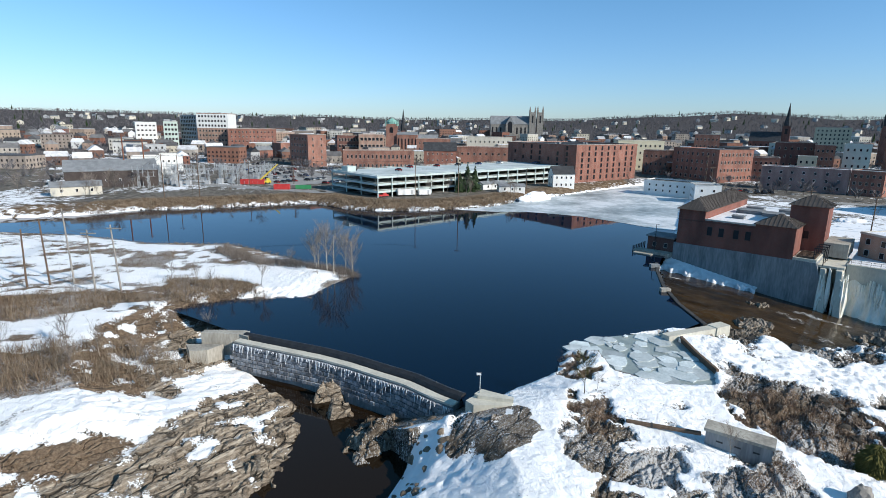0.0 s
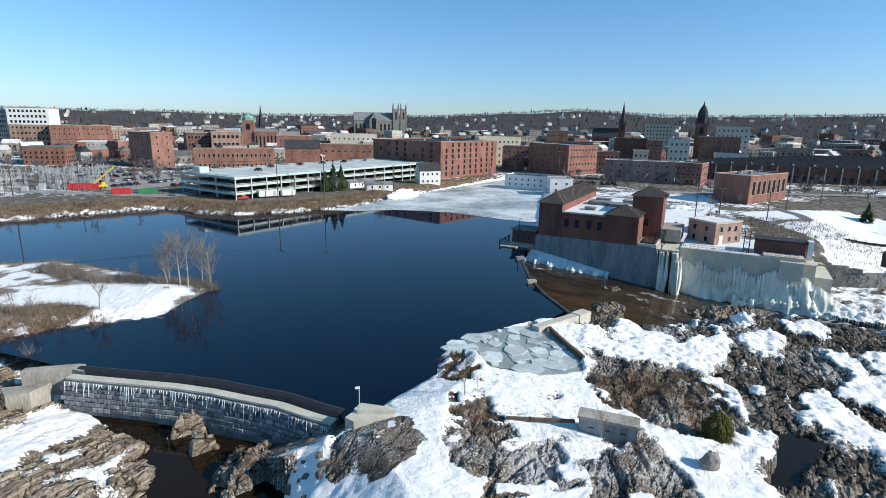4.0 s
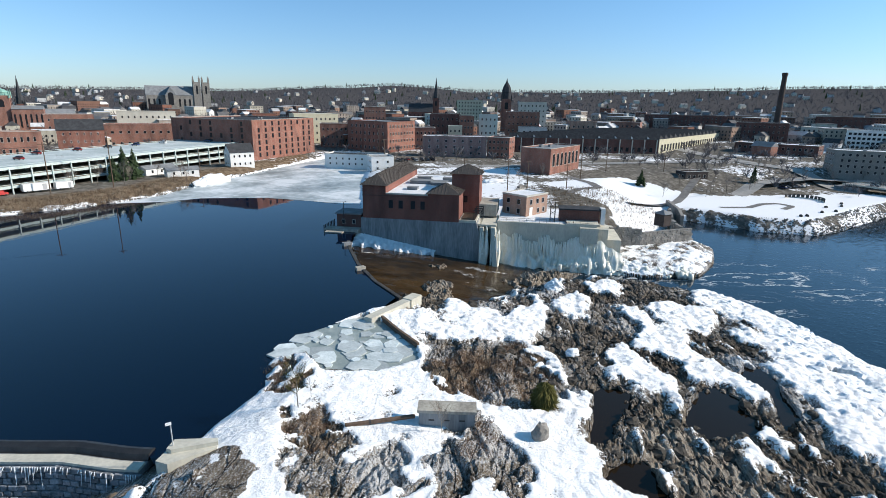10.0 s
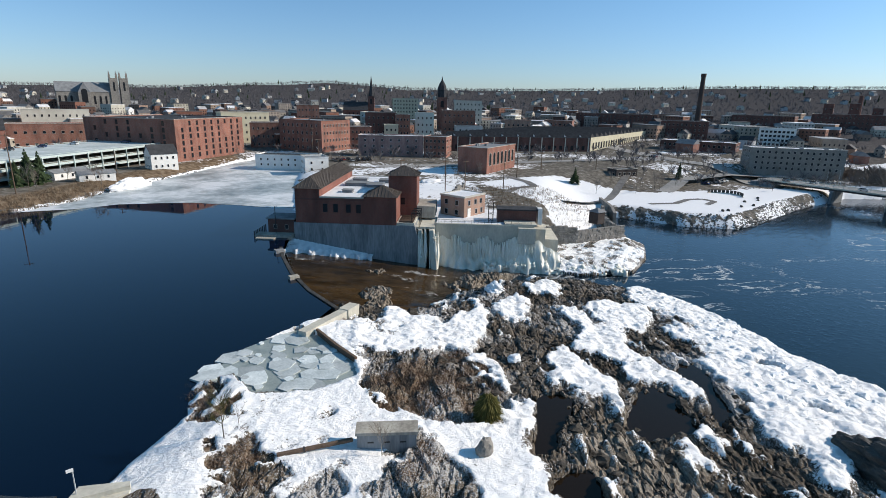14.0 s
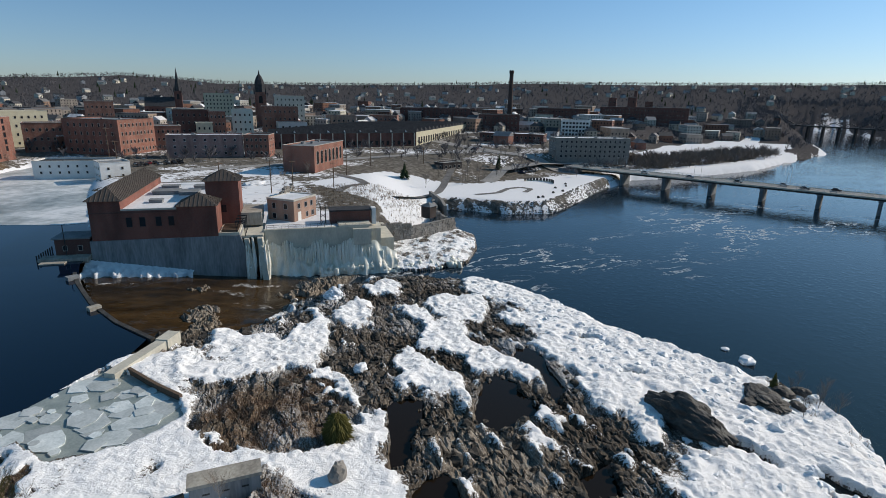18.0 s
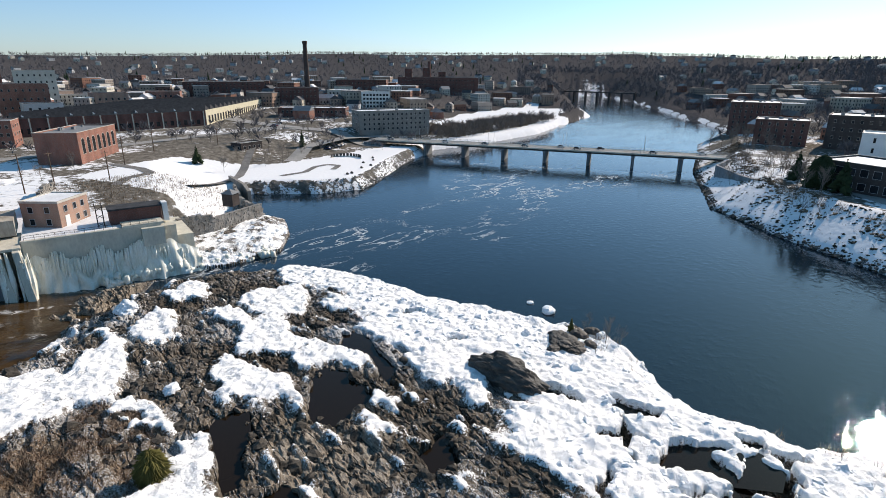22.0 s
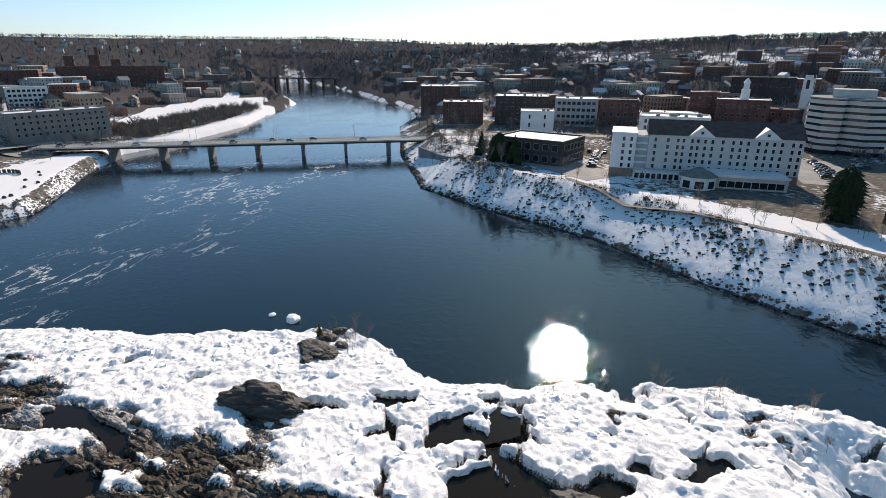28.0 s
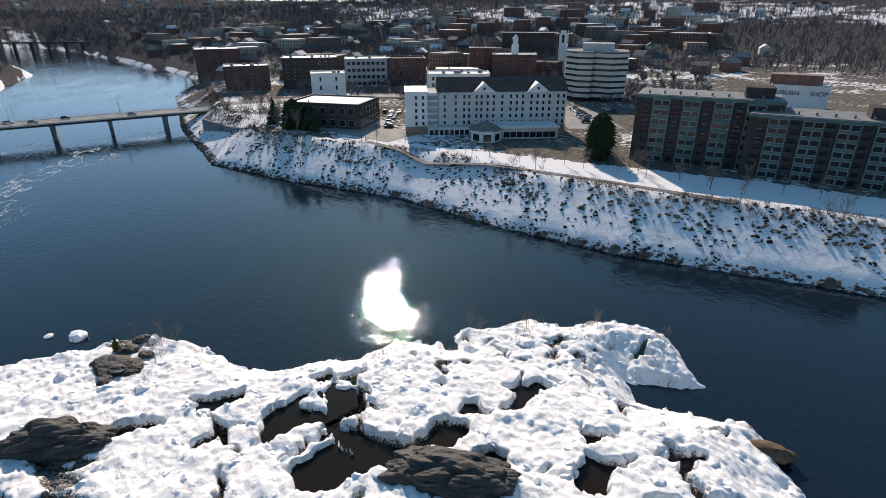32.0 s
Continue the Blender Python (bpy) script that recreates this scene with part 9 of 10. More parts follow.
def house_meshes(w, d, h, rise, wall, roof):
    bm = boxes((-w / 2, -d / 2, -3, w / 2, d / 2, h))
    g = [bm.verts.new(c) for c in ((-w / 2, -d / 2, h), (-w / 2, d / 2, h), (-w / 2, 0, h + rise), (w / 2, -d / 2, h), (w / 2, d / 2, h), (w / 2, 0, h + rise))]
    bm.faces.new((g[0], g[2], g[1]))
    bm.faces.new((g[3], g[4], g[5]))
    a = bpy.data.meshes.new("wall")
    bm.to_mesh(a)
    bm.free()
    a.materials.append(wall)
    bm = gable_roof(-w / 2 - 0.3, w / 2 + 0.3, -d / 2, d / 2, h + 0.004, rise + 0.2, 0.4)
    b = bpy.data.meshes.new("roof")
    bm.to_mesh(b)
    bm.free()
    b.materials.append(roof)
    return a, b


KINDS = [("white", WHITE_WALL, "snowy", ROOF_SNOW, 9, 8), ("grey", GREY_WALL, "dark", ROOF_DARK, 11, 8), ("cream", CREAM_WALL, "snowy", ROOF_SNOW, 10, 9), ("brown", DARK_WALL, "grey", ROOF_GREY, 12, 9), ("white", WHITE_WALL, "dark", ROOF_DARK, 13, 9), ("brick", BRICK_RED, "grey", ROOF_GREY, 14, 10)]
HOUSES = [(wn_, rn_, house_meshes(w, d, 6.5, 3.2, wm, rm_)) for wn_, wm, rn_, rm_, w, d in KINDS]
house_win = window_mesh(0.9, 1.3, WHITE_WALL)
x_, y_, z_ = town_points(420, 455, 1000, -44, 160, 30)
for k, (x, y, z) in enumerate(list(zip(x_, y_, z_))[:120]):
    wn_, rn_, (a_, b_) = HOUSES[k % 6]
    ob = thing("house", pose(x, y, z, 0, 0, rng.choice((0, 35, 90, 125)) + rng.uniform(-8, 8)), f"{wn_} gabled house with a {rn_} roof among bare trees", "house", "town houses")
    share("wall", a_, ob, Matrix.Identity(4))
    share("roof", b_, ob, Matrix.Identity(4))
# far roofs past counting
x_, y_, z_ = town_points(430, 880, 1900, -48, 160, 30)
for nm, wall, roof, sel in (("far_white_houses", CREAM_WALL, ROOF_GREY, 0), ("far_dark_houses", GREY_WALL, ROOF_DARK, 1)):
    for piece, mtl in (("wall", wall), ("roof", roof)):
        verts, faces = [], []
        g2 = random.Random(90 + sel)
        for x, y, z in list(zip(x_, y_, z_))[sel::2]:
            w, d, h, r, t = g2.uniform(5, 8), g2.uniform(4, 5), 6.0, 3.0, g2.uniform(0, 3.1)
            c, s = math.cos(t), math.sin(t)
            k = len(verts)
            loc = [(-w, -d, -2), (w, -d, -2), (w, d, -2), (-w, d, -2), (-w, -d, h), (w, -d, h), (w, d, h), (-w, d, h), (-w, 0, h + r), (w, 0, h + r)]
            if piece == "roof":
                loc = [(p * 1.06, q * 1.1, m_ + 0.15) for p, q, m_ in loc[4:]]
                fs = [(0, 1, 5, 4), (2, 3, 4, 5)]
            else:
                fs = [(0, 1, 5, 4), (1, 2, 6, 5), (2, 3, 7, 6), (3, 0, 4, 7), (4, 8, 7), (5, 6, 9)]
            verts += [(x + p * c - q * s, y + p * s + q * c, z + m_) for p, q, m_ in loc]
            faces += [tuple(k + i for i in f_) for f_ in fs]
        tagged(soup(nm + "_" + piece, verts, faces, mtl), "scattered small houses on the distant slopes", "houses", kind="stuff")
# the close-packed roofs of the town behind, past counting
def island_colours(name, stops, rough=0.85):
    m, n, l, b = mat(name)
    geo = n.new("ShaderNodeNewGeometry")
    base = ramp(n, l, geo.outputs["Random Per Island"], stops)
    dirt = ramp(n, l, noise_node(n, l, 0.3, 5, (1, 1, 0.4)), [(0.3, (0.7, 0.68, 0.66)), (0.65, (1.08, 1.06, 1.05))])
    mx = n.new("ShaderNodeMix")
    mx.data_type, mx.blend_type = "RGBA", "MULTIPLY"
    mx.inputs[0].default_value = 1.0
    l.new(base, mx.inputs[6])
    l.new(dirt, mx.inputs[7])
    l.new(mx.outputs[2], b.inputs["Base Color"])
    b.inputs["Roughness"].default_value = rough
    return m


TOWN_WALLS = island_colours("mixed_town_walls", [(0.0, (0.2, 0.085, 0.06)), (0.22, (0.26, 0.13, 0.09)), (0.4, (0.12, 0.07, 0.055)), (0.55, (0.42, 0.4, 0.36)), (0.72, (0.3, 0.2, 0.15)), (0.86, (0.5, 0.48, 0.4)), (1.0, (0.6, 0.6, 0.58))])
TOWN_ROOFS = island_colours("mixed_town_roofs", [(0.0, (0.05, 0.05, 0.055)), (0.35, (0.12, 0.12, 0.125)), (0.6, (0.2, 0.2, 0.2)), (0.72, (0.6, 0.61, 0.63)), (1.0, (0.78, 0.79, 0.8))])
x_, y_, z_ = town_points(1500, 400, 1000, -46, 152, 32)
g2 = random.Random(61)
verts, faces, kinds, taken = [], [], [], []


def quad(pts, kind):
    k = len(verts)
    verts.extend(pts)
    faces.append(tuple(range(k, k + len(pts))))
    kinds.append(kind)


for x, y, z in zip(x_, y_, z_):
    if len(taken) > 620 or any((x - p) ** 2 + (y - q) ** 2 < 420 for p, q in taken):
        continue
    rr, aa = math.hypot(x, y), math.degrees(math.atan2(x, y))
    if (aa > 76 and rr < 420) or (30 < aa < 80 and rr < 540) or (aa < 30 and rr < 430):
        continue
    taken.append((x, y))
    big = g2.random() < (0.12 if aa < -24 else 0.45)
    w, d, h = (g2.uniform(9, 17), g2.uniform(7, 10), g2.uniform(8, 14)) if big else (g2.uniform(5, 8), g2.uniform(4, 5.5), g2.uniform(5.5, 8))
    t = g2.choice((0.1, 0.6, 1.67, 2.2)) + g2.uniform(-0.1, 0.1)
    c, s = math.cos(t), math.sin(t)

    def at(p, q, r):
        return (x + p * c - q * s, y + p * s + q * c, z + r)

    k = len(verts)
    verts.extend([at(-w, -d, -3), at(w, -d, -3), at(w, d, -3), at(-w, d, -3), at(-w, -d, h), at(w, -d, h), at(w, d, h), at(-w, d, h)])
    for f_ in ((0, 1, 5, 4), (1, 2, 6, 5), (2, 3, 7, 6), (3, 0, 4, 7)):
        faces.append(tuple(k + i for i in f_))
        kinds.append(0)
    k = len(verts)
    if big:
        verts.extend([at(-w - 0.2, -d - 0.2, h), at(w + 0.2, -d - 0.2, h), at(w + 0.2, d + 0.2, h), at(-w - 0.2, d + 0.2, h), at(-w - 0.2, -d - 0.2, h + 0.5), at(w + 0.2, -d - 0.2, h + 0.5), at(w + 0.2, d + 0.2, h + 0.5), at(-w - 0.2, d + 0.2, h + 0.5)])
        fs = ((4, 5, 6, 7), (0, 1, 5, 4), (1, 2, 6, 5), (2, 3, 7, 6), (3, 0, 4, 7))
    else:
        verts.extend([at(-w - 0.3, -d - 0.3, h), at(w + 0.3, -d - 0.3, h), at(w + 0.3, d + 0.3, h), at(-w - 0.3, d + 0.3, h), at(-w - 0.3, 0, h + d * 0.75), at(w + 0.3, 0, h + d * 0.75)])
        fs = ((0, 1, 5, 4), (2, 3, 4, 5), (1, 2, 5), (3, 0, 4))
    for f_ in fs:
        faces.append(tuple(k + i for i in f_))
        kinds.append(1)
    nf = max(2, int(w / 1.6))
    for st in range(max(1, int(h / 3.3))):
        for i in range(nf):
            for sgn in (-1, 1):
                p = -w + 2 * w * (i + 0.5) / nf
                quad([at(p - 0.55, sgn * (d + 0.06), 1.2 + st * 3.2), at(p + 0.55, sgn * (d + 0.06), 1.2 + st * 3.2), at(p + 0.55, sgn * (d + 0.06), 2.8 + st * 3.2), at(p - 0.55, sgn * (d + 0.06), 2.8 + st * 3.2)], 2)
        for i in range(max(2, int(d / 1.6))):
            for sgn in (-1, 1):
                p = -d + 2 * d * (i + 0.5) / max(2, int(d / 1.6))
                quad([at(sgn * (w + 0.06), p - 0.55, 1.2 + st * 3.2), at(sgn * (w + 0.06), p + 0.55, 1.2 + st * 3.2), at(sgn * (w + 0.06), p + 0.55, 2.8 + st * 3.2), at(sgn * (w + 0.06), p - 0.55, 2.8 + st * 3.2)], 2)
town = soup("town_roofs", verts, faces, TOWN_WALLS)
town.data.materials.append(TOWN_ROOFS)
town.data.materials.append(GLASS_DARK)
town.data.polygons.foreach_set("material_index", np.array(kinds, np.int32))
tagged(town, "close-packed brick blocks and houses of the town", "buildings", kind="stuff")
# more downtown blocks
g2 = random.Random(44)
WALLS = [("red brick", BRICK_RED), ("dark brick", BRICK_DARK), ("orange brick", BRICK_ORANGE), ("tan brick", BRICK_TAN), ("cream", CREAM_WALL), ("grey", GREY_WALL)]
for az, r, w, d, h in ((14, 520, 26, 18, 11), (21, 500, 24, 16, 13), (25, 470, 20, 15, 14), (31, 690, 34, 20, 14), (36, 650, 28, 22, 15), (41, 500, 24, 18, 12), (46, 560, 26, 20, 15), (50, 610, 30, 20, 13), (57, 720, 40, 22, 13), (66, 660, 30, 20, 11), (-17, 520, 26, 18, 13), (-30, 560, 28, 18, 9), (5, 600, 34, 18, 12), (128, 390, 30, 18, 10), (136, 440, 30, 18, 10), (144, 480, 30, 18, 9), (118, 470, 28, 18, 10), (134, 560, 40, 20, 9)):
    a0 = radians(az)
    cx, cy = r * math.sin(a0), r * math.cos(a0)
    tx, ty = math.cos(a0), -math.sin(a0)
    z0 = ground_z(cx, cy)
    wn_, wm = g2.choice(WALLS)
    tw = radians(g2.uniform(-28, 28))
    ux, uy = tx * math.cos(tw) - ty * math.sin(tw), tx * math.sin(tw) + ty * math.cos(tw)
    building("town_block", f"{wn_} flat-roofed town block among bare trees", (cx - ux * w / 2, cy - uy * w / 2), (cx + ux * w / 2, cy + uy * w / 2), d, z0 - 1, z0 + h, wm, g2.choice((ROOF_SNOW, ROOF_GREY, ROOF_DARK)), 2, max(3, int(w / 5)), 0, (1.6, 1.9), group="town blocks", seed=int(az * 7 + r), parapet=0.5, cornice=False, units=1)

# ---- poles and wires ----
def utility_pole(x, y, h, material, label, lean=(0.0, 0.0), arms=1, group="utility poles", z=None):
    z0 = z if z is not None else (max(at_ledge(x, y), ground_z(x, y)) if -190 < x < 188 and y < 170 else ground_z(x, y))
    ob = thing("utility_pole", pose(x, y, z0), label, "utility pole", group)
    part("pole", tube(bmesh.new(), [(0, 0, -0.6), (lean[0] * h, lean[1] * h, h)], [0.42, 0.3] if h > 24 else [0.22, 0.15], 7), material, ob)
    for k in range(arms):
        zz = h - 0.8 - k * 1.2
        part("crossarm", boxes((-1.6, -0.08, zz, 1.6, 0.08, zz + 0.2)), material, ob)
    return Vector((x + lean[0] * h, y + lean[1] * h, z0 + h - 0.6))


tops = []
for x, y, h, lx in ((-98.7, 103.1, 13, 0.03), (-94.6, 104.6, 15, -0.04), (-89.9, 105.8, 17, -0.05), (-81.4, 100.1, 13.5, -0.03), (-76.8, 101.6, 14.5, -0.06)):
    tops.append(utility_pole(x, y, h, POLE_PALE if x > -92 else WOOD_POLE, "tall weathered line pole standing in the snow", (lx, 0.02), 1 if x > -90 else 0, "line poles on the point"))
far_tops = []
for x, y, h in ((-182.7, 282.5, 27), (-176, 290, 25), (-135, 231.3, 20), (-122, 238, 20), (-150, 275, 17), (-118, 290, 15), (-96, 300, 14)):
    far_tops.append(utility_pole(x, y, h, surface("rust_brown_pole", (0.16, 0.07, 0.045), (0.24, 0.11, 0.07), 1, 0.8) if x < -170 else WOOD_POLE, "tall brown transmission pole by the substation", (0, 0), 1, "transmission poles"))
for x, y, h in ((-22.7, 248.2, 19), (-2, 255, 22), (36, 290, 12), (140, 303, 20), (134, 283, 15), (140.3, 176.7, 13), (153.1, 178.8, 12), (166, 168, 11), (197, 190, 12), (232, 205, 10), (262, 190, 9), (110, 165, 16), (205, 232, 14)):
    utility_pole(x, y, h, WOOD_POLE, "dark wooden utility pole near the pond", (0, 0), 1)
wires = bmesh.new()


def wire(a, b, sag=1.2, r=0.028):
    pts = [a.lerp(b, t) - Vector((0, 0, sag * 4 * t * (1 - t))) for t in np.linspace(0, 1, 9)]
    tube(wires, pts, [r] * 9, 3)


for a in tops[:3]:
    for off in (-1.2, 0, 1.2):
        wire(a + Vector((off, 0, 0)), far_tops[2] + Vector((off, 0, 0)), 2.0)
for a in tops[2:]:
    for off in (-1.2, 1.2):
        wire(a + Vector((off, 0, 0)), a + Vector((-70 + off, -42, 3)), 1.5)
for off in (-1.5, 0, 1.5):
    wire(far_tops[0] + Vector((off, 0, 0)), far_tops[2] + Vector((off, 0, 0)), 1.2)
    wire(far_tops[2] + Vector((off, 0, 0)), far_tops[3] + Vector((off, 0, 0)), 0.6)
    wire(far_tops[3] + Vector((off, 0, 0)), Vector((-22.7 + off, 248.2, 30)), 1.6)
tagged(part("power_lines", wires, DARK_METAL), "thin sagging power lines over the pond bank", "power lines", kind="stuff")

# ---- substation ----
ss = thing("substation", Matrix.Identity(4), "grey steel electrical substation behind a fence", "substation")
g2 = random.Random(15)
for k in range(46):
    x = g2.uniform(-172, -112)
    y = 268 + (x + 172) * 0.5 + g2.uniform(0, 36)
    z = ground_z(x, y)
    h = g2.uniform(5, 11)
    bm = bmesh.new()
    for ox, oy in ((-0.5, -0.5), (0.5, -0.5), (0.5, 0.5), (-0.5, 0.5)):
        tube(bm, [(x + ox, y + oy, z), (x + ox * 0.5, y + oy * 0.5, z + h)], [0.1, 0.08], 4)
    for dz in (0.0, -2.2):
        tube(bm, [(x - 3.5, y, z + h + dz), (x + 3.5, y, z + h + dz)], [0.1, 0.1], 4)
    for dx in (-2.8, 0.0, 2.8):
        tube(bm, [(x + dx, y, z + h - 2.2), (x + dx, y, z + h + 0.9)], [0.12, 0.09], 5)
    part("lattice_mast", bm, STEEL, ss)
    if k % 2 == 0:
        part("switchgear", boxes((x - 1.2, y - 3, z, x + 1.2, y - 1, z + g2.uniform(1.6, 3.2))), GREY_WALL, ss)
for k in range(30):
    fx, fy = -172 + k * 2.0, 262 + k * 1.0
    part("fence_post", tube(bmesh.new(), [(fx, fy, ground_z(fx, fy)), (fx, fy, ground_z(fx, fy) + 2.4)], [0.05, 0.05], 4), STEEL, ss)
# site yard
RED_PAINT = surface("red_container_paint", (0.42, 0.03, 0.03), (0.52, 0.05, 0.045), 0.5, 0.5, 0.1, 0.01)
GREEN_PAINT = surface("green_container_paint", (0.03, 0.2, 0.08), (0.05, 0.27, 0.11), 0.5, 0.5, 0.1, 0.01)
for x, y, w, d, h, a, mt_, lab in ((-124, 292, 13, 4, 2.6, 8, RED_PAINT, "red"), (-98, 270, 8, 3.5, 2.6, 8, RED_PAINT, "red"), (-88, 275, 8, 3, 1.8, 10, GREEN_PAINT, "green")):
    ob = thing("dumpster", pose(x, y, ground_z(x, y) + 0.1, 0, 0, a), f"{lab} steel roll-off container in the yard", "container", "yard containers")
    part("tub", boxes((0, 0, 0, w, 0.15, h), (0, d - 0.15, 0, w, d, h), (0, 0.152, 0, 0.15, d - 0.152, h), (w - 0.15, 0.152, 0, w, d - 0.152, h), (0.152, 0.152, 0, w - 0.152, d - 0.152, 0.2)), mt_, ob)
    for k in range(5):
        part("rib", boxes((0.4 + k * (w - 0.8) / 4 - 0.08, -0.1, 0.1, 0.4 + k * (w - 0.8) / 4 + 0.08, -0.004, h)), mt_, ob)
YELLOW_PAINT = surface("yellow_machine_paint", (0.55, 0.42, 0.03), (0.65, 0.52, 0.06), 0.5, 0.5, 0.1, 0.01)
cr = thing("mobile_crane", pose(-112, 296, ground_z(-112, 296) + 0.1, 0, 0, 20), "yellow mobile crane with a raised boom", "crane")
part("carrier", boxes((-4, -1.2, 0.6, 4, 1.2, 1.8)), YELLOW_PAINT, cr)
part("cab", boxes((1.5, -1.0, 1.804, 3.2, 1.0, 3.2)), YELLOW_PAINT, cr)
part("boom", tube(bmesh.new(), [(-2, 0, 2.2), (8, 0, 11)], [0.5, 0.35], 4), YELLOW_PAINT, cr)
for wx_i in (-3, -1, 1, 3):
    share("wheel", wheel_me, cr, pose(wx_i, -1.2, 0.5) @ Matrix.Scale(1.5, 4))
for x, y, w, d, h in ((-31, 250.5, 9, 3, 3.2), (-21, 253.5, 6, 3, 3.0)):
    ob = thing("site_trailer", pose(x, y, ground_z(x, y) + 0.3, 0, 0, 22), "white box trailer parked on the shore", "trailer", "shore trailers")
    part("box", boxes((0, 0, 0.5, w, d, h)), WHITE_WALL, ob)
    part("door", boxes((w * 0.7, -0.06, 0.7, w * 0.85, -0.004, h - 0.3)), GREY_WALL, ob)
    for wx_i in (1.2, w - 1.2):
        share("wheel", wheel_me, ob, pose(wx_i, 0.1, 0.34))
pk = thing("pickup_truck", pose(-38, 248, ground_z(-38, 248) + 0.1, 0, 0, 30), "red pickup truck parked by the shore", "truck")
part("body", boxes((-2.6, -0.95, 0.5, 2.6, 0.95, 1.2)), RED_PAINT, pk)
part("cab", boxes((-0.4, -0.85, 1.204, 1.4, 0.85, 1.95)), RED_PAINT, pk)
for wx_i in (-1.7, 1.7):
    for wy_i in (-0.9, 0.9):
        share("wheel", wheel_me, pk, pose(wx_i, wy_i, 0.36))
for x, y, w, d, a in ((12, 286, 16, 7, 30), (20, 276, 14, 6, 8)):
    ob = house("market_shed", "low white open shed with a grey roof", (x, y), a, w, d, 3.0, 1.2, WHITE_WALL, ROOF_GREY, ground_z(x, y), 3, 1, category="shed")

# ---- snowbanks, paths and park ----
def ribbon(name, pts, width, material, label, lift=0.12, category="path"):
    """A strip laid over the ground along a line."""
    bm = bmesh.new()
    rows = []
    sm = along(pts, 2.0)
    for x, y, dx, dy in sm:
        row = []
        for o in (-width / 2, 0, width / 2):
            px, py = x - dy * o, y + dx * o
            row.append((px, py))
        rows.append(row)
    flat = np.array(rows).reshape(-1, 2)
    z = land_height(flat[:, 0], flat[:, 1]).reshape(len(rows), 3)
    z = z.max(1, keepdims=True) + lift
    vs = [[bm.verts.new((p[0], p[1], float(zz[0]))) for p in row] for row, zz in zip(rows, z)]
    for r, s in zip(vs, vs[1:]):
        for i in range(2):
            bm.faces.new((r[i], r[i + 1], s[i + 1], s[i]))
    bmesh.ops.recalc_face_normals(bm, faces=bm.faces[:])
    return tagged(part(name, bm, material), label, category, kind="structure")


PATH_GREY = surface("wet_path_asphalt", (0.13, 0.125, 0.12), (0.24, 0.23, 0.22), 0.3, 0.85, 0.2, 0.02)
ribbon("path_park", [(228, 134), (240, 128), (255, 130), (263, 127), (262, 120), (250, 118)], 3.0, PATH_GREY, "dark curving path through the park snow")
ribbon("path_yard", [(160, 160), (172, 166), (183, 165), (190, 176), (196, 196)], 4.0, PATH_GREY, "grey drive down to the yard")
ribbon("path_slope", [(178, 144), (200, 148), (222, 152), (250, 166), (278, 178)], 4.0, PATH_GREY, "cleared walk above the park")
ribbon("road_north", [(341, 122), (345, 150), (352, 190), (372, 240), (400, 290)], 13.0, ROAD_GREY, "pale salted street north of the bridge", 0.15, "road")
ribbon("road_river", [(268, 150), (300, 158), (336, 150), (372, 132)], 9.0, ROAD_GREY, "pale riverside street", 0.15, "road")
ribbon("road_south", [(319, -86), (312, -120), (300, -160), (262, -215), (220, -290)], 11.0, ROAD_GREY, "pale salted street south of the bridge", 0.15, "road")
ribbon("road_canal", [(160, 262), (200, 248), (240, 240), (300, 225), (352, 205)], 9.0, ROAD_GREY, "pale street past the brick substation", 0.15, "road")
ribbon("road_garage", [(-170, 300), (-120, 280), (-70, 262), (-56, 292), (-80, 330), (-110, 380)], 9.0, ROAD_GREY, "pale street by the parking garage", 0.15, "road")
ribbon("lot_hotel", [(186, -116), (232, -104), (268, -122)], 22.0, ROAD_GREY, "salt-pale hotel parking lot", 0.1, "pavement")
ribbon("lot_hotel_back", [(150, -190), (172, -206), (196, -222)], 24.0, ROAD_GREY, "salt-pale parking lot behind the hotel", 0.1, "pavement")
ribbon("lot_garage", [(-84, 300), (-112, 330), (-140, 372), (-165, 412)], 46.0, ROAD_GREY, "pale gravel parking lot", 0.1, "pavement")
ribbon("river_walk", [(66, -139), (96, -129), (127, -117), (155, -104), (190, -100)], 2.6, PATH_GREY, "cleared riverside walk above the snowy slope")
mm = thing("memorial_wall", pose(283, 126, ground_z(283, 126)), "curved row of dark memorial stones in the snow", "memorial")
part("base_ring", tube(bmesh.new(), [(9 * math.cos(t), 9 * math.sin(t), 0.1) for t in np.linspace(-1.2, 1.4, 16)], [0.35] * 16, 5), CONCRETE_PALE, mm)
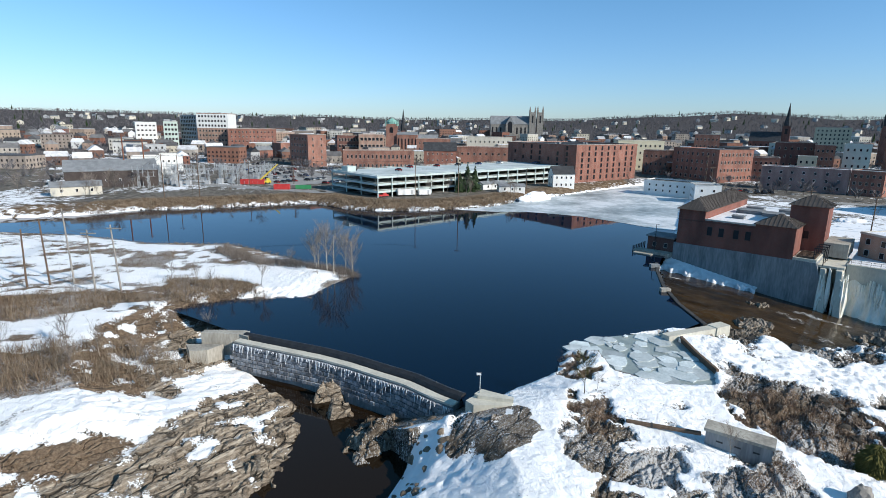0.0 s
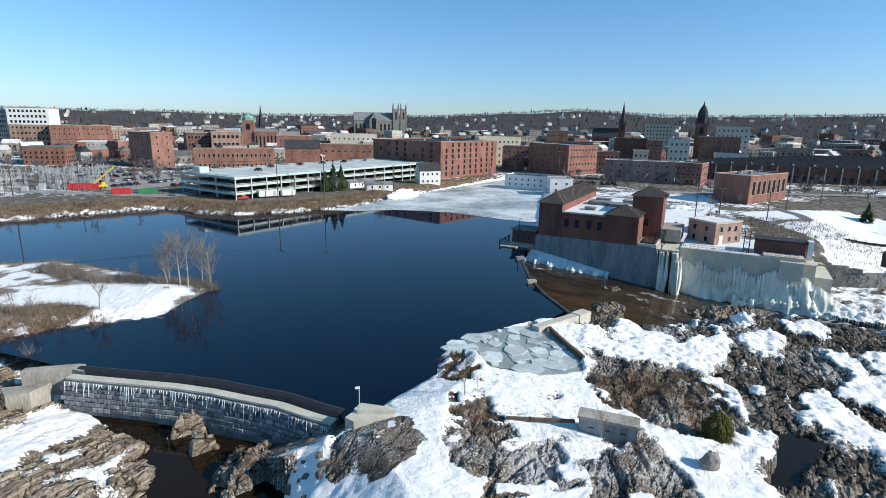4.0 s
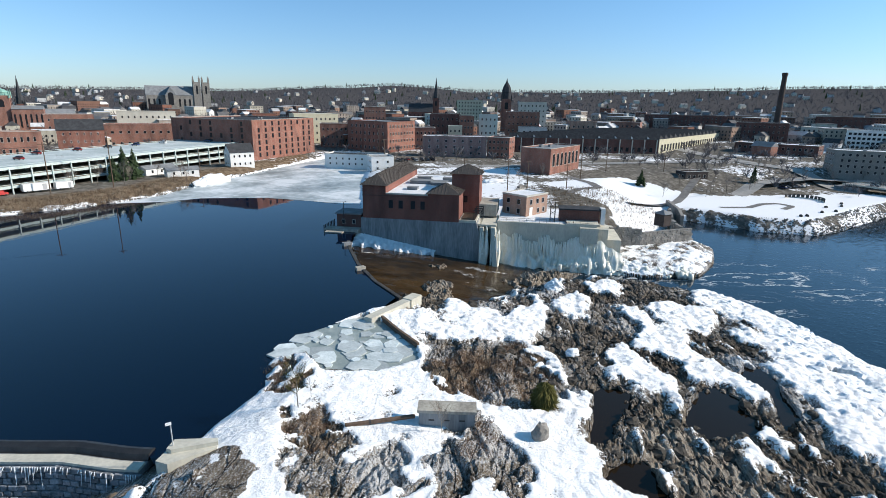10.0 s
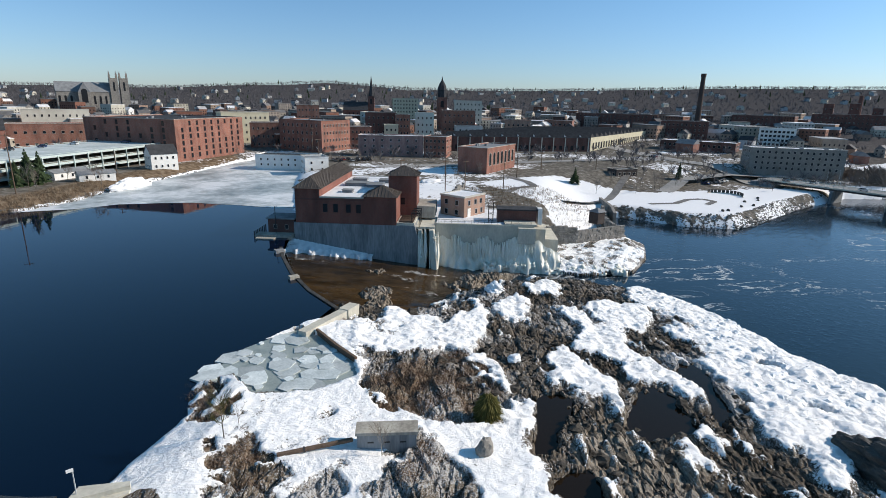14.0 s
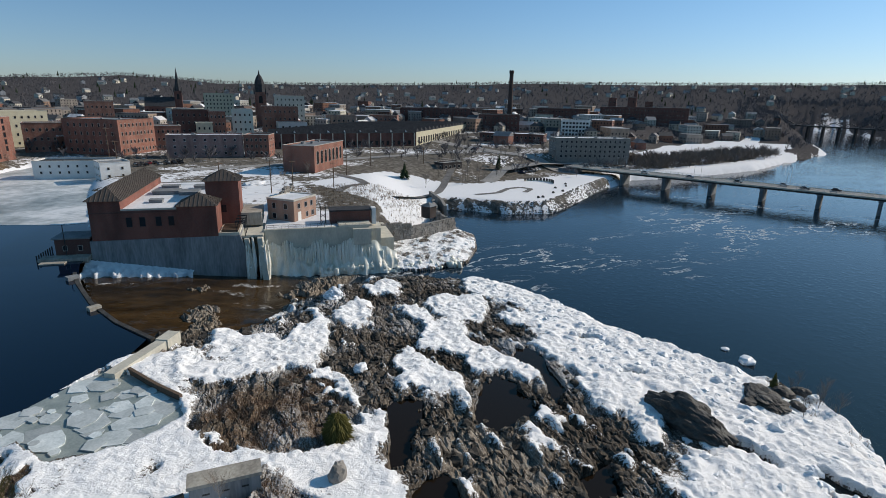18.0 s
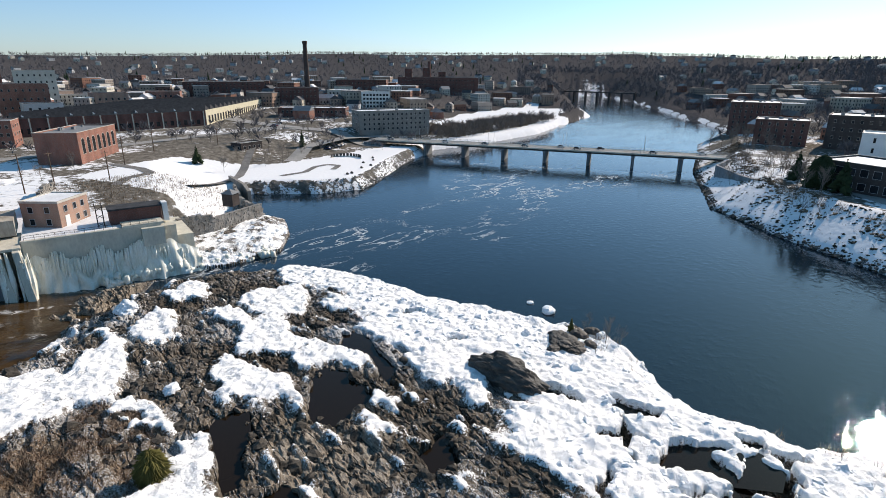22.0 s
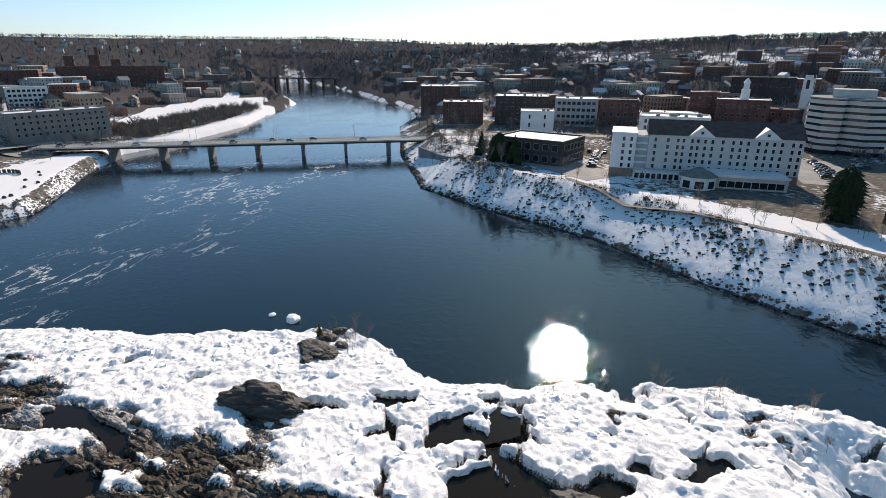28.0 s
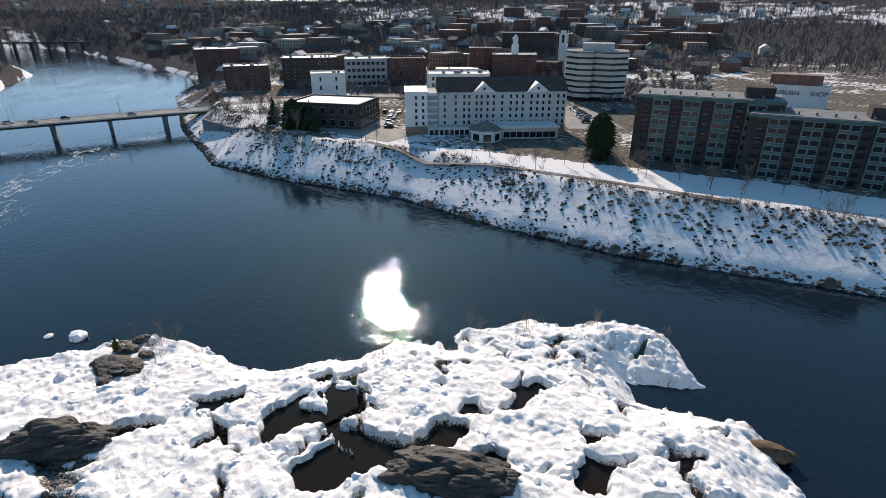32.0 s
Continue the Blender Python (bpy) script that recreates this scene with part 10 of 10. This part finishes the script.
for t in np.linspace(-1.1, 1.3, 12):
    ob = part("memorial_stone", boxes((-0.15, -0.7, 0.1, 0.15, 0.7, 1.9)), ROCK_DARK, mm)
    ob.matrix_basis = pose(9 * math.cos(t), 9 * math.sin(t), 0, 0, 0, math.degrees(t))
for x, y in ((273, 111), (283, 109), (266, 104), (258, 106), (240, 106), (243, 105), (290, 112)):
    boulder("park_stone", "dark stone standing in the park snow", x, y, 0.9, 0.7, 0.9, x * 7, ROCK_DARK, int(x), 2, "stone", ground_z(x, y))
gz = thing("gazebo", pose(165.2, 117.8, 8.6), "small dark hipped gazebo above the canal wall", "gazebo")
part("wall", boxes((-2, -2, -2, 2, 2, 2.4)), DARK_WALL, gz)
part("roof", hip(bmesh.new(), -2.5, -2.5, 2.5, 2.5, 2.404, 3.8, 2.4), ROOF_GREY, gz)
pavw = thing("canal_wall", Matrix.Identity(4), "stone canal outlet wall beside the park", "retaining wall", kind="structure")
swept([(186, 124), (198, 134), (212, 150)], [(-0.6, -1), (-0.6, 7.0), (0.6, 7.0), (0.6, -1)], "wall", STONE_WALL, pavw)
pv = building("park_pavilion", "low dark park pavilion with a flat roof", (262, 176), (276, 172), 8, 9.5, 14, DARK_WALL, ROOF_GREY, 1, 4, 2, (1.6, 1.6), seed=66, category="pavilion")
boulder("snowbank", "tall bright ploughed snow pile at the bay", 38, 268, 12, 3.5, 3.4, 40, ROOF_SNOW, 71, 4, "snow pile", 10.2)
boulder("snowbank", "ploughed snow heap in the powerhouse yard", 150, 200, 6, 3, 1.4, 10, ROOF_SNOW, 72, 3, "snow pile", 12.6)
rbm = thing("railway_trestle", pose(1060, -100, 0, 0, 0, 62), "dark steel railway trestle across the far river", "bridge")
part("deck", boxes((0, -3, 14, 150, 3, 16)), DARK_METAL, rbm)
for k in range(7):
    part("trestle_bent", boxes((k * 24, -2.5, -2, k * 24 + 3, 2.5, 13.996)), DARK_METAL, rbm)
    part("truss_panel", tube(tube(bmesh.new(), [(k * 24, -3, 16), (k * 24 + 12, -3, 22)], [0.5, 0.5], 4), [(k * 24 + 12, -3, 22), (k * 24 + 24, -3, 16)], [0.5, 0.5], 4), DARK_METAL, rbm)
